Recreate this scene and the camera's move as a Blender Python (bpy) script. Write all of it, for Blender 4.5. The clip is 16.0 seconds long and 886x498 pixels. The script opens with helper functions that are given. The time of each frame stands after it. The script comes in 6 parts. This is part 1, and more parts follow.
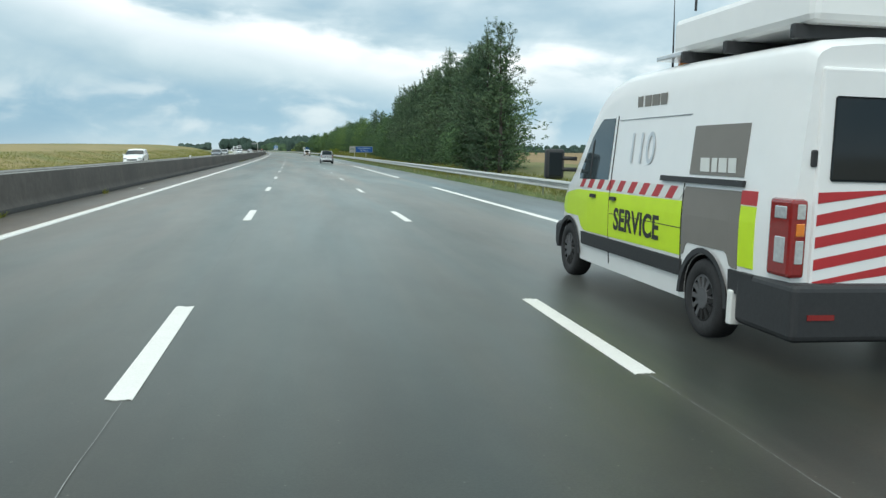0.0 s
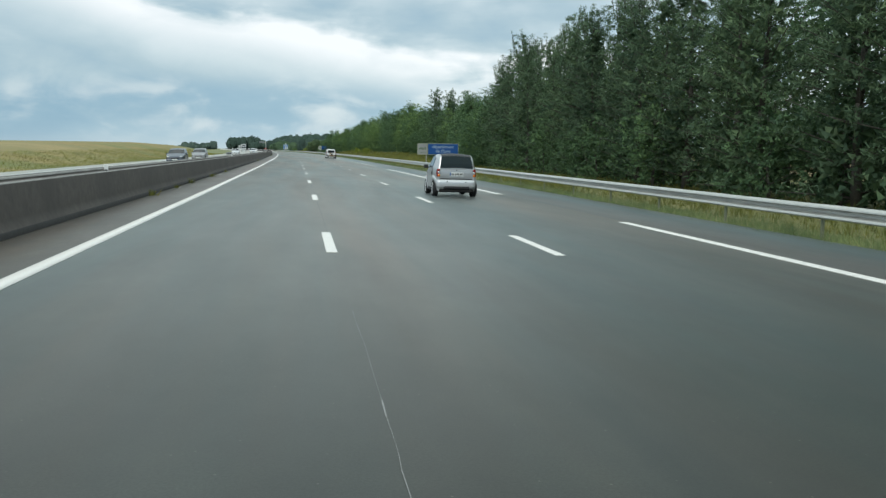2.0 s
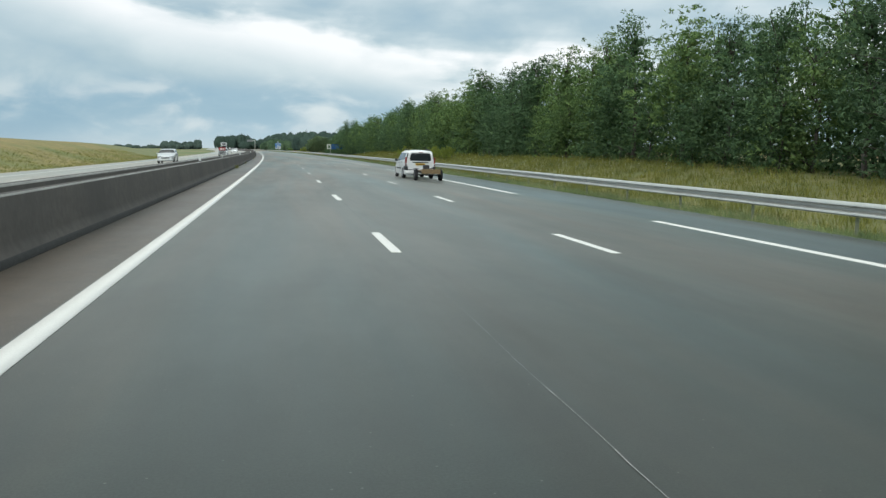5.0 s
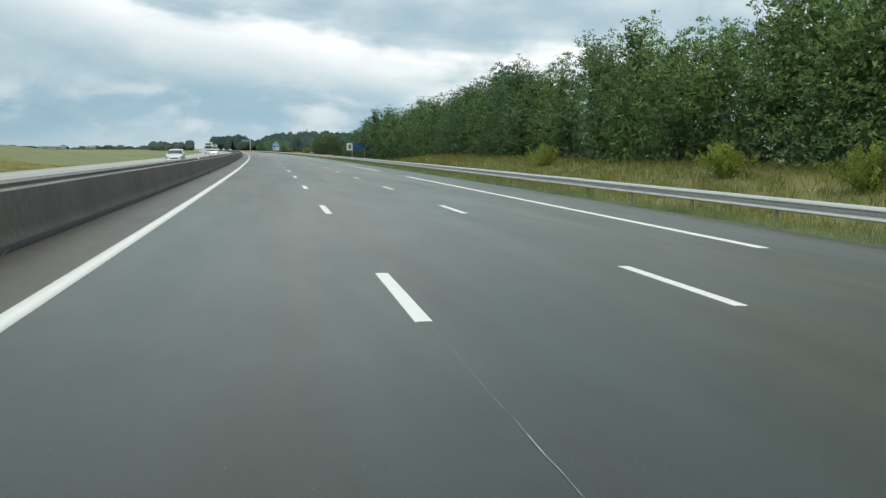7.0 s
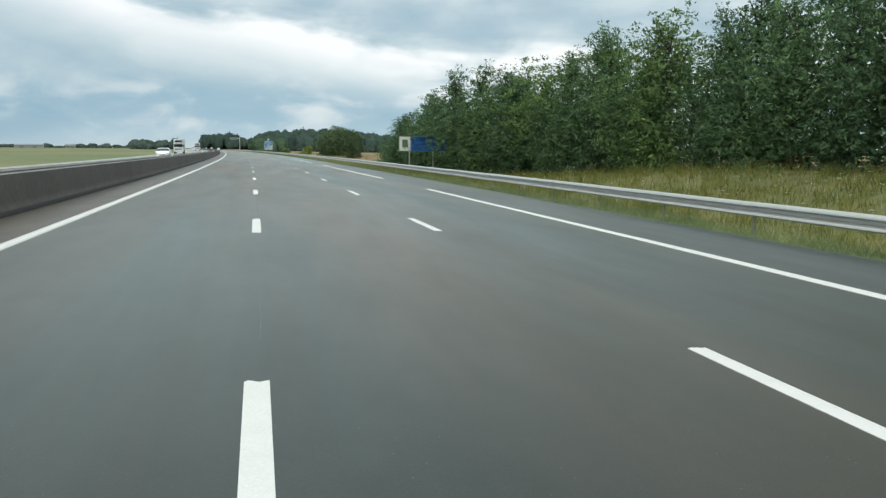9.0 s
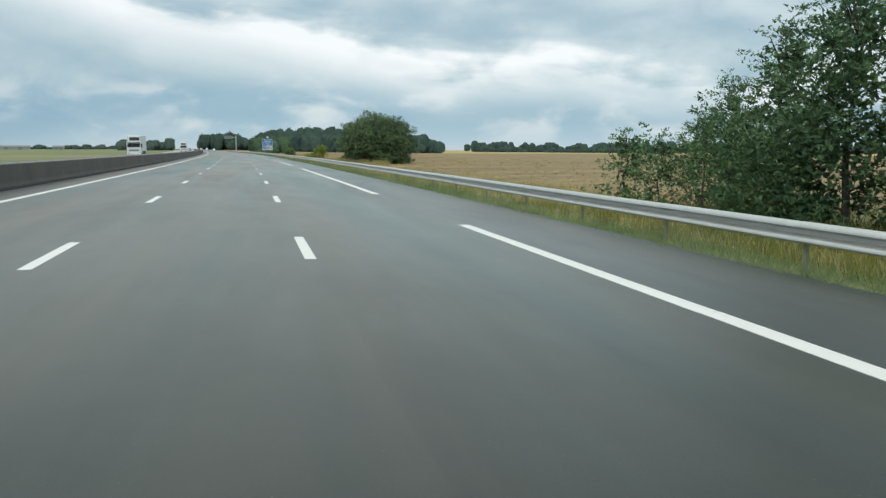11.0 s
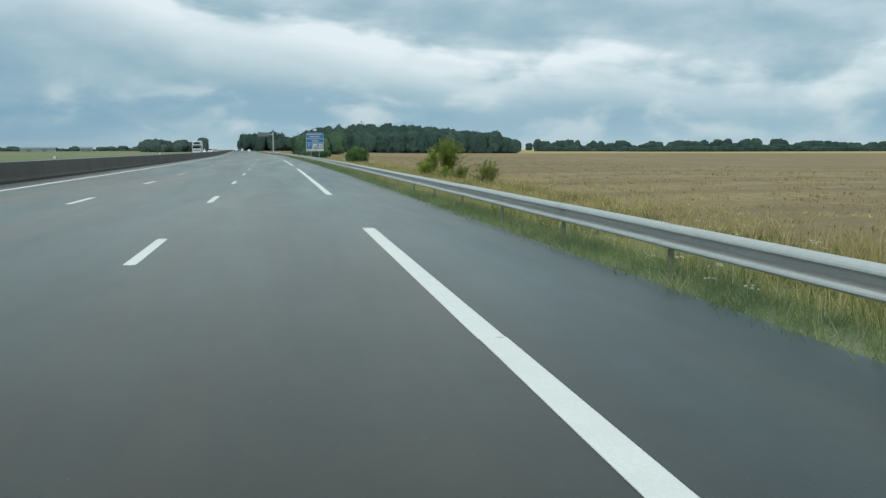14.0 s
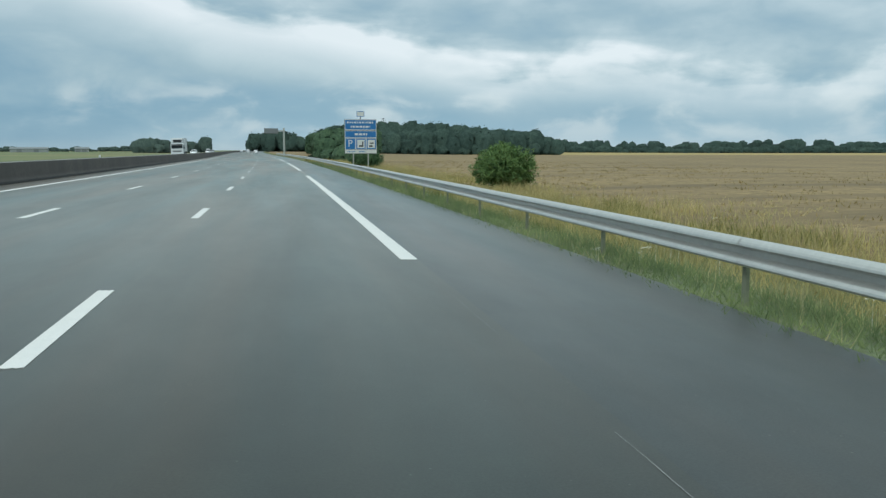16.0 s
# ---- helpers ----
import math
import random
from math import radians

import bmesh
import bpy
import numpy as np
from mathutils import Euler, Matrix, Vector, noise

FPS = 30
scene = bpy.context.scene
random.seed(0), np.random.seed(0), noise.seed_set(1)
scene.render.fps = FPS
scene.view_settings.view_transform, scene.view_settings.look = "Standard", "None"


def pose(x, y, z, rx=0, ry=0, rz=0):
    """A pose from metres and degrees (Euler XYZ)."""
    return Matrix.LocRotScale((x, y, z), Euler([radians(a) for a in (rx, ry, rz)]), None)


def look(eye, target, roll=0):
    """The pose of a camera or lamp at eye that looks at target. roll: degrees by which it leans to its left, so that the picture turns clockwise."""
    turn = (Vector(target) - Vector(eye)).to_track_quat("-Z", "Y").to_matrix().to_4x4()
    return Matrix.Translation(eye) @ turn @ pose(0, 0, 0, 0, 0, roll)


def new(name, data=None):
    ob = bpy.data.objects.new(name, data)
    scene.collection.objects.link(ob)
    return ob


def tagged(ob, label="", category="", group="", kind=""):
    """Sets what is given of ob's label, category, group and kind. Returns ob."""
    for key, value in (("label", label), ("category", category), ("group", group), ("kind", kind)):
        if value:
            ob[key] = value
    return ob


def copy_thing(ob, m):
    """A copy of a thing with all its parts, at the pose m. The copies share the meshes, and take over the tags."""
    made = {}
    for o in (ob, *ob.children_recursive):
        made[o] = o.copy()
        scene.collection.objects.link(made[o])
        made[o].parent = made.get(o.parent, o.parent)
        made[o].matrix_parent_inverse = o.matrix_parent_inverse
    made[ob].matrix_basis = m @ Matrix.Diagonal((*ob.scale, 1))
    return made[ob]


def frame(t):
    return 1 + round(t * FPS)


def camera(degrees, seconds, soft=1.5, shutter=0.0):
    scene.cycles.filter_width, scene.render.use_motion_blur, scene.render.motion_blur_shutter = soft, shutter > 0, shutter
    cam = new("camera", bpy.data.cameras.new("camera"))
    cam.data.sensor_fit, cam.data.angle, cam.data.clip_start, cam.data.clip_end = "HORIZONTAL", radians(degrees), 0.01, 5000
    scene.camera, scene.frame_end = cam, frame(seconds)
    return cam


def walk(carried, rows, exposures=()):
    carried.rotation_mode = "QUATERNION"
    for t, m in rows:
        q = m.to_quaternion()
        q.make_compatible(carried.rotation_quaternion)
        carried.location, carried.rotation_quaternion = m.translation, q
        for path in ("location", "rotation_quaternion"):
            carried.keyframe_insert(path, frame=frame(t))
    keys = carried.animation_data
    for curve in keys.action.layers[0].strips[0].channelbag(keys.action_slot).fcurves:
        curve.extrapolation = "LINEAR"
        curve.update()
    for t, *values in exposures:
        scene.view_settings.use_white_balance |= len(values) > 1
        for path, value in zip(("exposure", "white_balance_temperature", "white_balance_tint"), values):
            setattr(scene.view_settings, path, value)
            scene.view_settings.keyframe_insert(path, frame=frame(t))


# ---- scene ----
# The camera's way along the road: seconds, metres across the road (right of the first lane line is positive),
# metres along it, and the turn against the road's own heading.
LENS, EYE_HEIGHT, CROSSFALL = 56.0, 1.529, radians(1.15)
BENDS = ((-400, 200, .0060), (200, 600, .0105), (600, 760, .0120), (760, 1300, -.0030))  # degrees of left turn a metre


def heading(s):
    """The road's heading at s metres, radians to the left, against that at s = 0."""
    turned = lambda u: sum(radians(k) * (min(max(u, a), b) - a) for a, b, k in BENDS)
    return turned(s) - turned(0)


STEP = 2.0
_S = np.arange(-400, 4200 + STEP, STEP)
_H = np.array([heading(float(s)) for s in _S])
_X = np.concatenate([[0], np.cumsum(-np.sin((_H[1:] + _H[:-1]) / 2) * STEP)])
_Y = np.concatenate([[0], np.cumsum(np.cos((_H[1:] + _H[:-1]) / 2) * STEP)])
_X, _Y = _X - np.interp(0, _S, _X), _Y - np.interp(0, _S, _Y)


def P(l, s, z=0.0):
    """World point at l metres across and s metres along the road, z up."""
    h = np.interp(s, _S, _H)
    return Vector((np.interp(s, _S, _X) + l * math.cos(h), np.interp(s, _S, _Y) + l * math.sin(h), z))


def PA(l, s, z):
    """The same for arrays."""
    h = np.interp(s, _S, _H)
    return np.stack([np.interp(s, _S, _X) + l * np.cos(h), np.interp(s, _S, _Y) + l * np.sin(h), z], -1)


def M(l, s, z=0.0, turn=0.0, lean=0.0):
    """Pose at a place of the road, its y along the road's heading, turned by some degrees."""
    return Matrix.Translation(P(l, s, z)) @ Matrix.Rotation(float(np.interp(s, _S, _H)) + radians(turn), 4, "Z") @ Matrix.Rotation(radians(lean), 4, "Y")


def zroad(l):
    """Height of the carriageways: they fall away to both sides of the median."""
    return -math.sin(CROSSFALL) * l if l > -5.8 else .116 + .02 * (l + 5.8)


cam = camera(LENS, 16.0, soft=1.4)
WALK = (
    (0.0, 1.054, -5.09, -9.80, -6.54, -1.53),
    (0.5, 0.748, 12.29, -9.55, -6.52, -1.64),
    (1.0, 0.380, 29.86, -9.40, -6.53, -1.50),
    (1.5, -0.061, 47.34, -9.52, -6.60, -1.58),
    (2.0, -0.472, 65.56, -9.58, -6.58, -1.64),
    (2.5, -0.878, 83.10, -9.97, -6.68, -1.55),
    (3.0, -1.193, 100.48, -10.13, -6.64, -1.61),
    (3.5, -1.433, 117.63, -10.13, -6.63, -1.67),
    (6.0, -1.575, 204.57, -11.05, -6.60, -1.35),
    (6.5, -1.472, 222.04, -11.13, -6.53, -1.34),
    (7.0, -1.334, 239.71, -11.34, -6.56, -1.39),
    (7.5, -1.141, 257.41, -11.75, -6.58, -1.36),
    (8.0, -0.847, 274.63, -11.91, -6.50, -1.53),
    (8.5, -0.468, 292.05, -12.18, -6.49, -1.46),
    (9.0, 0.002, 309.61, -12.43, -6.55, -1.60),
    (11.5, 3.377, 396.59, -12.83, -6.61, -1.03),
    (12.0, 3.999, 414.07, -12.49, -6.74, -0.85),
    (12.5, 4.482, 431.32, -12.04, -6.55, -0.93),
    (13.0, 4.883, 448.68, -11.86, -6.56, -0.90),
    (13.5, 5.245, 466.26, -11.52, -6.57, -1.01),
    (14.0, 5.437, 483.67, -10.95, -6.64, -0.97),
    (14.5, 5.525, 500.88, -10.45, -6.69, -1.11),
    (15.0, 5.451, 517.32, -10.48, -6.69, -1.14),
    (15.5, 5.399, 535.82, -10.59, -6.64, -1.06),
    (16.0, 5.335, 553.21, -10.96, -6.58, -1.06),
)


def eye_pose(l, s, yaw, pitch, roll):
    plane = M(0, s) @ Matrix.Rotation(CROSSFALL, 4, "Y")
    return plane @ pose(l, 0, EYE_HEIGHT, 90 + pitch, roll, yaw)


# seconds, stops, and the white balance
LIGHT = ((0.0, .18, 6300, 7), (1.5, .04, 6350, 8), (3.5, .03, 6400, 9), (6.0, .05, 6500, 10), (9.0, .05, 6500, 10), (12.0, -.1, 6330, 8), (13.0, -.19, 6160, 6), (14.0, -.22, 6060, 4.5), (16.0, -.22, 6060, 4.5))
walk(cam, [(t, eye_pose(*row)) for t, *row in WALK], LIGHT)

# ---- sky and sun ----
SUN_HEIGHT, SUN_FROM = 48, 215  # degrees above the horizon, and clockwise from the road's first heading


def nodes_of(tree):
    """Short helpers to add nodes and links to a node tree."""
    def add(kind, values=(), **settings):
        n = tree.nodes.new("ShaderNode" + kind)
        for k, v in settings.items():
            setattr(n, k, v)
        for slot, v in (values.items() if isinstance(values, dict) else enumerate(values)):
            if v is None:
                continue
            if isinstance(v, bpy.types.NodeSocket):
                tree.links.new(v, n.inputs[slot])
            else:
                n.inputs[slot].default_value = v
        return n
    return add


def ramp(add, value, *stops, ease="LINEAR"):
    n = add("ValToRGB", (value,))
    n.color_ramp.interpolation = ease
    while len(n.color_ramp.elements) < len(stops):
        n.color_ramp.elements.new(.5)
    for e, (at, colour) in zip(n.color_ramp.elements, stops):
        e.position = at
        e.color = (*colour, 1) if isinstance(colour, tuple) else (colour, colour, colour, 1)
    return n.outputs[0]


def mix(add, how, amount, a, b):
    n = add("MixRGB", (amount, a, b), blend_type=how)
    return n.outputs[0]


def build_sky():
    world = bpy.data.worlds.new("overcast_sky")
    world.use_nodes = True
    tree = world.node_tree
    tree.nodes.clear()
    add = nodes_of(tree)
    way = add("TexCoord").outputs["Generated"]
    xyz = add("SeparateXYZ", (way,))
    x, y, z = xyz.outputs
    up = add("Math", (z, 0.0), operation="MAXIMUM").outputs[0]
    # compass bearing and height over the horizon, in degrees
    bearing = add("Math", (add("Math", (x, y), operation="ARCTAN2").outputs[0], 57.3), operation="MULTIPLY").outputs[0]
    height = add("Math", (up, 57.3), operation="MULTIPLY").outputs[0]
    # soft broad layers and finer shreds, drawn out level
    wide = add("Mapping", {"Vector": way, "Scale": (3.2, 3.2, 15.0), "Location": (.4, 1.7, .3)}).outputs[0]
    layer = add("TexNoise", {"Vector": wide, "Scale": 1.0, "Detail": 7.0, "Roughness": .5, "Distortion": .3}).outputs[0]
    close = add("Mapping", {"Vector": way, "Scale": (11.0, 11.0, 22.0), "Location": (1.3, .2, .1)}).outputs[0]
    shred = add("TexNoise", {"Vector": close, "Scale": 1.0, "Detail": 6.0, "Roughness": .5, "Distortion": .3}).outputs[0]
    # the lit edge of a great cloud slopes down towards the south
    turn = add("MapRange", {0: bearing, 1: -30.0, 2: 50.0, 3: 0.0, 4: 1.0}).outputs[0]
    edge = ramp(add, turn, (0.0, 1.0), (.15, .97), (.24, .80), (.35, .69), (.43, .585), (.505, .47), (.60, .50), (.68, .40), (.76, .38), (1.0, 1.0))
    edge = add("Math", (edge, 12.0), operation="MULTIPLY").outputs[0]
    ragged = add("Math", (add("Math", (shred, -.5), operation="ADD").outputs[0], 2.6), operation="MULTIPLY").outputs[0]
    broad_ = add("Math", (add("Math", (layer, -.5), operation="ADD").outputs[0], 5.0), operation="MULTIPLY").outputs[0]
    below = add("Math", (edge, height), operation="SUBTRACT").outputs[0]
    below = add("Math", (below, add("Math", (ragged, broad_), operation="ADD").outputs[0]), operation="ADD").outputs[0]
    lit = ramp(add, add("Math", (add("Math", (below, 4.0), operation="ADD").outputs[0], 12.0), operation="DIVIDE").outputs[0],
               (0.0, .56), (.20, .49), (.30, .54), (.38, .82), (.45, .80), (.56, .64), (.72, .48), (1.0, .39))
    calm = ramp(add, turn, (.46, 1.0), (.56, .85), (.75, .78))
    lit = mix(add, "MIX", calm, (.47, .47, .47, 1), lit)
    grain = add("Math", (add("Math", (shred, -.5), operation="ADD").outputs[0], .46), operation="MULTIPLY").outputs[0]
    swell = add("Math", (add("Math", (layer, -.5), operation="ADD").outputs[0], .62), operation="MULTIPLY").outputs[0]
    cover = add("Math", (add("Math", (lit, grain), operation="ADD").outputs[0], swell), operation="ADD").outputs[0]
    cloud = ramp(add, cover, (.24, (.185, .33, .445)), (.37, (.28, .42, .515)), (.50, (.405, .525, .58)), (.62, (.565, .66, .69)), (.86, (.90, .92, .92)))
    # blue air under the cloud with small white puffs, paler right at the horizon
    haze = ramp(add, up, (0.0, (.50, .61, .66)), (.016, (.37, .53, .63)), (.042, (.205, .385, .525)), (.09, (.23, .40, .53)))
    puff = ramp(add, shred, (.48, 0.0), (.70, 1.0), ease="EASE")
    haze = mix(add, "MIX", add("Math", (puff, ramp(add, up, (0.0, .2), (.022, .6), (.05, .95))), operation="MULTIPLY").outputs[0], haze, (.76, .805, .82, 1))
    lowband = ramp(add, up, (0.0, 1.0), (.02, .85), (.05, .62), (.095, 0.0), ease="EASE")
    lowband = mix(add, "MULTIPLY", 1.0, lowband, ramp(add, turn, (.10, .42), (.34, .95), (1.0, 1.0)))
    lowband = mix(add, "MULTIPLY", 1.0, lowband, ramp(add, cover, (.50, 1.0), (.80, .1)))
    cloud = mix(add, "MIX", lowband, cloud, haze)
    # the closed deck is brightest overhead
    lift = ramp(add, up, (0.0, (1.0, 1.0, 1.0)), (.22, (1.0, 1.0, 1.0)), (.6, (1.72, 1.61, 1.5)), (1.0, (2.3, 2.13, 1.96)))
    cloud = mix(add, "MULTIPLY", 1.0, cloud, lift)
    blue = add("TexSky", sky_type="NISHITA", sun_disc=False, sun_elevation=radians(SUN_HEIGHT), sun_rotation=radians(SUN_FROM)).outputs[0]
    front = add("Background", (cloud, 1.0)).outputs[0]
    back = add("Background", (blue, .012)).outputs[0]
    both = add("AddShader", (front, back)).outputs[0]
    add("OutputWorld", (both,))
    scene.world = world


build_sky()
sun = new("sun", bpy.data.lights.new("sun", "SUN"))
sun.data.energy, sun.data.angle, sun.data.color = 1.1, radians(25), (1, .96, .9)
sun.matrix_world = look((0, 0, 0), (-math.sin(radians(SUN_FROM)) * math.cos(radians(SUN_HEIGHT)), -math.cos(radians(SUN_FROM)) * math.cos(radians(SUN_HEIGHT)), -math.sin(radians(SUN_HEIGHT))))


# ---- materials ----
def surface(name, colour, rough=.7, metal=0.0, spread=.15, fine=40.0, coarse=2.0, bump=0.0, where="Object", other=None, stain=0.0, spec=.5,
            coat=0.0, per="", stretch=None):
    """A painted or raw surface: base colour with grain at two sizes, stains and fine relief."""
    m = bpy.data.materials.new(name)
    m.use_nodes = True
    add = nodes_of(m.node_tree)
    b = m.node_tree.nodes["Principled BSDF"]
    at = add("TexCoord").outputs[where]
    g1 = add("TexNoise", {"Vector": at, "Scale": fine, "Detail": 5.0, "Roughness": .6}).outputs[0]
    wide = add("Mapping", {"Vector": at, "Scale": stretch}).outputs[0] if stretch else at
    g2 = add("TexNoise", {"Vector": wide, "Scale": coarse, "Detail": 4.0, "Roughness": .6}).outputs[0]
    c = tuple(colour) + (1,)
    dark, light = tuple(max(0, v * (1 - spread)) for v in colour), tuple(v * (1 + spread) for v in colour)
    base = ramp(add, g1, (.3, dark), (.7, light))
    o = other or tuple(v * (1 - stain) for v in colour)
    base = mix(add, "MIX", ramp(add, g2, (.42, 0.0), (.68, 1.0 if other else min(1, stain * 3))), base, (*o, 1)) if (other or stain) else base
    if per:
        r = add("NewGeometry").outputs["Random Per Island"] if per == "island" else add("ObjectInfo").outputs["Random"]
        base = mix(add, "MULTIPLY", 1.0, base, ramp(add, r, (0.0, (.62, .66, .6)), (1.0, (1.35, 1.28, 1.2))))
    m.node_tree.links.new(base, b.inputs["Base Color"])
    b.inputs["Roughness"].default_value, b.inputs["Metallic"].default_value = rough, metal
    b.inputs["Specular IOR Level"].default_value = spec
    if coat:
        b.inputs["Coat Weight"].default_value, b.inputs["Coat Roughness"].default_value = coat, .06
    if bump:
        h = add("Bump", {"Strength": bump, "Distance": .02, "Height": g1}).outputs[0]
        m.node_tree.links.new(h, b.inputs["Normal"])
    return m


def asphalt(name, colour, tint, tracks=0.0, sheen_amount=.4, haze=(1, .94, .86), later=None, film=.3):
    """Asphalt on the road's own metres (u across, v along): chippings, patches, and paler wheel tracks along the lanes."""
    m = bpy.data.materials.new(name)
    m.use_nodes = True
    add = nodes_of(m.node_tree)
    b = m.node_tree.nodes["Principled BSDF"]
    uv = add("UVMap").outputs[0]
    chip = add("TexNoise", {"Vector": uv, "Scale": 55.0, "Detail": 3.0, "Roughness": .75}).outputs[0]
    long = add("Mapping", {"Vector": uv, "Scale": (1.6, .05, 1)}).outputs[0]
    streak = add("TexNoise", {"Vector": long, "Scale": 1.0, "Detail": 5.0, "Roughness": .6}).outputs[0]
    patch = add("TexNoise", {"Vector": uv, "Scale": .22, "Detail": 5.0, "Roughness": .65}).outputs[0]
    base = ramp(add, chip, (.34, tuple(v * .45 for v in colour)), (.66, tuple(v * 1.55 for v in colour)))
    base = mix(add, "MULTIPLY", 1.0, base, ramp(add, streak, (.32, (.84, .84, .85)), (.68, (1.14, 1.14, 1.12))))
    base = mix(add, "MIX", ramp(add, patch, (.45, 0.0), (.7, .55)), base, (*tint, 1))
    mottle = add("TexNoise", {"Vector": uv, "Scale": 2.3, "Detail": 4.0, "Roughness": .7}).outputs[0]
    base = mix(add, "MULTIPLY", 1.0, base, ramp(add, mottle, (.3, (.76, .78, .79)), (.7, (1.26, 1.24, 1.2))))
    grit = add("TexVoronoi", {"Vector": uv, "Scale": 7.0}).outputs["Distance"]
    base = mix(add, "MIX", ramp(add, grit, (.035, .35), (.06, 0.0)), base, (.3, .3, .29, 1))
    if tracks:
        u = add("SeparateXYZ", (uv,)).outputs[0]
        wave = add("Math", (add("Math", (u, 2 * math.pi / 1.75), operation="MULTIPLY").outputs[0],), operation="COSINE").outputs[0]
        base = mix(add, "MULTIPLY", 1.0, base, ramp(add, add("Math", (wave, .5, .5), operation="MULTIPLY_ADD").outputs[0],
                                                     (0.0, (1 + tracks, 1 + tracks, 1 + tracks)), (1.0, (1 - tracks, 1 - tracks, 1 - tracks))))
    # broad warm and cool stretches, a browner surfacing further on, and pale dust beside the lane lines
    broad_ = add("Mapping", {"Vector": uv, "Scale": (.30, .018, 1)}).outputs[0]
    warm = add("TexNoise", {"Vector": broad_, "Scale": 1.0, "Detail": 4.0, "Roughness": .6}).outputs[0]
    base = mix(add, "MULTIPLY", 1.0, base, ramp(add, warm, (.36, (.90, .98, 1.0)), (.64, (1.12, 1.0, .88))))
    if later:
        across, ahead, _ = add("SeparateXYZ", (uv,)).outputs
        far_on = add("MapRange", {0: ahead, 1: 325.0, 2: 400.0, 3: 0.0, 4: 1.0}, clamp=True).outputs[0]
        far_on = add("Math", (far_on, add("MapRange", {0: across, 1: 6.2, 2: 3.6, 3: .30, 4: 1.0}, clamp=True).outputs[0]), operation="MULTIPLY").outputs[0]
        base = mix(add, "MULTIPLY", far_on, base, (*later, 1))
        toward = add("MapRange", {0: across, 1: 4.6, 2: 7.2, 3: 0.0, 4: .85}, clamp=True).outputs[0]
        base = mix(add, "MULTIPLY", toward, base, (.98, 1.12, 1.28, 1))
        beside = add("Math", (add("Math", (across, 3.62), operation="SUBTRACT").outputs[0],), operation="ABSOLUTE").outputs[0]
        dusty = ramp(add, beside, (.05, .35), (.42, 0.0), ease="EASE")
        dusty = mix(add, "MULTIPLY", 1.0, dusty, ramp(add, streak, (.42, 0.0), (.60, 1.0)))
        base = mix(add, "MIX", dusty, base, (.075, .072, .064, 1))
    m.node_tree.links.new(base, b.inputs["Base Color"])
    cloudy = add("TexNoise", {"Vector": add("Mapping", {"Vector": uv, "Scale": (1.0, .35, 1)}).outputs[0], "Scale": .9, "Detail": 5.0, "Roughness": .6}).outputs[0]
    gloss = add("MapRange", {0: cloudy, 1: .3, 2: .7, 3: .36, 4: .45}).outputs[0]
    m.node_tree.links.new(gloss, b.inputs["Roughness"])
    b.inputs["Specular IOR Level"].default_value = .22
    b.inputs["Sheen Roughness"].default_value = .20
    # sheen and coat brighten the road at flat angles, in broad browner or cooler patches
    lay = add("Mapping", {"Vector": uv, "Scale": (.42, .045, 1), "Location": (3.1, .7, 0)}).outputs[0]
    lay = add("TexNoise", {"Vector": lay, "Scale": 1.0, "Detail": 5.0, "Roughness": .62, "Distortion": .4}).outputs[0]
    m.node_tree.links.new(add("MapRange", {0: lay, 1: .32, 2: .68, 3: sheen_amount * .72, 4: min(1.0, sheen_amount * 1.28)}).outputs[0], b.inputs["Sheen Weight"])
    m.node_tree.links.new(add("MapRange", {0: lay, 1: .32, 2: .68, 3: film * .78, 4: min(1.0, film * 1.15)}).outputs[0], b.inputs["Coat Weight"])
    hue = mix(add, "MULTIPLY", 1.0, (*haze, 1), ramp(add, warm, (.36, (.90, 1.0, 1.02)), (.64, (1.055, 1.0, .96))))
    m.node_tree.links.new(hue, b.inputs["Sheen Tint"]), m.node_tree.links.new(hue, b.inputs["Coat Tint"])
    b.inputs["Coat Roughness"].default_value, b.inputs["Coat IOR"].default_value = .42, 1.28
    h = add("Bump", {"Strength": .12, "Distance": .006, "Height": chip}).outputs[0]
    m.node_tree.links.new(h, b.inputs["Normal"])
    return m


def leafage(name, dark, light, shine=.45, through_=.25):
    """Leaves: each one its own green, some light passing through."""
    m = bpy.data.materials.new(name)
    m.use_nodes = True
    add = nodes_of(m.node_tree)
    b = m.node_tree.nodes["Principled BSDF"]
    r = add("NewGeometry").outputs["Random Per Island"]
    at = add("TexCoord").outputs["Object"]
    g = add("TexNoise", {"Vector": at, "Scale": .55, "Detail": 3.0}).outputs[0]
    base = ramp(add, r, (0.0, dark), (1.0, light))
    base = mix(add, "MULTIPLY", 1.0, base, ramp(add, g, (.3, (.7, .75, .72)), (.7, (1.25, 1.2, 1.1))))
    tuft_ = add("TexNoise", {"Vector": at, "Scale": 2.6, "Detail": 2.0}).outputs[0]
    base = mix(add, "MULTIPLY", 1.0, base, ramp(add, tuft_, (.36, (.78, .82, .82)), (.64, (1.22, 1.18, 1.1))))
    tree_ = add("ObjectInfo").outputs["Random"]
    base = mix(add, "MULTIPLY", 1.0, base, ramp(add, tree_, (0.0, (.84, .87, .90)), (1.0, (1.12, 1.12, 1.04))))
    m.node_tree.links.new(base, b.inputs["Base Color"])
    b.inputs["Roughness"].default_value = shine
    b.inputs["Specular IOR Level"].default_value = .15
    tr = add("BsdfTranslucent", (base,)).outputs[0]
    both = add("MixShader", (through_, b.outputs[0], tr)).outputs[0]
    m.node_tree.links.new(both, m.node_tree.nodes["Material Output"].inputs[0])
    return m


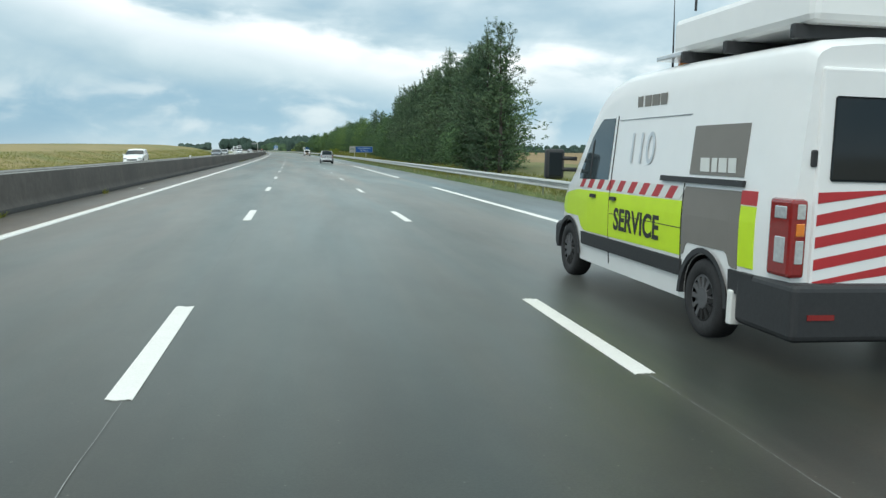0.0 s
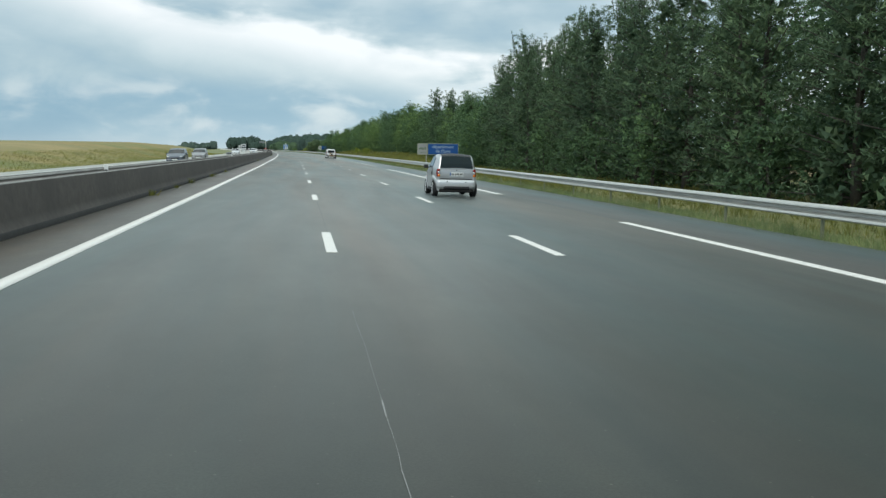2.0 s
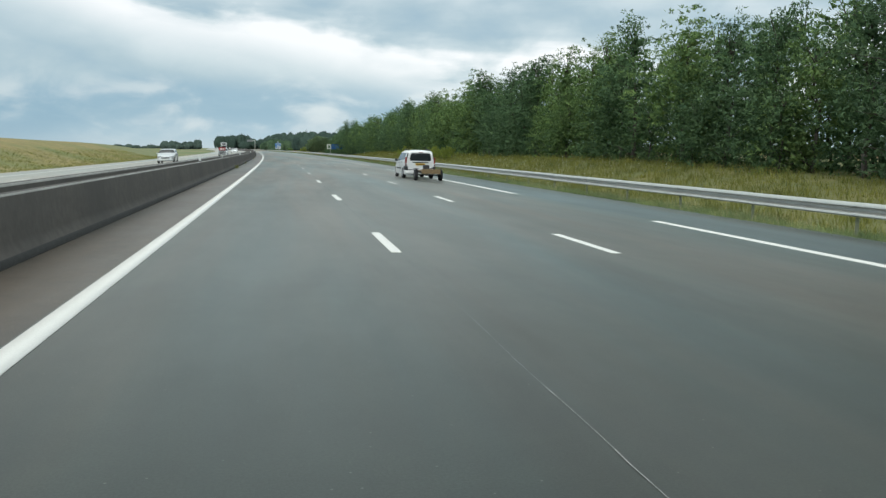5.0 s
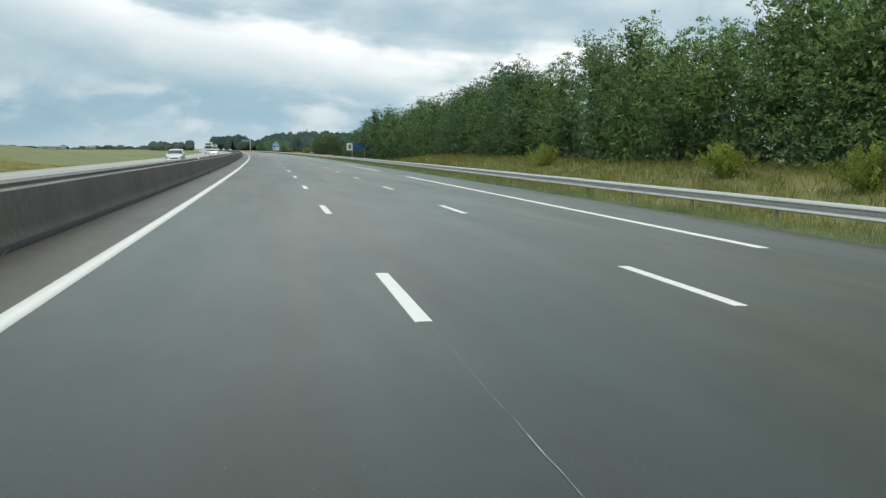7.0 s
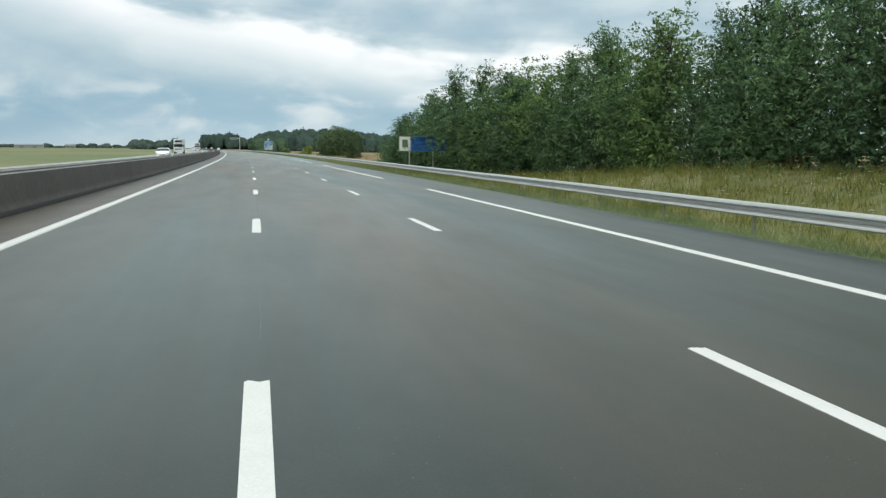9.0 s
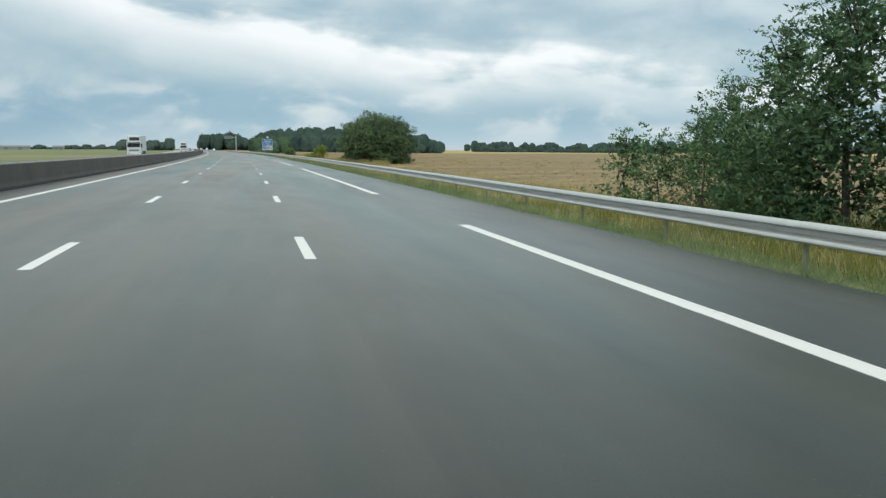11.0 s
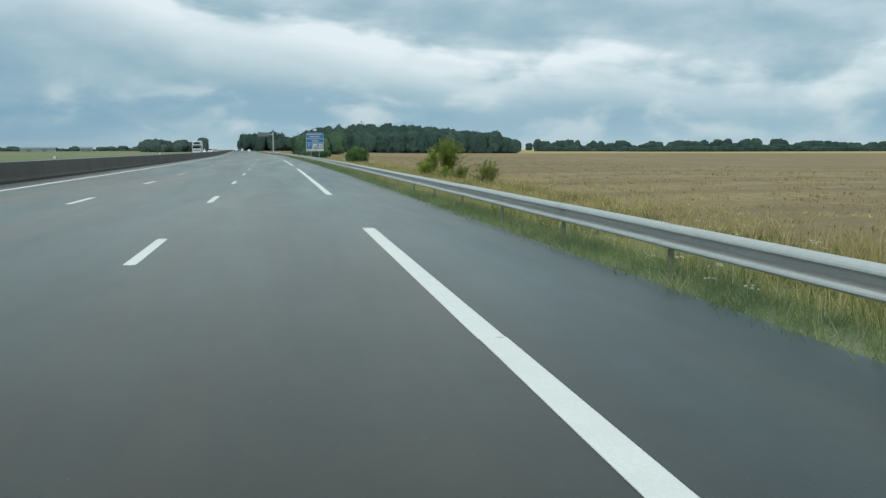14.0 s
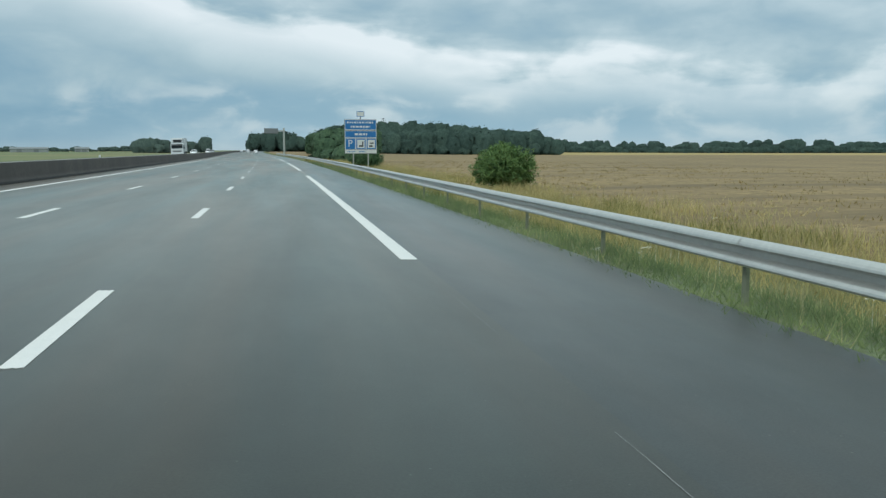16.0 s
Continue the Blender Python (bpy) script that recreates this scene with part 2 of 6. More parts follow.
def glass(name, tint=(.02, .025, .028)):
    """Dark car glass."""
    m = surface(name, tint, .06, 0, .05, 3, 1)
    m.node_tree.nodes["Principled BSDF"].inputs["Specular IOR Level"].default_value = .35
    return m


ASPHALT = asphalt("worn_asphalt", (.0185, .0236, .0222), (.0145, .0184, .0175), .07, .66, haze=(1, .95, .88), later=(.82, .71, .62), film=.9)
ASPHALT_DARK = asphalt("shoulder_asphalt", (.023, .0275, .029), (.0185, .0235, .025), 0, .60, (.96, .95, .92), film=.8)
ASPHALT_PATCH = asphalt("patch_asphalt", (.019, .022, .023), (.016, .019, .020), 0, .5, (.96, .95, .92), film=.6)
ASPHALT_BROWN = asphalt("median_strip_asphalt", (.085, .067, .054), (.060, .048, .040), 0, .25, film=.15)
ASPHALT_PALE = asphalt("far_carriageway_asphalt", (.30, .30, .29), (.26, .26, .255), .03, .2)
PAINT = surface("road_paint", (.74, .72, .68), .6, 0, .07, 60, 2.3, .15, stain=.12, where="Object")
SCRATCH = surface("joint_sealing", (.30, .30, .29), .8, 0, .3, 9, 1, where="Object")
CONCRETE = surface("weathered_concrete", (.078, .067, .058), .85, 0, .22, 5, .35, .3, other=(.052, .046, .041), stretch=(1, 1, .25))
CONCRETE_TOP = surface("pale_concrete_edge", (.33, .32, .30), .9, 0, .2, 12, .6, .3, stain=.3)
CONCRETE_FOOT = surface("dark_concrete_foot", (.030, .029, .027), .85, 0, .25, 9, .5, .3)
ZINC = surface("galvanised_steel", (.58, .57, .53), .32, .68, .06, 14, 1.2, .05, stain=.15)
ZINC_DARK = surface("galvanised_post_steel", (.22, .235, .16), .75, .05, .15, 10, 1.5, .1, stain=.3)
SOIL = surface("verge_soil", (.17, .205, .10), .95, 0, .25, 9, .8, .4, other=(.20, .205, .115))
MEADOW = surface("meadow_ground", (.125, .135, .042), .95, 0, .35, 2.5, .35, .5, other=(.19, .17, .06))
STUBBLE = surface("stubble_field", (.262, .184, .080), .95, 0, .40, 2.2, 1.0, .7, other=(.160, .113, .053), stretch=(.05, .22, 1))
GOLD = surface("dry_golden_field", (.285, .225, .095), .95, 0, .22, 1.6, .05, .5, other=(.21, .185, .075))
RIPE = surface("ripe_field", (.40, .30, .10), .95, 0, .15, .8, .02, .4, other=(.34, .26, .1))
FAR_GREEN = surface("far_pasture", (.125, .165, .062), .95, 0, .2, .4, .012, .3, other=(.24, .2, .09))
BANK_GRASS = surface("dry_bank_grass", (.25, .195, .072), .95, 0, .30, 1.6, .07, .6, other=(.135, .165, .05))


# ---- building blocks ----
def mesh_of(name, verts, faces, *mats, index=None, smooth=False, uv=None):
    me = bpy.data.meshes.new(name)
    verts = np.asarray(verts, dtype=np.float32).reshape(-1, 3)
    if isinstance(faces, np.ndarray):
        k = faces.shape[1]
        me.vertices.add(len(verts)), me.loops.add(faces.size), me.polygons.add(len(faces))
        me.vertices.foreach_set("co", verts.ravel())
        me.loops.foreach_set("vertex_index", faces.ravel().astype(np.int32))
        me.polygons.foreach_set("loop_start", np.arange(0, faces.size, k, dtype=np.int32))
        me.update(calc_edges=True)
    else:
        me.from_pydata(verts.tolist(), [], faces)
    for m in mats:
        me.materials.append(m)
    if index is not None:
        me.polygons.foreach_set("material_index", np.asarray(index, dtype=np.int32))
    if smooth:
        me.polygons.foreach_set("use_smooth", np.ones(len(me.polygons), dtype=bool))
    if uv is not None:
        layer = me.uv_layers.new(name="UVMap")
        loop = np.empty(len(me.loops), dtype=np.int32)
        me.loops.foreach_get("vertex_index", loop)
        layer.data.foreach_set("uv", np.asarray(uv, dtype=np.float32)[loop].ravel())
    return me


def grid_faces(n, m):
    i = np.arange(n * m).reshape(n, m)
    return np.stack([i[:-1, :-1], i[:-1, 1:], i[1:, 1:], i[1:, :-1]], -1).reshape(-1, 4)


def strip(name, ls, ss, height, *mats, pick=None, parent=None, smooth=True):
    """A sheet in road metres: rows along s, columns across l, height(l, s) up."""
    L, S = np.meshgrid(np.asarray(ls, float), np.asarray(ss, float))
    Z = np.vectorize(height)(L, S)
    v = PA(L, S, Z).reshape(-1, 3)
    f = grid_faces(len(ss), len(ls))
    idx = None
    if pick:
        lc = (L[:-1, :-1] + L[:-1, 1:]).ravel() / 2
        sc = (S[:-1, :-1] + S[1:, :-1]).ravel() / 2
        idx = [pick(a, b) for a, b in zip(lc, sc)]
    me = mesh_of(name, v, f, *mats, index=idx, smooth=smooth, uv=np.stack([L.ravel(), S.ravel()], -1))
    ob = new(name, me)
    if parent:
        ob.parent = parent
    return ob


def extrude(name, profile, ss, *mats, index=None, smooth=False):
    """A profile of (l, z) points carried along the road."""
    L, Z = np.array(profile, float).T
    S = np.asarray(ss, float)[:, None]
    v = PA(np.broadcast_to(L, (len(ss), len(L))), np.broadcast_to(S, (len(ss), len(L))), np.broadcast_to(Z, (len(ss), len(L)))).reshape(-1, 3)
    idx = None if index is None else list(index) * (len(ss) - 1)
    return mesh_of(name, v, grid_faces(len(ss), len(L)), *mats, index=idx, smooth=smooth)


def thing(name, m, label, category, group="", kind=""):
    """An Empty at the base of a thing, to carry its parts."""
    ob = new(name)
    ob.empty_display_size = .2
    ob.matrix_world = m
    return tagged(ob, label, category, group, kind)


def part(name, data, material, parent, label="", at=None):
    """Links a mesh or bmesh as one mesh object under a thing or a part."""
    if isinstance(data, bmesh.types.BMesh):
        me = bpy.data.meshes.new(name)
        data.to_mesh(me)
        data.free()
        if material:
            me.materials.append(material)
        data = me
    ob = new(name, data)
    ob.parent = parent
    if at is not None:
        ob.matrix_local = at
    return tagged(ob, label)


def box(x0, x1, y0, y1, z0, z1, bevel=0.0, segments=2, bm=None):
    bm = bm or bmesh.new()
    r = bmesh.ops.create_cube(bm, size=1, matrix=Matrix.LocRotScale(((x0 + x1) / 2, (y0 + y1) / 2, (z0 + z1) / 2), None, (abs(x1 - x0), abs(y1 - y0), abs(z1 - z0))))
    if bevel:
        edges = {e for v in r["verts"] for e in v.link_edges}
        bmesh.ops.bevel(bm, geom=list(edges), offset=bevel, segments=segments, affect="EDGES", profile=.5)
    return bm


def rod(a, b, r, r2=None, n=10, bm=None):
    """A round bar from a to b."""
    bm = bm or bmesh.new()
    a, b = Vector(a), Vector(b)
    m = Matrix.Translation((a + b) / 2) @ (b - a).to_track_quat("Z", "Y").to_matrix().to_4x4()
    bmesh.ops.create_cone(bm, cap_ends=True, segments=n, radius1=r, radius2=r if r2 is None else r2, depth=(b - a).length, matrix=m)
    return bm


def smoothed(bm):
    for f in bm.faces:
        f.smooth = True
    return bm


def words(text, size, depth=.004, bold=0.0):
    """Letters as a mesh lying in x-z, facing -y, centred."""
    c = bpy.data.curves.new("letters", "FONT")
    c.offset = bold * size
    c.body, c.size, c.extrude, c.align_x, c.align_y = text, size, depth / 2, "CENTER", "CENTER"
    o = bpy.data.objects.new("letters", c)
    me = bpy.data.meshes.new_from_object(o)
    bpy.data.objects.remove(o)
    me.transform(Matrix.Rotation(radians(90), 4, "X"))
    return me


def spell(parent, text, size, material, at, bold=0.0):
    """Letters one by one, each a part of its own."""
    whole = words(text, size, bold=bold)
    bm = bmesh.new()
    bm.from_mesh(whole)
    left, groups = set(bm.faces), []
    while left:
        stack, island = [left.pop()], []
        while stack:
            f = stack.pop()
            island.append(f)
            for e in f.edges:
                for g in e.link_faces:
                    if g in left:
                        left.remove(g)
                        stack.append(g)
        xs = [v.co.x for f in island for v in f.verts]
        groups.append([min(xs), max(xs), island])
    groups.sort(key=lambda g: g[0])
    letters_ = []
    for a, b, island in groups:  # dots and accents belong to the letter under them
        if letters_ and a < letters_[-1][1] - size * .02:
            letters_[-1] = [letters_[-1][0], max(b, letters_[-1][1]), letters_[-1][2] + island]
        else:
            letters_.append([a, b, island])
    for a, b, island in letters_:
        index, verts, faces = {}, [], []
        for f in island:
            for v in f.verts:
                if v not in index:
                    index[v] = len(verts)
                    verts.append(v.co[:])
            faces.append([index[v] for v in f.verts])
        part("letter", mesh_of("letter", verts, faces, material), None, parent, at=at)
    bm.free()


# ---- ground and road ----
def rise(x, a, b):
    t = min(max((x - a) / (b - a), 0), 1)
    return t * t * (3 - 2 * t)


def zground(l, s):
    """Height of the open land beside the road."""
    wave = noise.noise(Vector((l * .02, s * .02, 3))) * .35 + noise.noise(Vector((l * .1, s * .1, 7))) * .08
    if l > 9.9:
        bank = (1.25 * rise(l, 11, 21)) * rise(s, 150, 230) * (1 - rise(s, 338, 374))
        far = -.25 + .12 * rise(l, 14, 30) - 1.4 * rise(l, 30, 140) * rise(s, 380, 640) - 1.7 * rise(l, 140, 700) * rise(s, 380, 640)
        return zroad(9.9) + (bank + far) * rise(l, 10.2, 12) + wave * rise(l, 12, 30) * .6 - .03
    if l < -19.5:
        hump = 1.75 * rise(-l, 21, 34) * rise(s, -60, 20) * (1 - rise(s, 330, 440))
        ridge = .9 * math.exp(-((s - 235) / 60) ** 2) * rise(-l, 24, 40) * (1 - rise(-l, 60, 110))
        hump += 1.0 * rise(s, 235, 300) * (1 - rise(s, 355, 450)) * rise(-l, 25, 40)
        return zroad(-19.5) - .05 + (hump + ridge) + wave * rise(-l, 21, 32) * .6 - .4 * rise(-l, 60, 300)
    return min(zroad(l), .1) - .35 * rise(l, -19.5, -17) * (1 - rise(l, 8, 9.9)) - .03


def spread(*runs):
    """Steps of growing size: (start, stop, step)."""
    out = []
    for a, b, d in runs:
        out += list(np.arange(a, b, d))
    return out + [runs[-1][1]]


def pick_ground(l, s):
    if l > 9.8:
        if l < 14.5 or (l < 62 and 40 < s < 400 and l < 40):
            return 0 if l < 11.2 else 1
        return 5 if s > 1010 and l > 130 else 2
    if l < -19.4:
        if s > 330 or l < -140:
            return 3 if l > -400 or s > 330 else 2
        if s < 195 and l < -29:
            return 6
        return 4 if l > -80 else 2
    return 0


ALONG = spread((-300, -20, 20), (-20, 700, 4), (700, 1300, 20), (1300, 4000, 150))
ground = strip("ground", spread((-3600, -600, 300), (-600, -100, 50), (-100, -40, 6), (-40, -18, 1.5), (-18, 8, 5), (8, 9.9, .95), (9.9, 15, .75), (15, 40, 2.5), (40, 120, 10), (120, 600, 60), (600, 3600, 300)),
               ALONG, zground, SOIL, MEADOW, STUBBLE, FAR_GREEN, BANK_GRASS, RIPE, GOLD, pick=pick_ground)
tagged(ground, "grass verges, dry banks and harvested golden stubble fields", "ground", kind="structure")

LINES = (-3.61, 0.0, 3.51, 7.15)  # left edge line, two lane lines, right edge line
road = strip("road", spread((-4.95, -3.75, 1.2), (-3.75, 7.27, 1.002), (7.27, 9.9, 1.3)), ALONG, lambda l, s: zroad(l), ASPHALT_BROWN, ASPHALT, ASPHALT_DARK,
             pick=lambda l, s: 0 if l < -3.75 else 1 if l < 7.27 else 2)
tagged(road, "grey worn asphalt carriageway with three lanes and a dark hard shoulder", "road", kind="structure")
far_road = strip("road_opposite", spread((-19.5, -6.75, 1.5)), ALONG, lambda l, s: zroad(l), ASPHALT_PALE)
tagged(far_road, "pale grey asphalt carriageway for the opposite traffic", "road", kind="structure")
median = strip("median_strip", (-6.75, -5.85, -4.95), ALONG, lambda l, s: zroad(-5.8) + .004, SOIL)
tagged(median, "narrow strip of soil between two concrete barriers", "median", kind="structure")


def paint_line(name, l, width, s0, s1, label=""):
    """Continuous paint, a few millimetres thick."""
    ss = [s for s in ALONG if s0 < s < s1]
    z = [zroad(l - width / 2) + .002, zroad(l - width / 2) + .007, zroad(l + width / 2) + .007, zroad(l + width / 2) + .002]
    o = new(name, extrude(name, list(zip((l - width / 2, l - width / 2, l + width / 2, l + width / 2), z)), [s0] + ss + [s1], PAINT))
    o.parent = road
    return tagged(o, label)


paint_line("edge_line", LINES[0], .23, -290, 1500, "continuous white painted line")
for side in (-7.6, -17.0):
    o = paint_line("edge_line", side, .22, -290, 1500, "continuous white painted line")
    o.parent = far_road


def dash_mesh(width, length):
    """One painted dash with slightly ragged ends, centred across, from 0 to its length."""
    bm = bmesh.new()
    n = 7
    rows = []
    for y in (0, .06, length * .25, length * .5, length * .75, length - .06, length):
        ragged = .025 if y in (0, length) else .004
        rows.append([bm.verts.new((width * (i / n - .5), y + random.uniform(-ragged, ragged), .006)) for i in range(n + 1)])
    for a, b in zip(rows, rows[1:]):
        for i in range(n):
            bm.faces.new((a[i], a[i + 1], b[i + 1], b[i]))
    rim = [e for e in bm.edges if e.is_boundary]
    skirt = bmesh.ops.extrude_edge_only(bm, edges=rim)
    for g in skirt["geom"]:
        if isinstance(g, bmesh.types.BMVert):
            g.co.z = .001
    me = bpy.data.meshes.new("lane_dash")
    bm.to_mesh(me)
    bm.free()
    me.materials.append(PAINT)
    return me


def lane_dash(me, l, s, parent):
    o = new("lane_dash", me)
    o.parent = parent
    o.matrix_world = M(l, s, zroad(l), 0, 1.15 if l > -5 else -1.15)
    return o


SHORT = [dash_mesh(.165, 3.05) for _ in range(3)]
SHORT_LATER = [dash_mesh(.165, 3.24) for _ in range(3)]
for k in range(-3, 78):
    lane_dash(SHORT[k % 3], LINES[1], 13 * k + .04, road)
    s = 13 * k
    shift = float(np.interp(s, (5, 40, 130, 225, 250, 330, 415, 500, 530, 560, 580), (.35, -.1, -.3, .2, .6, .6, .95, 1.1, 1.0, .4, .2)))
    lane_dash((SHORT if s < 400 else SHORT_LATER)[(k + 1) % 3], LINES[2], s + shift + (.04 if s < 400 else -.15), road)
    if k % 2 == 0:
        lane_dash(SHORT[(k + 2) % 3], -10.9, s * 1.0 + 4, far_road), lane_dash(SHORT[k % 3], -14.2, s * 1.0 + 4, far_road)
LONG, SLIM = ([dash_mesh(w, 9.9) for _ in range(2)] for w in (.245, .22))
for k in range(-1, 19):
    for j in range(4):  # each long stroke in four lengths, so that it follows the bend
        lane_dash((SLIM if k == 10 else LONG)[(k + j) % 2], LINES[3], -7.1 + 52 * k + 9.88 * j - (.3 if k in (9, 10) else 0), road)


def joint_line(l, s0, s1, material, gap):
    """A thin ragged seam along a lane line, worn away in places."""
    v, f = [], []
    s, at = s0, l
    while s < s1:
        e = s + random.uniform(.12, .45)
        w = random.choice((.001, .0015, .0015, .002, .002, .003, .0045))
        to = l + .55 * (at - l) + random.uniform(-.007, .007)
        if noise.noise(Vector((s * .23, l, 2))) > gap:
            i = len(v)
            v += [P(at - w, s, zroad(at) + .0035), P(at + w, s, zroad(at) + .0035), P(to + w, e, zroad(to) + .0035), P(to - w, e, zroad(to) + .0035)]
            f.append((i, i + 1, i + 2, i + 3))
        s, at = e, to
    o = new("seam", mesh_of("seam", v, f, material))
    o.parent = road
    return tagged(o, "thin pale longitudinal asphalt seam")


for l, a, b, m in ((LINES[1] + .03, -10, 420, SCRATCH), (LINES[3] + .01, 495, 600, SCRATCH), (LINES[2] + .02, -10, 60, SCRATCH)):
    joint_line(l, a, b, m, -.28 if l < 1 else .08)


def repair_patch(l, s, wide, long, seed):
    """A dark, slightly raised asphalt patch with an uneven outline."""
    r = np.random.default_rng(seed)
    n, q = 40, r.uniform(0, 6)
    ring = [(l + wide / 2 * math.cos(a) * k, s + long / 2 * math.sin(a) * k) for a, k in ((2 * math.pi * i / n, 1 + .1 * math.sin(4 * math.pi * i / n + q) + .05 * math.sin(10 * math.pi * i / n + q)) for i in range(n))]
    v = [P(x, y, zroad(x) + .004) for x, y in ring] + [P(x + (x - l) * .03, y + (y - s) * .03, zroad(x) + .001) for x, y in ring]
    f = [tuple(range(n))] + [(i, i + n, (i + 1) % n + n, (i + 1) % n) for i in range(n)]
    uv = [(x, y) for x, y in ring] * 2
    o = new("repair_patch", mesh_of("repair_patch", v, f, ASPHALT_PATCH, uv=uv))
    o.parent = road
    return tagged(o, "dark patch on the hard shoulder")


repair_patch(9.0, 469.9, 1.25, 2.0, 4)


# ---- median barrier ----
def barrier(name, l, side, top, label):
    """A slip-formed concrete wall with a sloped foot; side 1 faces the lanes at its right."""
    base = zroad(l) - .02
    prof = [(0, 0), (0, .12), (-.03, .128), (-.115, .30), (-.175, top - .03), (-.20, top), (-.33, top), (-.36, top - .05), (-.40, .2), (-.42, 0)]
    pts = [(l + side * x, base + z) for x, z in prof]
    # faces in order: dark foot, plain sides, pale chamfers beside the top
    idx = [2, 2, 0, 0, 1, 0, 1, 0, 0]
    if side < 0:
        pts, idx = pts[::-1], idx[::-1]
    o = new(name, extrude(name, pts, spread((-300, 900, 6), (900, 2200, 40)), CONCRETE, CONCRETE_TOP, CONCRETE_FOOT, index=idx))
    return tagged(o, label, "barrier", kind="structure")


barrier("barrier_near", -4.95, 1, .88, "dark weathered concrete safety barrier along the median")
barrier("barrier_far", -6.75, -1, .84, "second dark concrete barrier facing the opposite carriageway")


def reflector(m):
    o = thing("delineator", m, "small white reflector clipped on the concrete barrier", "reflector", "reflectors along the barrier")
    part("plate", box(-.05, .05, -.012, .012, 0, .14, .01), WHITE_PLASTIC, o)
    part("foot", box(-.03, .03, -.03, .03, -.02, .015, .005), DARK_PLASTIC, o)
    return o


WHITE_PLASTIC = surface("white_plastic", (.75, .76, .75), .5, 0, .05, 20, 3)
DARK_PLASTIC = surface("dark_plastic", (.03, .031, .033), .6, 0, .15, 30, 4, .1)
first = reflector(M(-5.21, 7.5, zroad(-5) + .87))
for k in range(1, 18):
    copy_thing(first, M(-5.21, 7.5 + 40 * k, zroad(-5) + .87))


# ---- guard rail ----
RAIL_L, RAIL_TOP = 10.12, .50


def beam_mesh(length):
    """A length of two-wave beam, its face towards the road, with thickness."""
    prof = [(.032, .0), (.014, -.005), (-.008, -.016), (-.027, -.034), (-.041, -.058), (-.046, -.080), (-.038, -.095), (.028, -.114), (.038, -.126), (.038, -.178), (.028, -.190), (.002, -.204), (-.022, -.224), (-.040, -.250), (-.046, -.272), (-.038, -.290), (.0, -.303), (.032, -.31)]
    pts = prof + [(x + .004, z) for x, z in reversed(prof)]
    n = len(pts)
    v = [(x, y, z) for y in (-.02, length * .5, length + .02) for x, z in pts]
    f = [(a * n + i, a * n + (i + 1) % n, (a + 1) * n + (i + 1) % n, (a + 1) * n + i) for a in range(2) for i in range(n)]
    return mesh_of("beam", v, f, ZINC)


def post_mesh():
    bm = box(.062, .068, -.036, .036, -1.0, -.04)
    box(.068, .108, -.036, -.030, -1.0, -.04, bm=bm), box(.068, .108, .030, .036, -1.0, -.04, bm=bm)
    box(.050, .0618, -.06, .06, -.27, -.05, bm=bm)
    me = bpy.data.meshes.new("post")
    bm.to_mesh(me)
    bm.free()
    me.materials.append(ZINC_DARK)
    return me


def guard_rail():
    o = thing("guard_rail", M(RAIL_L, 0, zroad(9.9)), "galvanised steel guard rail with two waves on short posts", "guard rail")
    beam, post = beam_mesh(4.0), post_mesh()
    for k in range(-6, 200):
        s = 1.2 + 4 * k
        for me, name in ((beam, "beam"), (post, "post")):
            c = new(name, me)
            c.parent = o
            c.matrix_parent_inverse = o.matrix_world.inverted()
            nose = .004 * (k % 2) if me is beam else 0
            c.matrix_basis = M(RAIL_L + nose, s, RAIL_TOP + random.uniform(-.004, .004), random.uniform(-.05, .05))
    return o


guard_rail()


# ---- trees and plants ----
BARK = surface("bark", (.075, .068, .058), .95, 0, .35, 9, 1.2, .6)
LEAF_PINE = leafage("dark_pine_needles", (.080, .132, .092), (.160, .235, .145), .8, .3)
LEAF_DARK = leafage("dark_leaves", (.076, .140, .080), (.160, .255, .130), .7, .33)
LEAF_MID = leafage("green_leaves", (.105, .180, .076), (.215, .315, .125), .7, .33)
LEAF_BUSH = leafage("willow_leaves", (.085, .135, .082), (.19, .265, .155), .7, .3)
LEAF_LIGHT = leafage("bright_shrub_leaves", (.20, .25, .055), (.40, .45, .125), .7, .5)
LEAF_WEED = leafage("weed_leaves", (.27, .295, .095), (.46, .48, .19), .75, .55)
LEAF_ROADSIDE = leafage("roadside_wood_leaves", (.055, .098, .060), (.100, .155, .090), .85, .2)
# haze of distance is put into these leaf colours: bluer and greyer
LEAF_HAZY = leafage("haze_tinted_pale_leaves", (.062, .090, .082), (.088, .122, .110), .9, .1)
LEAF_FAR = leafage("haze_tinted_wood_leaves", (.040, .066, .062), (.062, .096, .086), .9, .1)
GRASS_GREEN = leafage("green_grass", (.22, .275, .135), (.30, .355, .19), .8, .45)
GRASS_STRAW = leafage("straw_seed_stalks", (.40, .37, .22), (.60, .55, .36), .8, .45)
GRASS_STUBBLE = leafage("cut_straw", (.30, .215, .095), (.44, .33, .155), .85, .3)
GRASS_DRY = leafage("dry_grass", (.44, .36, .165), (.64, .54, .29), .8, .45)
GRASS_MEADOW = leafage("meadow_grass", (.135, .155, .045), (.29, .275, .085), .75, .35)
FLOWER = surface("pale_flowers", (.72, .70, .60), .7, 0, .1, 30, 3)
RNG = np.random.default_rng(7)


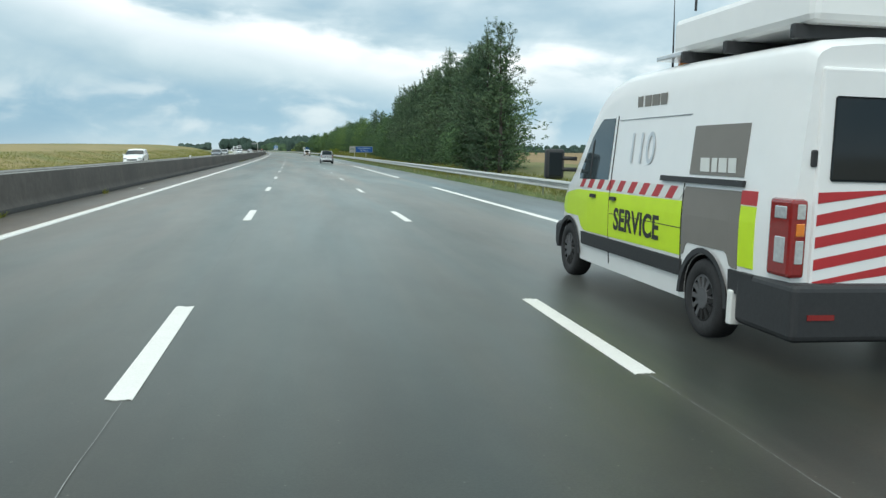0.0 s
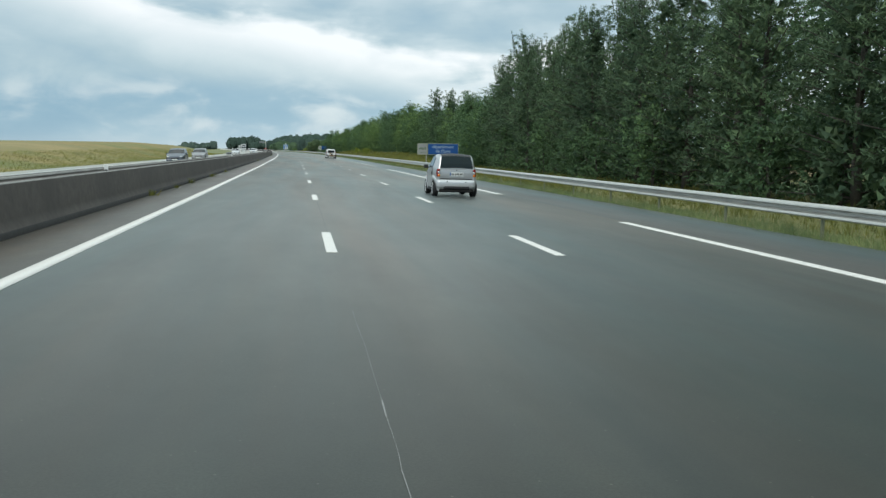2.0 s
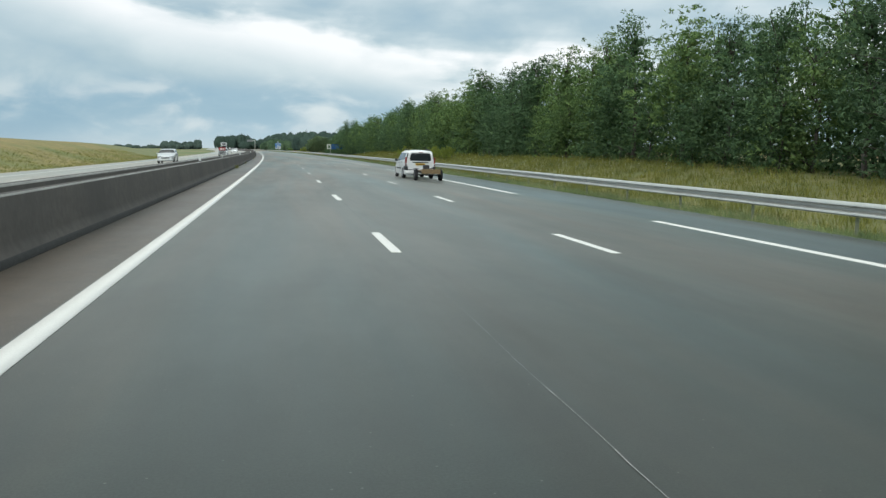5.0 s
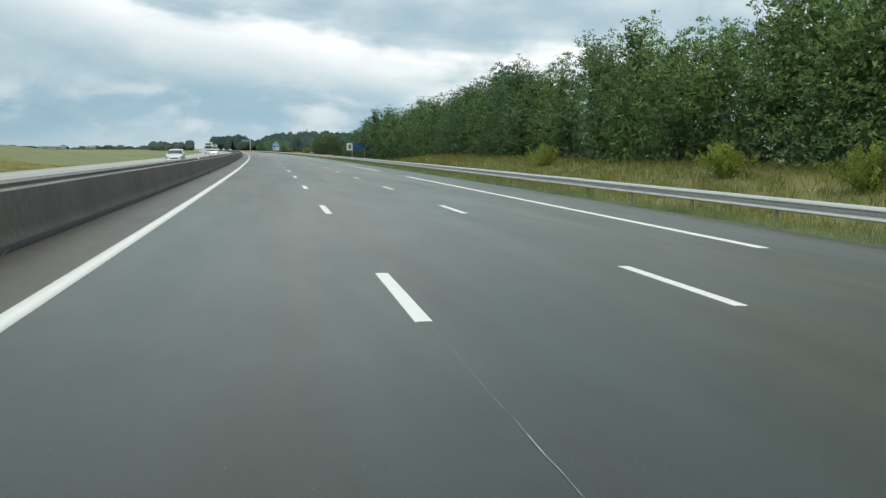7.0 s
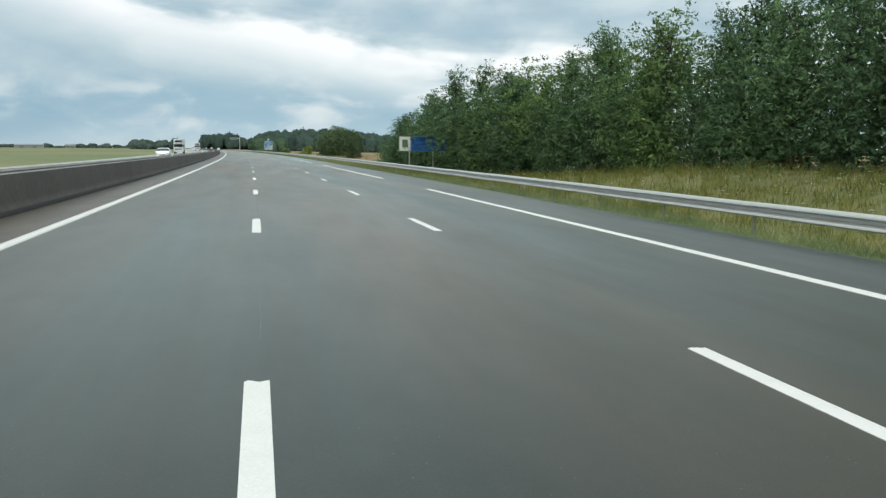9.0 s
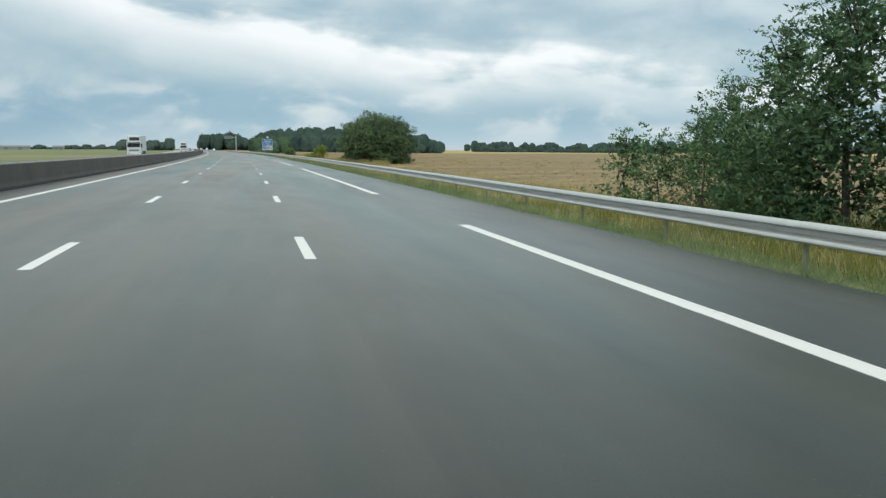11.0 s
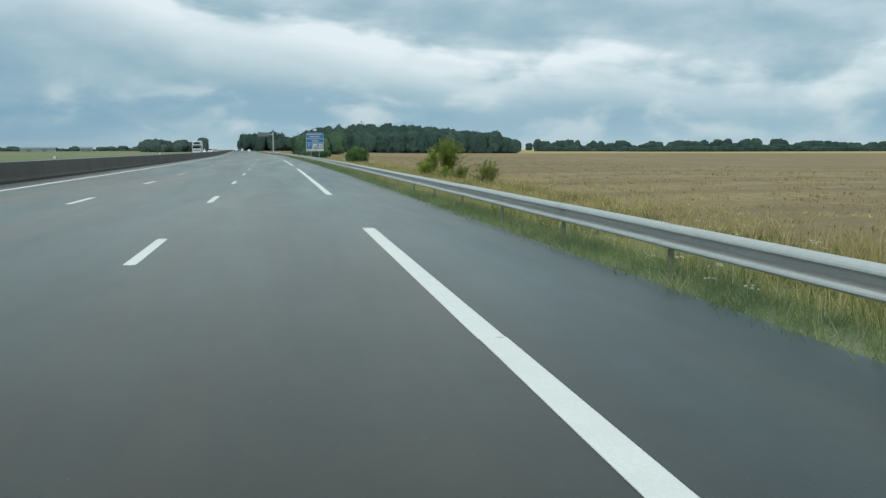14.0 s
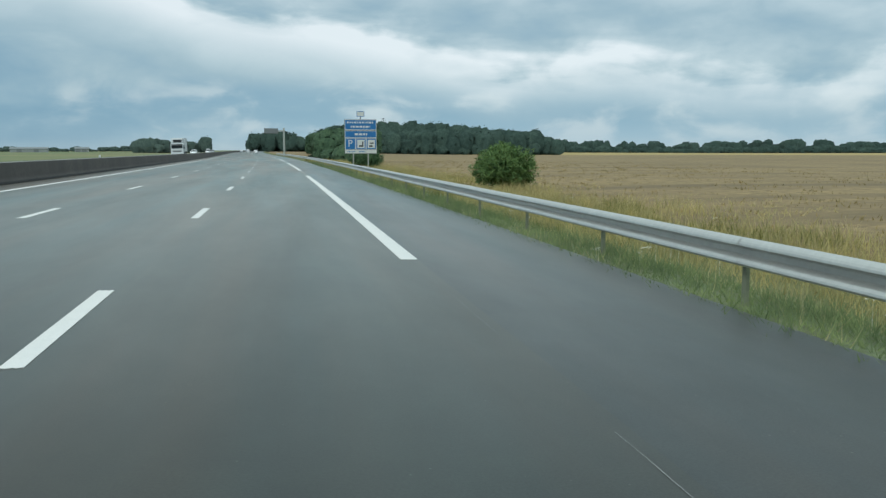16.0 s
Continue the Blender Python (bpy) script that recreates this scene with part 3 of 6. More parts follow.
def leaf_cards(centres, size, tilt=1.0, narrow=.5):
    """Leaves as folded quads (two triangles each with a bend), randomly turned."""
    n = len(centres)
    a = RNG.normal(size=(n, 3))
    a[:, 2] *= tilt
    a /= np.linalg.norm(a, axis=1, keepdims=True) + 1e-9
    b = np.cross(a, RNG.normal(size=(n, 3)))
    b /= np.linalg.norm(b, axis=1, keepdims=True) + 1e-9
    k = size * RNG.uniform(.6, 1.35, (n, 1))
    fold = np.cross(a, b) * k * .12
    v = np.stack([centres - a * k * .5, centres + b * k * narrow * .5 + fold, centres + a * k * .5, centres - b * k * narrow * .5 + fold], 1).reshape(-1, 3)
    return v, np.arange(4 * n).reshape(n, 4)


def crown_mesh(v, f, material, low=.3):
    """A crown whose leaves are shaded softly: each leans its normal outwards from the middle of the crown."""
    q = v.reshape(-1, 4, 3)
    n = np.cross(q[:, 2] - q[:, 0], q[:, 3] - q[:, 1])
    n /= np.linalg.norm(n, axis=1, keepdims=True) + 1e-9
    c = q.mean(1)
    top = c[:, 2].max()
    out = c - np.stack([np.zeros(len(c)), np.zeros(len(c)), top * low + c[:, 2] * .45], -1)
    out /= np.linalg.norm(out, axis=1, keepdims=True) + 1e-9
    back = (n * out).sum(1) < 0
    f = f.copy()
    f[back] = f[back][:, ::-1]
    n[back] *= -1
    soft = n * .4 + out * .6
    soft /= np.linalg.norm(soft, axis=1, keepdims=True)
    me = mesh_of("crown", v, f, material, smooth=True)
    me.normals_split_custom_set_from_vertices(np.repeat(soft, 4, 0).tolist())
    return me


def twig_tips(height, width, seed, n, shape):
    """Places of leaf clumps: an uneven crown with lobes, ragged top shoots and gaps."""
    r = np.random.default_rng(seed)
    lobes = []
    for _ in range(20):
        h = r.uniform(.08, .95)
        reach = shape(h) * width * r.uniform(.45, 1.0)
        ang = r.uniform(0, 2 * np.pi)
        lobes.append((reach * np.cos(ang) * .72, reach * np.sin(ang) * .72, h * height, r.uniform(.55, 1.1) * (.35 + .65 * shape(h)) * width * .52))
    for _ in range(13):  # shoots that stand out of the top
        ang, d = r.uniform(0, 2 * np.pi), r.uniform(0, .45) * width * .6
        lobes.append((d * np.cos(ang), d * np.sin(ang), height * r.uniform(.84, 1.02), r.uniform(.16, .30) * width * .5))
    lobes = np.array(lobes)
    w = lobes[:, 3] ** 2
    pick = r.choice(len(lobes), n, p=w / w.sum())
    d = r.normal(size=(n, 3))
    d /= np.linalg.norm(d, axis=1, keepdims=True)
    rad = lobes[pick, 3:4] * r.uniform(.45, 1.0, (n, 1)) ** .6
    d[:, 2] *= 1.5
    return lobes[pick, :3] + d * rad, lobes


def branches(lobes, height, base_r, lean=0.0):
    """A tapered trunk and limbs that reach the lobes of the crown."""
    bm = bmesh.new()
    pts = [Vector((math.sin(i * 1.7) * .06 * i, math.cos(i * 1.3) * .05 * i, height * .86 * i / 6)) for i in range(7)]
    for i in range(6):
        rod(pts[i], pts[i + 1], base_r * (1 - i / 6.6), base_r * (1 - (i + 1) / 6.6), 7, bm)
    for x, y, z, r in lobes[::2]:
        k = min(5, max(0, int((z - r * .7) / (height * .86) * 6)))
        foot = pts[k].lerp(pts[k + 1], .3)
        mid = foot.lerp(Vector((x, y, z)), .55) + Vector((0, 0, .12))
        rod(foot, mid, base_r * .34, base_r * .2, 5, bm), rod(mid, (x, y, z), base_r * .2, base_r * .05, 4, bm)
    return smoothed(bm)


def sprays(tips, out, per, size, leaf, narrow, flat=.55, lift=.55):
    """Leaves gathered in sprays: each spray is a flattened tuft with its own light side, so that crowns show lit heads and dark gaps."""
    n = len(tips) * per
    off = RNG.normal(size=(n, 3))
    off /= np.linalg.norm(off, axis=1, keepdims=True) + 1e-9
    off *= RNG.uniform(.15, 1.0, (n, 1)) ** .6
    off[:, 2] *= flat
    k = np.repeat(size * RNG.uniform(.6, 1.35, (len(tips), 1)), per, 0)
    c = np.repeat(tips, per, 0) + off * k
    a = off * .8 + np.repeat(out, per, 0) * .5 + RNG.normal(size=(n, 3)) * .6
    a /= np.linalg.norm(a, axis=1, keepdims=True) + 1e-9
    b = np.cross(a, RNG.normal(size=(n, 3)))
    b /= np.linalg.norm(b, axis=1, keepdims=True) + 1e-9
    s = leaf * RNG.uniform(.6, 1.4, (n, 1))
    v = np.stack([c - a * s * .5 - b * s * narrow * .5, c - a * s * .5 + b * s * narrow * .5, c + a * s * .6], 1).reshape(-1, 3)
    soft = off * .75 + np.repeat(out, per, 0) * .45 + np.array((0, 0, lift)) + RNG.normal(size=(n, 3)) * .22
    soft /= np.linalg.norm(soft, axis=1, keepdims=True) + 1e-9
    return v, soft


def foliage_mesh(parts, material):
    """One crown out of triangles with their own soft normals."""
    v, soft = np.concatenate([q[0] for q in parts]), np.concatenate([q[1] for q in parts])
    f = np.arange(len(v)).reshape(-1, 3)
    tri = v.reshape(-1, 3, 3)
    back = (np.cross(tri[:, 1] - tri[:, 0], tri[:, 2] - tri[:, 0]) * soft).sum(1) < 0
    f[back] = f[back][:, ::-1]
    me = mesh_of("crown", v, f, material, smooth=True)
    me.normals_split_custom_set_from_vertices(np.repeat(soft, 3, 0).tolist())
    return me


def tree(height, width, seed, material, shape, n=420, per=22, leaf=.15, base_r=.16, dense=30):
    """A broad-leaved tree: trunk with limbs, dark inner leaves, and leafy sprays standing on the lobes of the crown."""
    o = thing("tree", Matrix(), "", "tree")
    tips, lobes = twig_tips(height, width, seed, n, shape)
    middle = np.array((0, 0, height * .45))
    out = tips - middle * np.array((1, 1, .9))
    out /= np.linalg.norm(out, axis=1, keepdims=True) + 1e-9
    fine = sprays(tips, out, per, .30 + .035 * width, leaf, .55)
    inner = np.repeat(lobes[:20], dense, 0)
    core = inner[:, :3] * np.array((.6, .6, .92)) + RNG.normal(size=(len(inner), 3)) * inner[:, 3:4] * np.array((.27, .27, .42))
    deep = sprays(core, core / (np.linalg.norm(core, axis=1, keepdims=True) + 1e-9), 4, .3, .26, .8, 1.0, .1)
    part("crown", foliage_mesh([fine, deep], material), None, o)
    part("trunk", branches(lobes, height, base_r), BARK, o)
    return o


def pine(height, width, seed, material, n=62, per=17, leaf=.18):
    """A dark pine: straight trunk, uneven whorls of branches that turn up at their ends, needles in tufts, sky between the upper ones."""
    r = np.random.default_rng(seed)
    o = thing("tree", Matrix(), "", "tree")
    limb, tips, outs = bmesh.new(), [], []
    for i in range(6):
        rod((.05 * math.sin(i), .05 * math.cos(i * 1.4), height * .97 * i / 6), (.05 * math.sin(i + 1), .05 * math.cos(i * 1.4 + 1.4), height * .97 * (i + 1) / 6), .17 * (1 - i / 6.3), .17 * (1 - (i + 1) / 6.3), 7, limb)
    for i in range(n):
        h = (.04 + .94 * (i + r.uniform(-.4, .4)) / n)
        reach = width * .5 * min(1, .62 + h * 1.2) * (1.02 - max(0, h - .25) / .75) ** .7 * r.uniform(.55, 1.25) + .22
        ang = i * 2.4 + r.uniform(-.5, .5)
        d = np.array((math.cos(ang), math.sin(ang), 0))
        foot = np.array((0, 0, h * height))
        rise_ = r.uniform(.05, .45) + .5 * h
        end = foot + d * reach + np.array((0, 0, reach * rise_))
        rod(foot, end, .035 * (1.2 - h), .008, 4, limb)
        for k in range(3 + int(reach * 3.2)):
            q = r.uniform(.22, 1.04) ** .75
            side = r.normal(size=3) * np.array((.22, .22, .10)) * (.35 + reach * .35)
            tips.append(foot + (end - foot) * q + side + np.array((0, 0, .12 * q * q * reach)))
            outs.append(d * .8 + np.array((0, 0, .75)))
    for k in range(9):  # leading shoots
        tips.append(np.array((r.normal() * .12, r.normal() * .12, height * (.90 + .012 * k))))
        outs.append(np.array((0, 0, 1.0)))
    tips, outs = np.array(tips), np.array(outs)
    fine = sprays(tips, outs, per, .27, leaf, .26, .75, .45)
    spikes = []
    for k in range(9):  # upright shoots standing off the top
        ang, far, low = r.uniform(0, 6.28), r.uniform(.1, 1.1), height * r.uniform(.80, .93)
        foot = np.array((math.cos(ang) * far, math.sin(ang) * far, low))
        end = foot + np.array((math.cos(ang) * .25, math.sin(ang) * .25, r.uniform(.9, 1.7)))
        rod(foot, end, .02, .006, 4, limb)
        spikes += [foot + (end - foot) * q for q in np.linspace(0, 1, 8)]
    spikes = np.array(spikes)
    shoots = sprays(spikes, np.tile((0, 0, 1.0), (len(spikes), 1)), 8, .15, .15, .3, 1.0, .4)
    m = 330
    hh = r.uniform(.03, .86, m)
    rr = width * .25 * (1.05 - hh) ** .6 * r.uniform(.2, 1, m) ** .5
    aa = r.uniform(0, 6.28, m)
    core = np.stack([np.cos(aa) * rr, np.sin(aa) * rr, hh * height], -1)
    deep = sprays(core, core * np.array((1, 1, 0)) / (rr[:, None] + .01), 4, .3, .26, .7, 1.0, .1)
    part("crown", foliage_mesh([fine, shoots, deep], material), None, o)
    part("trunk", smoothed(limb), BARK, o)
    return o


broad = lambda h: math.sin(math.pi * min(1, max(.03, h)) ** .8) ** .6
tall = lambda h: (1 - h) ** .55 * min(1, .45 + h * 3)
skirted = lambda h: min(1, .75 + h) * (1 - max(0, h - .35) / .68) ** .5 if h < 1 else .1
KINDS = [
    (pine(12.6, 4.8, 11, LEAF_PINE, 66), "tall dark pine with ragged upper branches"),
    (pine(11.6, 4.3, 12, LEAF_PINE), "slender dark pine at the wood's edge"),
    (tree(9.6, 3.5, 13, LEAF_DARK, skirted, 480, 13, .18, .16, 18), "dense dark green broad-leaved tree at the wood's edge"),
    (tree(8.8, 3.9, 14, LEAF_MID, broad, 480, 13, .18, .15, 18), "rounded mid-green broad-leaved tree at the wood's edge"),
    (tree(10.4, 3.1, 15, LEAF_MID, tall, 400, 15, .165, .16, 20), "narrow green tree with upright branches"),
    (tree(6.2, 3.4, 16, LEAF_DARK, broad, 170, 10, .205, .11, 8), "low dark green tree filling the wood's edge"),
    (tree(9.8, 4.0, 17, LEAF_DARK, skirted, 230, 10, .21, .16, 10), "dark green tree deeper in the wood"),
    (tree(9.2, 4.2, 18, LEAF_MID, broad, 230, 10, .21, .15, 10), "green tree deeper in the wood"),
    (pine(10.6, 4.8, 19, LEAF_PINE, 58, 17), "broad dark pine with gaps between its branches"),
    (tree(9.9, 4.3, 20, LEAF_DARK, broad, 470, 15, .17, .17, 20), "large round-headed dark green tree at the wood's edge"),
]
for o, label in KINDS:
    tagged(o, label, group="wood along the motorway")
placed = set()


def set_tree(k, l, s, z=None, size=1.0):
    o = KINDS[k][0]
    m = M(l, s, zground(l, s) - .05 if z is None else z, random.uniform(0, 360)) @ Matrix.Diagonal((size * random.uniform(1.0, 1.22), size * random.uniform(1.0, 1.22), size, 1))
    if k in placed:
        c = copy_thing(o, Matrix())
    else:
        c = o
        placed.add(k)
    c.matrix_world = m
    return c


def wood_edge(s):
    """Where the front row stands: nearer to the road at both ends of the wood."""
    return 18.0 + 1.6 * rise(s, 66, 95) + 2.7 * rise(s, 105, 185) - 6.0 * rise(s, 335, 402)


s = 64.0
while s < 404:
    dark_zone = s < 153
    k = random.choice((0, 0, 1, 8, 8)) if dark_zone else random.choice((1, 2, 3, 8, 9, 2)) if s < 215 else random.choice((2, 3, 4, 9, 2, 3, 9, 2, 9)) if s < 310 else random.choice((9, 3, 9, 2))
    size = random.uniform(.88, 1.06) if dark_zone else random.uniform(.70, .95)
    if k == 8 and dark_zone:
        size *= 1.1
    if k in (2, 3):
        size *= 1.06
    if s < 71:  # tall pines stand at the wood's near corner
        k, size = 0 if s < 66 else 1, random.uniform(.97, 1.03)
    size *= (1 - .06 * rise(s, 320, 350)) * (1 - .56 * rise(s, 384, 404))
    set_tree(k, wood_edge(s) + random.uniform(-.9, .9), s, size=size)
    if s > 67 and random.random() < (.75 if dark_zone else .5 if s < 310 else .95):
        set_tree(5, wood_edge(s) - 1.1 + random.uniform(-.4, .9), s + random.uniform(.8, 2.2), size=random.uniform(.4, .8) * (1 - .35 * rise(s, 380, 404)))
    s += random.uniform(2.4, 3.3) if dark_zone else random.uniform(2.9, 4.3) if s < 310 else random.uniform(2.5, 3.4)
s = 80.0
while s < 400:
    set_tree(random.choice((6, 7, 6)), wood_edge(s) + 4.7 + random.uniform(-1.2, 1.5), s, size=random.uniform(.84, 1.0) * (1.15 if s < 160 else 1) * (1 - .3 * rise(s, 370, 400)))
    s += random.uniform(4.2, 5.6) if s < 160 else random.uniform(5.2, 7.4)


s = 75.0
while s < 398:  # undergrowth behind the front row
    set_tree(5, wood_edge(s) + 2.6 + random.uniform(-.7, .7), s, zground(wood_edge(s) + 2.6, s) - .4, random.uniform(.6, .85))
    s += random.uniform(3.6, 4.8)


def shrub(name, l, s, wide, deep, high, n, per, leaf, material, label, seed, category="bush", trunks=7, sink=0.0):
    """A shrub that is leafy down to the ground, with several stems and shoots standing off its outline."""
    r = np.random.default_rng(seed)
    o = thing(name, M(l, s, zground(l, s)), label, category)
    d = r.normal(size=(n, 3))
    d /= np.linalg.norm(d, axis=1, keepdims=True)
    bumps = 1 + .10 * np.sin(d[:, 0] * 5 + seed) * np.cos(d[:, 1] * 6) + .09 * np.sin(d[:, 2] * 9 + d[:, 0] * 4) + r.normal(size=n) * .045
    d[:, :2] *= np.where(d[:, 2:] > .35, 1 - .22 * (d[:, 2:] - .35), 1)
    under = d[:, 2] < 0
    d[under, :2] /= np.maximum(.5, np.sqrt(1 - .8 * d[under, 2:] ** 2))
    bumps += .07 * np.sin(np.arctan2(d[:, 1], d[:, 0]) * 7 + seed) * np.cos(d[:, 2] * 5)
    rad = (r.uniform(.55, 1.0, n) ** .45 * bumps)[:, None]
    p = d * rad * np.array((wide / 2, deep / 2, high * .47))
    p[:, 2] += high * .5 - sink
    p[:, 2] = np.maximum(p[:, 2], r.uniform(.05, .4, n))
    out = d / (np.linalg.norm(d, axis=1, keepdims=True) + 1e-9)
    fine = sprays(p, out, per, .30 * min(1, high / 5 + .25), leaf, .34, .9, .55)
    core = p * np.array((.72, .72, .82)) + r.normal(size=(n, 3)) * .06 * high ** .5
    inner = sprays(core, out, 7, .35, leaf * 1.5, .8, 1.0, .1)
    part("crown", foliage_mesh([fine, inner], material), None, o)
    for i in range(trunks):
        bm = bmesh.new()
        a = 2 * math.pi * i / trunks
        x, y = math.cos(a) * wide * .13, math.sin(a) * deep * .13
        rod((x * .4, y * .4, -.1), (x * 1.5, y * 1.5, high * .45), .02 * high, .014 * high, 7, bm)
        rod((x * 1.5, y * 1.5, high * .45), (x * 2.4, y * 2.4, high * .85), .014 * high, .004 * high, 6, bm)
        part("stem", smoothed(bm), BARK, o)
    return o


def shoot_shrub(l, s, wide, high, n, material, label, seed, leaf=.13):
    """A young shrub of many upright shoots, each set with small leaves, thinner towards its tips."""
    r = np.random.default_rng(seed)
    o = thing("bush", M(l, s, zground(l, s)), label, "bush")
    cs = []
    for i in range(n):
        a, d = r.uniform(0, 2 * np.pi), abs(r.normal()) * .33
        tip = np.array((np.cos(a) * d * wide, np.sin(a) * d * wide, high * r.uniform(.62, 1.08) * (1 - .55 * min(1, d) ** 1.5)))
        k = int(44 + 40 * tip[2])
        t = r.uniform(.08, 1, k)[:, None]
        bow = np.array((np.cos(a), np.sin(a), 0)) * .18 * wide * t * (1 - t)
        cs.append(tip * t + bow + r.normal(size=(k, 3)) * (.02 + .075 * (1.1 - t)) * high ** .5)
        if i % 4 == 0:
            part("stem", rod((tip[0] * .1, tip[1] * .1, -.05), tip * .9, .014, .004, 5), BARK, o)
    v, f = leaf_cards(np.concatenate(cs), leaf * .8, 1.6, .32)
    part("crown", crown_mesh(v, f, material), None, o)
    return o


shrub("bush", 19.9, 488.5, 9.9, 9.8, 7.1, 3000, 28, .15, LEAF_BUSH, "large rounded grey-green willow bush beside the guard rail", 3, sink=.5)
shoot_shrub(19.7, 552.5, 2.5, 2.75, 150, LEAF_LIGHT, "bright green young shrub in dry grass", 5)
shoot_shrub(18.1, 551.0, 1.2, 2.0, 50, LEAF_LIGHT, "slim bright green shrub in dry grass", 6)
shoot_shrub(17.2, 548.4, 1.9, 1.15, 40, LEAF_LIGHT, "low green shrub in dry grass", 9)
shoot_shrub(15.6, 540.5, 1.7, 1.0, 50, LEAF_LIGHT, "low dull green weeds in dry grass", 31)
shrub("bush", 16.3, 593.0, 3.1, 3.1, 2.15, 420, 18, .13, LEAF_MID, "rounded dark green bush at the field's edge", 8)
shoot_shrub(16.2, 526.0, 1.6, 1.25, 46, LEAF_WEED, "tall dull green weeds in dry grass", 41)
shoot_shrub(15.9, 531.0, 1.3, 1.0, 36, LEAF_WEED, "tall dull green weeds in dry grass", 42)
shoot_shrub(14.9, 486.5, 1.5, .95, 40, LEAF_WEED, "flowering weeds at the foot of the big bush", 51)
shoot_shrub(15.6, 484.2, 1.2, .8, 30, LEAF_WEED, "flowering weeds at the foot of the big bush", 52)
shoot_shrub(15.2, 532.0, 1.3, .9, 26, LEAF_LIGHT, "low green weeds by the guard rail", 21)
shrub("bush", 14.8, 640.0, 3.4, 4.0, 1.8, 300, 14, .15, LEAF_DARK, "dark bush behind the road sign", 22)
for s in (272.0, 296.0, 262.5):
    shoot_shrub(15.5 + (s % 3), s, 3.0, 1.5, 60, LEAF_LIGHT, "low yellow-green shrub in the meadow", int(s), .16)


def far_wood(name, label, places, crown, material=LEAF_FAR, leaf=1.3, per=170, fill=.8):
    """Woods too far off to tell one tree from the next: overlapping lumpy crowns, leafy all over."""
    ball = bmesh.new()
    bmesh.ops.create_icosphere(ball, subdivisions=2, radius=1)
    bv = np.array([v.co[:] for v in ball.verts])
    bf = np.array([[v.index for v in f.verts] for f in ball.faces])
    ball.free()
    bv = np.sign(bv) * np.abs(bv) ** .8
    cs, vs, fs, ns, bn = [], [], [], [], []
    for l, s, h in places:
        z0 = zground(l, s)
        size = np.array((crown, crown, h * .5)) * RNG.uniform((.8, .8, .82), (1.35, 1.35, 1.15))
        d = RNG.normal(size=(per, 3))
        d /= np.linalg.norm(d, axis=1, keepdims=True)
        q = d * RNG.uniform(.72, .95, (per, 1)) * size
        q[:, 2] += h * .5
        at = np.array(P(l, s, z0 - 1.2))
        cs.append(at + q)
        ns.append(d)
        bn.append(bv)
        k = RNG.uniform(0, 6, 3)
        turned = bv[:, :2] @ np.array(((np.cos(k[0]), np.sin(k[0])), (-np.sin(k[0]), np.cos(k[0]))))
        ball_ = np.concatenate([turned, bv[:, 2:]], 1)
        lump = 1 + .12 * np.sin(bv[:, :1] * 4 + k[0]) * np.cos(bv[:, 1:2] * 4 + k[1]) + .07 * np.sin(bv[:, 2:] * 6 + k[2])
        fs.append(bf + len(bv) * len(vs))
        vs.append(at + ball_ * lump * size * fill + np.array((0, 0, h * .5)))
    v, f = leaf_cards(np.concatenate(cs), leaf, 1.0, .8)
    bv, bf = np.concatenate(vs), np.concatenate(fs)
    v = np.concatenate([v, bv])
    f = np.concatenate([f[:, [0, 1, 2]], f[:, [0, 2, 3]], bf + 4 * len(f)])
    me = mesh_of(name, v, f, material, smooth=True)
    out = np.concatenate([np.repeat(np.concatenate(ns), 4, 0), np.concatenate(bn)])
    soft = out * .32 + RNG.normal(size=out.shape) * .16 + np.array((-.10, -.42, .55))
    soft /= np.linalg.norm(soft, axis=1, keepdims=True)
    me.normals_split_custom_set_from_vertices(soft.tolist())
    return tagged(new(name, me), label, "wood", kind="stuff")


def scatter(l0, l1, s0, s1, n, h0, h1):
    return [(random.uniform(l0, l1), random.uniform(s0, s1), random.uniform(h0, h1)) for _ in range(n)]


# a wood beyond the field, nearer to the road at its far end, and lines of trees on the horizon
edge = []
for k in range(170):
    f = k / 169
    edge.append((51 + 131 * f + random.uniform(-3, 3), 1050 - 12 * f + random.uniform(-2, 12), random.uniform(6, 13)))
    edge.append((52 + 130 * f + random.uniform(-3, 4), 1052 - 12 * f + random.uniform(-4, 25), random.uniform(14, 17.5) * (1 - .25 * rise(f, .95, 1))))
    edge.append((48 + 128 * f + random.uniform(-3, 4), 1085 - 8 * f + random.uniform(0, 60), random.uniform(20.5, 24) * (.80 + .20 * math.sin(math.pi * min(1, f * 1.05)))))
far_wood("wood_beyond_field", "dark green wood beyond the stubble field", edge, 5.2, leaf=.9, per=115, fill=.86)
far_wood("roadside_wood", "green trees lining the far bend of the road", [(l + (s - 760) * .055, s, h) for l, s, h in scatter(20, 32, 750, 1060, 130, 6, 10.5)] + scatter(16, 22, 690, 760, 8, 2.5, 4.5), 3.2, LEAF_ROADSIDE, .5, 170)
row = []
l = 396.0
while l < 1500:
    for k in range(random.choice((14, 20, 30))):
        h = random.uniform(18.5, 23) * (.86 + .13 * math.sin(l * .021) + .06 * math.sin(l * .09))
        h *= random.choice((1.0, 1.0, .92, .84, .74, .62))
        row.append((l, 1600 - (l - 330) * .32 + random.uniform(0, 70), h))
        row.append((l + random.uniform(-3, 3), 1596 - (l - 330) * .32, h * .55))
        l += random.uniform(2.2, 4.4)
    l += random.uniform(2, 9)
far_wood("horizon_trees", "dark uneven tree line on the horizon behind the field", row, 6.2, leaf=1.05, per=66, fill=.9)
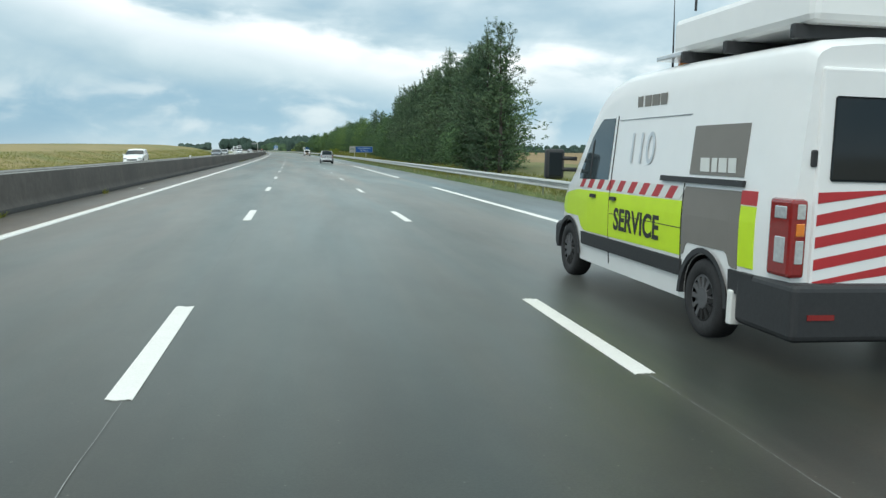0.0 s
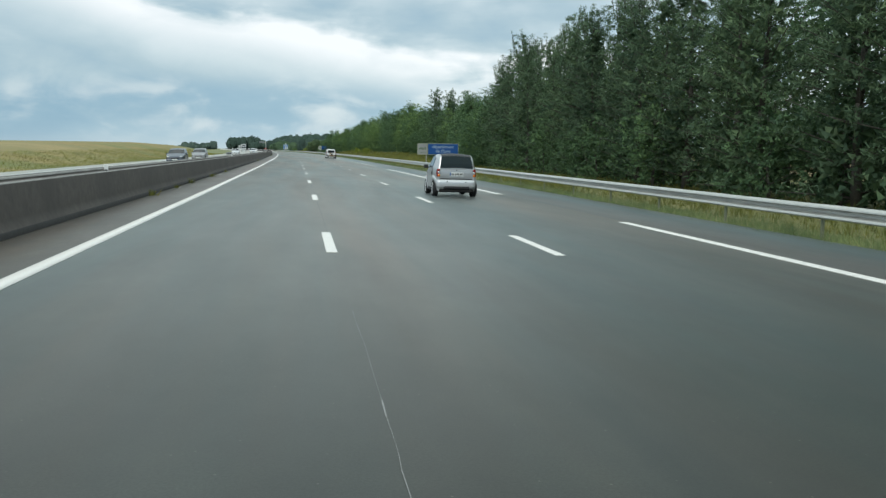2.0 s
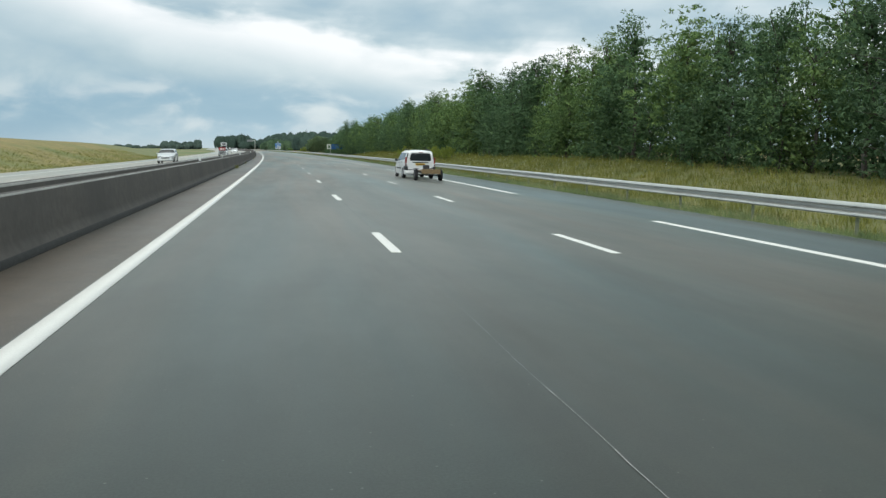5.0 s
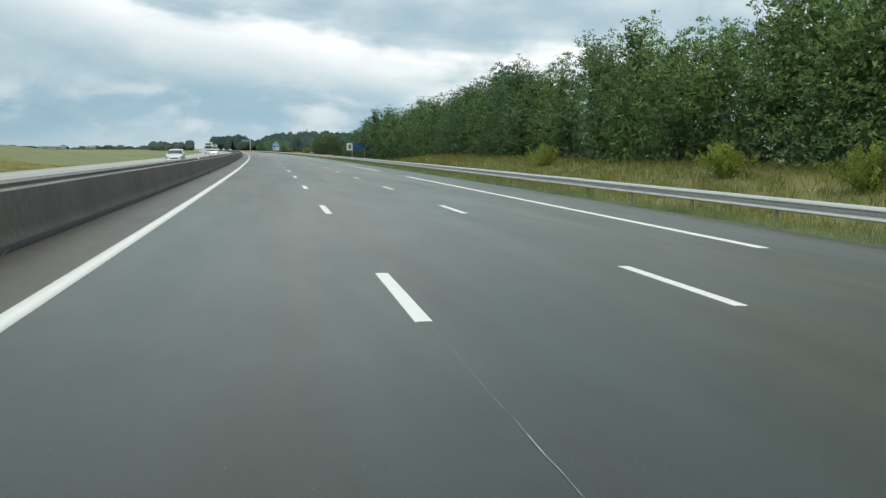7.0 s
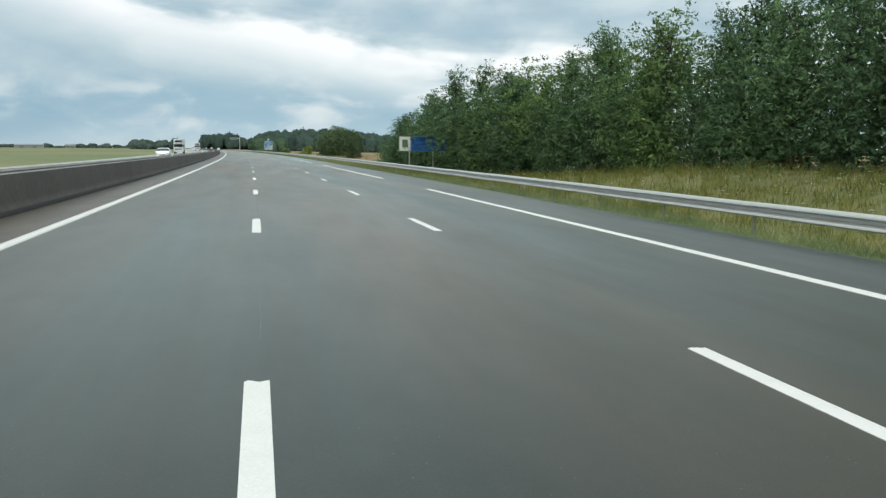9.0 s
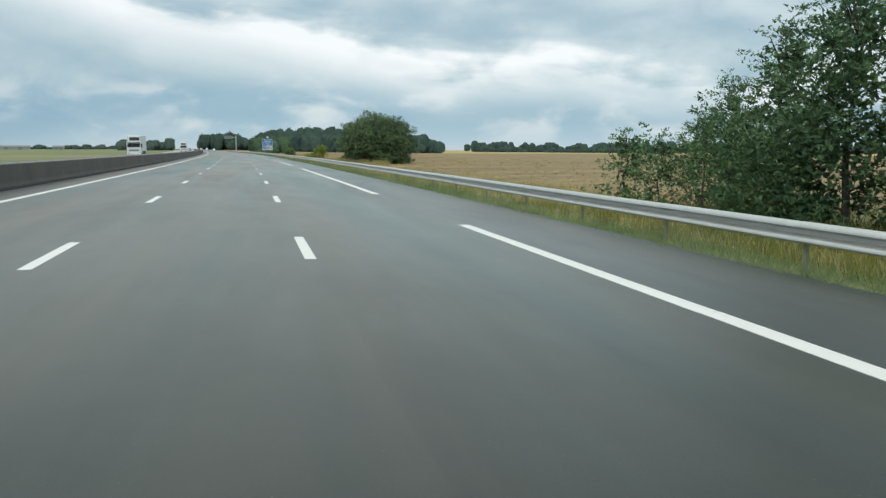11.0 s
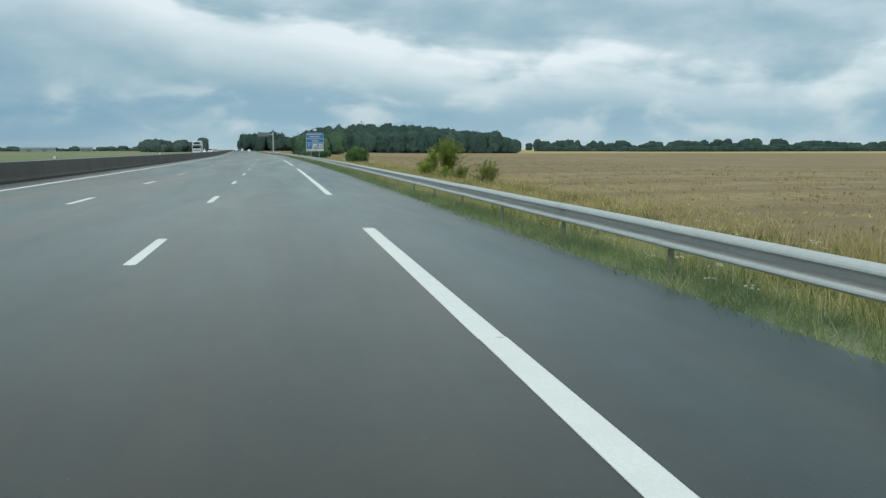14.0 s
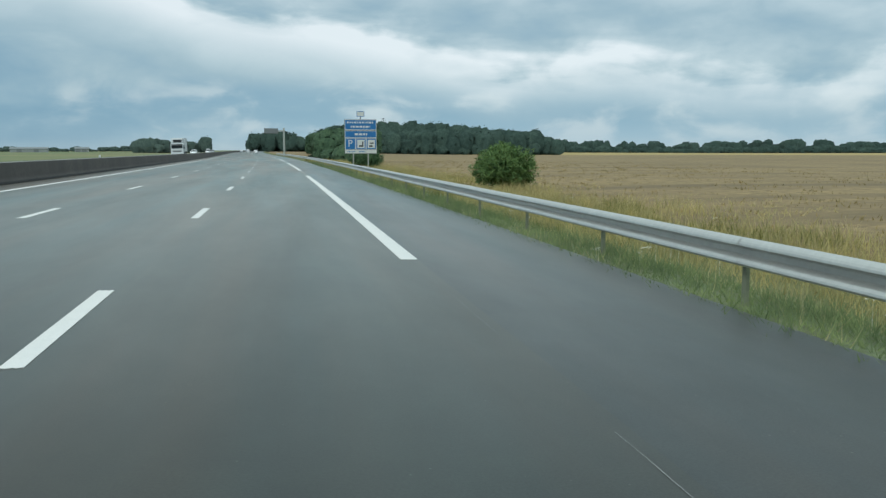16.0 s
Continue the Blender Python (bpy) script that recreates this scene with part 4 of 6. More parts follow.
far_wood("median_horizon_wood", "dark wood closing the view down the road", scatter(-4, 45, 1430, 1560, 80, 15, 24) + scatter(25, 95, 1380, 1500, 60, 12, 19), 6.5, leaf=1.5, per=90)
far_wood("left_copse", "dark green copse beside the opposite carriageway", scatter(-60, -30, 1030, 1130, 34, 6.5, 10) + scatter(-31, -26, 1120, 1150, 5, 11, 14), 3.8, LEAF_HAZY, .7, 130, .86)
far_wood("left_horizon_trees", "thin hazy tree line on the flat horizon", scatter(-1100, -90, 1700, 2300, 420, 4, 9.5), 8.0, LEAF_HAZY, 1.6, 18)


def blades(name, label, n, l0, l1, s0, s1, h0, h1, material, lean=.35, width=.012, clump=6, keep=None, simple=False, loose=1.0):
    """Grass as single bent blades, growing in tufts."""
    k = n // clump
    L, S = RNG.uniform(l0, l1, k), RNG.uniform(s0, s1, k)
    if keep:
        ok = np.array([keep(a, b) for a, b in zip(L, S)])
        L, S = L[ok], S[ok]
        k = len(L)
    H = RNG.uniform(h0, h1, k)
    L, S, H = np.repeat(L, clump), np.repeat(S, clump), np.repeat(H, clump)
    n = len(L)
    L, S, H = L + RNG.normal(size=n) * .05 * loose, S + RNG.normal(size=n) * .07 * loose, H * RNG.uniform(.55, 1.15, n)
    Z = np.array([zground(a, b) for a, b in zip(L, S)])
    foot = PA(L, S, Z)
    ang = RNG.uniform(0, 2 * np.pi, n)
    side = np.stack([np.cos(ang), np.sin(ang), np.zeros(n)], -1) * (width * RNG.uniform(.7, 1.5, (n, 1)))
    bend = RNG.normal(size=(n, 3)) * (lean * H)[:, None]
    bend[:, 2] = 0
    tip = foot + bend + np.stack([np.zeros(n), np.zeros(n), H], -1)
    if simple:
        v = np.stack([foot - side, foot + side, tip], 1).reshape(-1, 3)
        return tagged(new(name, mesh_of(name, v, np.arange(3 * n).reshape(n, 3), material)), label, "grass", kind="stuff")
    mid = foot + bend * .3 + np.stack([np.zeros(n), np.zeros(n), H * .6], -1)
    v = np.stack([foot - side, foot + side, mid + side * .8, tip, mid - side * .8], 1).reshape(-1, 3)
    f = np.arange(5 * n).reshape(n, 5)
    return tagged(new(name, mesh_of(name, v, f, material)), label, "grass", kind="stuff")


tuft = lambda l, s: noise.noise(Vector((l * .6, s * .25, 1))) > -.25
blades("verge_grass", "short soft green grass under the guard rail", 210000, 9.80, 11.3, -6, 640, .06, .20, GRASS_GREEN, .8, .007, 6, simple=True, loose=2.5)
blades("verge_weeds", "taller pale grass tufts along the guard rail", 160000, 9.92, 11.2, -6, 660, .14, .36, GRASS_GREEN, .50, .005, 10, keep=tuft, simple=True, loose=3)
blades("verge_straw", "straw-coloured seed stalks among the verge grass", 50000, 9.92, 11.2, -6, 660, .18, .42, GRASS_STRAW, .4, .004, 7, keep=lambda l, s: noise.noise(Vector((l * .8, s * .3, 5))) > -.1, simple=True, loose=2.5)
blades("dry_field_edge_grass", "tall dry golden grass at the field's edge", 300000, 10.9, 19, 385, 690, .2, .6, GRASS_DRY, .4, .008, 14, keep=lambda l, s: noise.noise(Vector((l * .5, s * .2, 1))) > -.3 and random.random() > rise(l, 13.0, 19.0) and random.random() < .22 + .78 * rise(s, 490, 530), simple=True, loose=3.5)
blades("bush_foot_grass", "tall dry grass round the foot of the big bush", 16000, 12.5, 20.5, 481, 495, .3, .85, GRASS_DRY, .3, .009, 14, simple=True, loose=3)
blades("field_margin_grass", "short dry grass and stubble beside the field", 90000, 12.5, 24, 400, 690, .06, .2, GRASS_DRY, .8, .009, 14, keep=lambda l, s: noise.noise(Vector((l * .3, s * .12, 4))) > -.15 and random.random() > rise(l, 16, 24), simple=True, loose=5)
blades("field_stubble", "short cut straw standing in rows across the field", 80000, 14.5, 62, 400, 690, .07, .17, GRASS_STUBBLE, .45, .016, 8, keep=lambda l, s: math.sin(l * 4.2 + noise.noise(Vector((s * .05, l * .1, 6))) * 3) > -.2 and random.random() > rise(l, 20, 70), simple=True, loose=4)
blades("field_edge_weeds", "green weeds among the dry grass", 70000, 10.7, 16.5, 385, 690, .2, .5, GRASS_MEADOW, .35, .009, 12, keep=lambda l, s: noise.noise(Vector((l * .4, s * .15, 9))) > .0, simple=True, loose=2.5)
blades("meadow_grass", "yellow-green meadow grass below the wood", 125000, 10.8, 21, 110, 405, .22, .55, GRASS_MEADOW, .35, .011, 10, simple=True, loose=3)
blades("wood_edge_grass", "dull grass between guard rail and trees", 32000, 10.8, 20, -6, 115, .15, .4, GRASS_MEADOW, .3, .012, 8, simple=True)
blades("pale_tall_grass", "pale tall grass tufts before the dark pines", 3600, 12.4, 14.6, 61, 74, .5, .95, GRASS_MEADOW, .3, .012, 18, simple=True, loose=3)
blades("bank_grass", "dry grass on the bank beyond the opposite carriageway", 36000, -29, -20, 40, 330, .08, .22, GRASS_MEADOW, .6, .02, 8, simple=True, loose=9)


def flower_heads(n, l0, l1, s0, s1, h0, h1):
    """Umbels of pale flowers on thin stalks."""
    v, f = [], []
    for _ in range(n):
        l, s, h = random.uniform(l0, l1), random.uniform(s0, s1), random.uniform(h0, h1)
        c = P(l, s, zground(l, s) + h)
        for _ in range(7):
            p = c + Vector((random.gauss(0, .035), random.gauss(0, .035), random.gauss(0, .012)))
            r, i = random.uniform(.012, .026), len(v)
            v += [p + Vector((r, 0, 0)), p + Vector((0, r, .006)), p + Vector((-r, 0, 0)), p + Vector((0, -r, .006))]
            f.append((i, i + 1, i + 2, i + 3))
        i = len(v)
        v += [c + Vector((-.004, 0, -h)), c + Vector((.004, 0, -h)), c]
        f.append((i, i + 1, i + 2))
    return tagged(new("wild_flowers", mesh_of("wild_flowers", v, f, FLOWER)), "pale wild flowers scattered in the roadside grass", "flowers", kind="stuff")


flower_heads(60, 13.5, 16.5, 482, 492, .4, .9)
flower_heads(260, 10.5, 13.5, 400, 640, .3, .7)
flower_heads(500, 11, 19, 210, 380, .35, .8)
flower_heads(190, 10.0, 11.0, 400, 640, .12, .3)


# ---- road signs ----
# county sign faces away from the light: blue, letters and white dimmed in colour
SIGN_BLUE = surface("sign_blue", (.012, .085, .31), .4, 0, .05, 6, 1, stain=.15)
SIGN_PALE_BLUE = surface("faded_sign_blue", (.028, .18, .46), .4, 0, .05, 6, 1, stain=.15)
SIGN_WHITE = surface("sign_white", (.72, .73, .70), .45, 0, .04, 8, 1, stain=.12)
SIGN_LETTER = surface("dimmed_sign_letters", (.36, .46, .58), .45, 0, .04, 8, 1)
SIGN_DULL = surface("dull_sign_white", (.34, .35, .35), .5, 0, .06, 8, 1, stain=.2)
SIGN_FRAME = surface("sign_edge", (.34, .36, .24), .5, .2, .1, 8, 1)
SIGN_BACK = surface("sign_back", (.25, .26, .26), .5, .6, .1, 10, 1)
SIGN_GREEN = surface("sign_picture_green", (.10, .17, .09), .6, 0, .3, 6, 1)
SIGN_RED = surface("sign_red", (.42, .03, .025), .45, 0, .08, 8, 1)
SIGN_BLACK = surface("sign_black", (.015, .015, .016), .5, 0, .05, 8, 1)


def panel(parent, name, x0, x1, z0, z1, y, material, label="", rim=None):
    o = part(name, box(x0, x1, y, y + .03, z0, z1, .008, 1), material, parent, label)
    if rim:
        w = .045
        bm = bmesh.new()
        for a, b, c, d in ((x0, x1, z1 - w, z1), (x0, x1, z0, z0 + w), (x0, x0 + w, z0 + w, z1 - w), (x1 - w, x1, z0 + w, z1 - w)):
            box(a, b, y - .004, y, c, d, bm=bm)
        part("border", bm, rim, o)
    return o


def bars(parent, rows, y, material):
    """Lettering too small to read, as plain bars: x0, x1, z, height."""
    for x0, x1, z, h in rows:
        x = x0
        while x < x1 - .02:
            w = min(random.uniform(.12, .5) * h * 4, x1 - x)
            part("lettering_bar", box(x, x + w, y - .005, y, z - h / 2, z + h / 2), material, parent)
            x += w + h * .5


def sign_posts(parent, xs, z, ground_z):
    for x in xs:
        part("post", box(x - .045, x + .045, .04, .14, ground_z - .3, z, .008, 1), ZINC, parent)


def county_sign(l, s, z0, height, words_on, blue):
    """A wide tourist sign: pale picture panel and blue name panel on two posts."""
    m = M(l, s, 0, 0)
    o = thing("road_sign", m, "wide blue and white county sign on two posts" if words_on else "wide blue sign with a pale panel on two posts", "road sign")
    back = part("panel_back", box(0, 4.35, .032, .05, z0, z0 + height, .01, 1), SIGN_BACK, o)
    pale = panel(o, "picture_panel", 0.02, 1.05, z0 + .02, z0 + height - .02, 0, SIGN_DULL if words_on else SIGN_WHITE, "pale panel with a small picture", SIGN_FRAME)
    bm = bmesh.new()
    if words_on:
        for i in range(5):
            box(.18 + i * .15, .28 + i * .15, -.005, 0, z0 + .55 + .03 * (i % 2), z0 + .72 + .05 * ((i * 2) % 3), bm=bm)
    else:
        box(.3, .8, -.005, 0, z0 + .35, z0 + 1.0, bm=bm), box(.42, .5, -.006, 0, z0 + .2, z0 + .35, bm=bm)
    part("picture", bm, SIGN_GREEN, pale, "dark picture in plain shapes")
    part("underline", box(.2, .85, -.005, 0, z0 + .26, z0 + .29), SIGN_GREEN, pale)
    name = panel(o, "name_panel", 1.08, 4.33, z0 + .02, z0 + height - .02, 0, blue, "blue name panel", SIGN_FRAME if words_on else SIGN_PALE_BLUE)
    if words_on:
        for text, zz in (("d\u00e9partement", .84), ("de l'Eure", .40)):
            spell(name, text, .44, SIGN_LETTER, Matrix.Translation((2.7, -.004, z0 + zz)), .012)
    else:
        bars(name, ((1.4, 3.9, z0 + .75, .09), (1.7, 3.6, z0 + .45, .09)), 0, SIGN_PALE_BLUE)
    sign_posts(o, (.95, 3.05), z0 + height - .1, zground(l + 1.5, s))
    return o


county_sign(11.8, 151.7, 1.02, 1.20, True, SIGN_BLUE)
county_sign(12.36, 381.0, 1.36, 1.30, False, SIGN_BLUE)


def rest_area_sign(l, s, z0):
    """A tall services sign: blue name and distance panels, three squares, a white foot strip."""
    o = thing("road_sign", M(l, s, 0, 8), "tall blue rest area sign with three square symbols on two posts", "road sign")
    w = 3.15
    part("panel_back", box(0, w, .032, .06, z0, z0 + 3.25, .01, 1), SIGN_BACK, o)
    name = panel(o, "name_panel", .03, w - .03, z0 + 2.25, z0 + 3.22, 0, SIGN_PALE_BLUE, "blue name panel", SIGN_WHITE)
    bars(name, ((.25, 2.9, z0 + 2.95, .17), (.6, 2.5, z0 + 2.55, .17)), 0, SIGN_WHITE)
    dist = panel(o, "distance_panel", .03, w - .03, z0 + 1.5, z0 + 2.18, 0, SIGN_PALE_BLUE, "blue distance panel", SIGN_WHITE)
    bars(dist, ((1.0, 2.2, z0 + 1.84, .2),), 0, SIGN_WHITE)
    part("field", box(.03, w - .03, 0, .03, z0 + .42, z0 + 1.45, .008, 1), SIGN_WHITE, o, "white strip behind the symbols")
    for i in range(3):
        x = .10 + i * 1.02
        sq = part("symbol", box(x, x + .92, -.012, 0, z0 + .44, z0 + 1.42, .01, 1), SIGN_PALE_BLUE if i == 0 else SIGN_WHITE, o, "blue parking symbol" if i == 0 else "white square pictogram in blue border")
        if i == 0:
            me = words("P", .92)
            me.materials.append(SIGN_WHITE)
            part("lettering", me, None, sq, at=Matrix.Translation((x + .44, -.015, z0 + .95)))
        else:
            bm = bmesh.new()
            for a, b, c, d in ((x, x + .92, .44, .54), (x, x + .92, 1.32, 1.42), (x, x + .1, .54, 1.32), (x + .82, x + .92, .54, 1.32)):
                box(a, b, -.02, -.012, z0 + c, z0 + d, bm=bm)
            part("border", bm, SIGN_PALE_BLUE, sq)
            bm = box(x + .26, x + .58, -.02, -.012, z0 + .66, z0 + .8)
            box(x + .58, x + .70, -.02, -.012, z0 + .66, z0 + 1.15, bm=bm) if i == 1 else box(x + .30, x + .70, -.02, -.012, z0 + .95, z0 + 1.05, bm=bm)
            part("pictogram", bm, SIGN_BLACK, sq)
    foot = panel(o, "foot_strip", .03, w - .03, z0 + .03, z0 + .38, 0, SIGN_WHITE, "white strip below")
    bars(foot, ((.25, 1.0, z0 + .2, .1), (1.4, 2.0, z0 + .2, .1)), 0, SIGN_PALE_BLUE)
    top = panel(o, "road_number_plate", 1.2, 1.95, z0 + 3.5, z0 + 4.0, 0, SIGN_WHITE, "small plate above the sign", SIGN_PALE_BLUE)
    part("plate_arm", box(1.52, 1.62, .03, .07, z0 + 3.1, z0 + 3.6), SIGN_BACK, o)
    sign_posts(o, (.85, 2.3), z0 + 3.0, zground(l + 2, s))
    return o


rest_area_sign(11.95, 633.0, 1.05)


def kilometre_board(s, big):
    """A marker board on a short post in the median."""
    o = thing("kilometre_marker", M(-5.85, s, zroad(-5.8)), "white marker board with a red head on a short post", "marker")
    part("post", box(-.04, .04, .02, .08, -.05, 1.0, .008, 1), ZINC, o)
    if big:
        p = panel(o, "board", -.25, .25, .93, 1.24, 0, SIGN_DULL)
        spell(p, "60", .29, SIGN_BLACK, Matrix.Translation((0, -.004, 1.085)))
        h = panel(o, "head", -.23, .23, 1.26, 1.46, 0, SIGN_RED, "red head plate")
        bars(h, ((-.15, .15, 1.36, .09),), 0, SIGN_WHITE)
    else:
        p = panel(o, "board", -.22, .22, .92, 1.12, 0, SIGN_DULL)
        bars(p, ((-.15, .15, 1.02, .09),), 0, SIGN_BLACK)


kilometre_board(232.3, True)
kilometre_board(134.0, False)


def message_gantry(l, s):
    """A tall mast with a message panel on a bracket over the lanes."""
    o = thing("sign_gantry", M(l, s, zground(l, s)), "grey steel mast with a message panel on a bracket", "gantry")
    part("mast", box(-.25, .25, -.25, .25, -.3, 8.2, .03, 1), ZINC, o)
    part("arm", box(-5.2, .1, -.15, .15, 7.2, 7.6, .02, 1), ZINC, o)
    part("message_panel", box(-5.6, -1.6, -.35, -.15, 6.6, 8.1, .03, 1), SIGN_BACK, o, "dark message panel")
    return o


message_gantry(12.4, 802)


def hangar(l, s, w, turn):
    """A long low farm building with a pale wall and a shallow roof."""
    o = thing("hangar", M(l, s, zground(l, s), turn), "long low pale farm building on the horizon", "building", "buildings on the horizon")
    part("wall", box(-w / 2, w / 2, -7, 7, -.3, 3.2), SIGN_DULL, o, "pale sheet wall")
    bm = bmesh.new()
    v = [bm.verts.new(p) for p in ((-w / 2 - .5, -7.5, 3.1), (w / 2 + .5, -7.5, 3.1), (w / 2 + .5, 0, 4.6), (-w / 2 - .5, 0, 4.6), (w / 2 + .5, 7.5, 3.1), (-w / 2 - .5, 7.5, 3.1))]
    for q in ((0, 1, 2, 3), (3, 2, 4, 5), (0, 5, 4, 1), (0, 3, 5), (1, 4, 2)):
        bm.faces.new([v[i] for i in q])
    bmesh.ops.recalc_face_normals(bm, faces=bm.faces)
    part("roof", bm, SIGN_BACK, o, "grey shallow roof")
    for x in (-w * .25, w * .2):
        part("gate", box(x - 2, x + 2, -7.06, -7.0, 0, 2.7), SIGN_BACK, o)
    return o


hangar(-193.0, 1356.0, 30, 8)
hangar(-151.0, 1364.0, 11, 8)


def gutter_weed(l, s, size, seed):
    """A small tuft that grows in the joint at the barrier's foot."""
    r = np.random.default_rng(seed)
    n = 60
    foot = np.stack([r.normal(size=n) * .05, r.normal(size=n) * .16, np.zeros(n)], -1) * size
    tip = foot + np.stack([r.normal(size=n) * .09, r.normal(size=n) * .14, r.uniform(.06, .24, n)], -1) * size
    wide = np.stack([r.normal(size=n) * .008, r.normal(size=n) * .008, np.zeros(n)], -1)
    v = np.stack([foot - wide, foot + wide, tip], 1).reshape(-1, 3)
    o = tagged(new("weed", mesh_of("weed", v, np.arange(3 * n).reshape(n, 3), GRASS_MEADOW)), "small weed tuft at the foot of the concrete barrier", "weed", "weeds along the barrier")
    o.matrix_world = M(l, s, zroad(l))


for k, (s, size) in enumerate(((13.0, .7), (22.5, .8), (92.0, 1.0), (97.0, .7), (101.0, 1.1), (109.5, .9), (118.0, .8), (164.0, 1.0), (232.0, 1.5), (233.5, .9), (251.0, .8), (290.0, 1.0), (318.0, .8), (402.0, .9), (447.0, .8))):
    gutter_weed(-4.86, s, size, 60 + k)


def litter(l, s, size, seed):
    """A crumpled scrap of pale paper lying in the gutter."""
    r = np.random.default_rng(seed)
    n = 6
    x, y = np.meshgrid(np.linspace(-.5, .5, n), np.linspace(-.5, .5, n))
    z = .02 + np.abs(r.normal(size=x.shape)) * .12
    v = np.stack([x * 1.6 + r.normal(size=x.shape) * .05, y + r.normal(size=x.shape) * .05, z], -1).reshape(-1, 3) * size
    o = tagged(new("litter", mesh_of("litter", v, grid_faces(n, n), SIGN_WHITE)), "crumpled scrap of pale paper in the gutter", "litter", "litter along the barrier")
    o.matrix_world = M(l, s, zroad(l) + .002, r.uniform(0, 180))


for k, (l, s, size) in enumerate(((-4.78, 112.8, .16), (-4.8, 97.1, .07), (-4.38, 26.0, .10))):
    litter(l, s, size, 90 + k)


# ---- vehicles ----
WHITE_PAINT = surface("white_car_paint", (.84, .84, .83), .32, 0, .02, 3, .8, stain=.06, coat=.5)
SILVER_PAINT = surface("silver_car_paint", (.50, .51, .52), .30, .55, .03, 30, .8, coat=.6)
GREY_PAINT = surface("grey_car_paint", (.23, .235, .24), .35, .3, .04, 20, 1, coat=.5)
BLUE_GREY_PAINT = surface("dark_blue_car_paint", (.07, .085, .11), .3, .3, .04, 20, 1, coat=.6)
LIGHT_SILVER = surface("pale_silver_car_paint", (.62, .63, .64), .30, .45, .03, 30, 1, coat=.6)
FLUO = surface("fluorescent_yellow_film", (.58, .80, .015), .45, 0, .04, 4, 1, stain=.08)
TAUPE = surface("grey_brown_film", (.20, .185, .165), .5, 0, .05, 4, 1, stain=.15)
RED_FILM = surface("red_reflective_film", (.45, .03, .035), .4, 0, .06, 6, 1)
RUBBER = surface("tyre_rubber", (.022, .022, .023), .85, 0, .2, 30, 5, .2)
TRIM = surface("black_plastic_trim", (.028, .029, .031), .6, 0, .12, 25, 3, .1)
# shadow black: shade under bodies and in wheel wells put into colour; seams too
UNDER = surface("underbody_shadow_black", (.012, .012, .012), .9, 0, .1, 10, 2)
GLASS = glass("tinted_car_glass")
# paler side glass: sky reflection partly put into its colour
PALE_GLASS = glass("sky_tinted_car_glass", (.045, .06, .066))
PALE_GLASS.node_tree.nodes["Principled BSDF"].inputs["Specular IOR Level"].default_value = .8
REAR_GLASS = surface("dark_teal_glass", (.018, .028, .031), .1, 0, .05, 3, 1, spec=.15)
ALLOY = surface("alloy_wheel", (.72, .73, .74), .45, .0, .04, 10, 2)
STEEL_RIM = surface("dusty_steel_rim", (.11, .11, .113), .6, .3, .12, 10, 2)
LAMP_RED = surface("red_lamp_lens", (.24, .013, .012), .18, 0, .1, 30, 3, coat=.8)
LAMP_AMBER = surface("amber_lamp_lens", (.75, .22, .03), .18, 0, .1, 30, 3, coat=.8)
LAMP_CLEAR = surface("clear_lamp_lens", (.55, .57, .58), .15, .3, .15, 30, 3, coat=.8)
PLATE_YELLOW = surface("yellow_plate", (.62, .36, .02), .45, 0, .05, 8, 1)
RUST = surface("worn_brown_board", (.24, .17, .09), .85, 0, .25, 9, 1.5, .3)
DARK_STEEL = surface("dark_painted_steel", (.05, .05, .052), .6, .4, .2, 12, 2, .1)
BOX_WHITE = surface("box_body_white", (.66, .68, .68), .45, 0, .02, 3, .5, stain=.08)


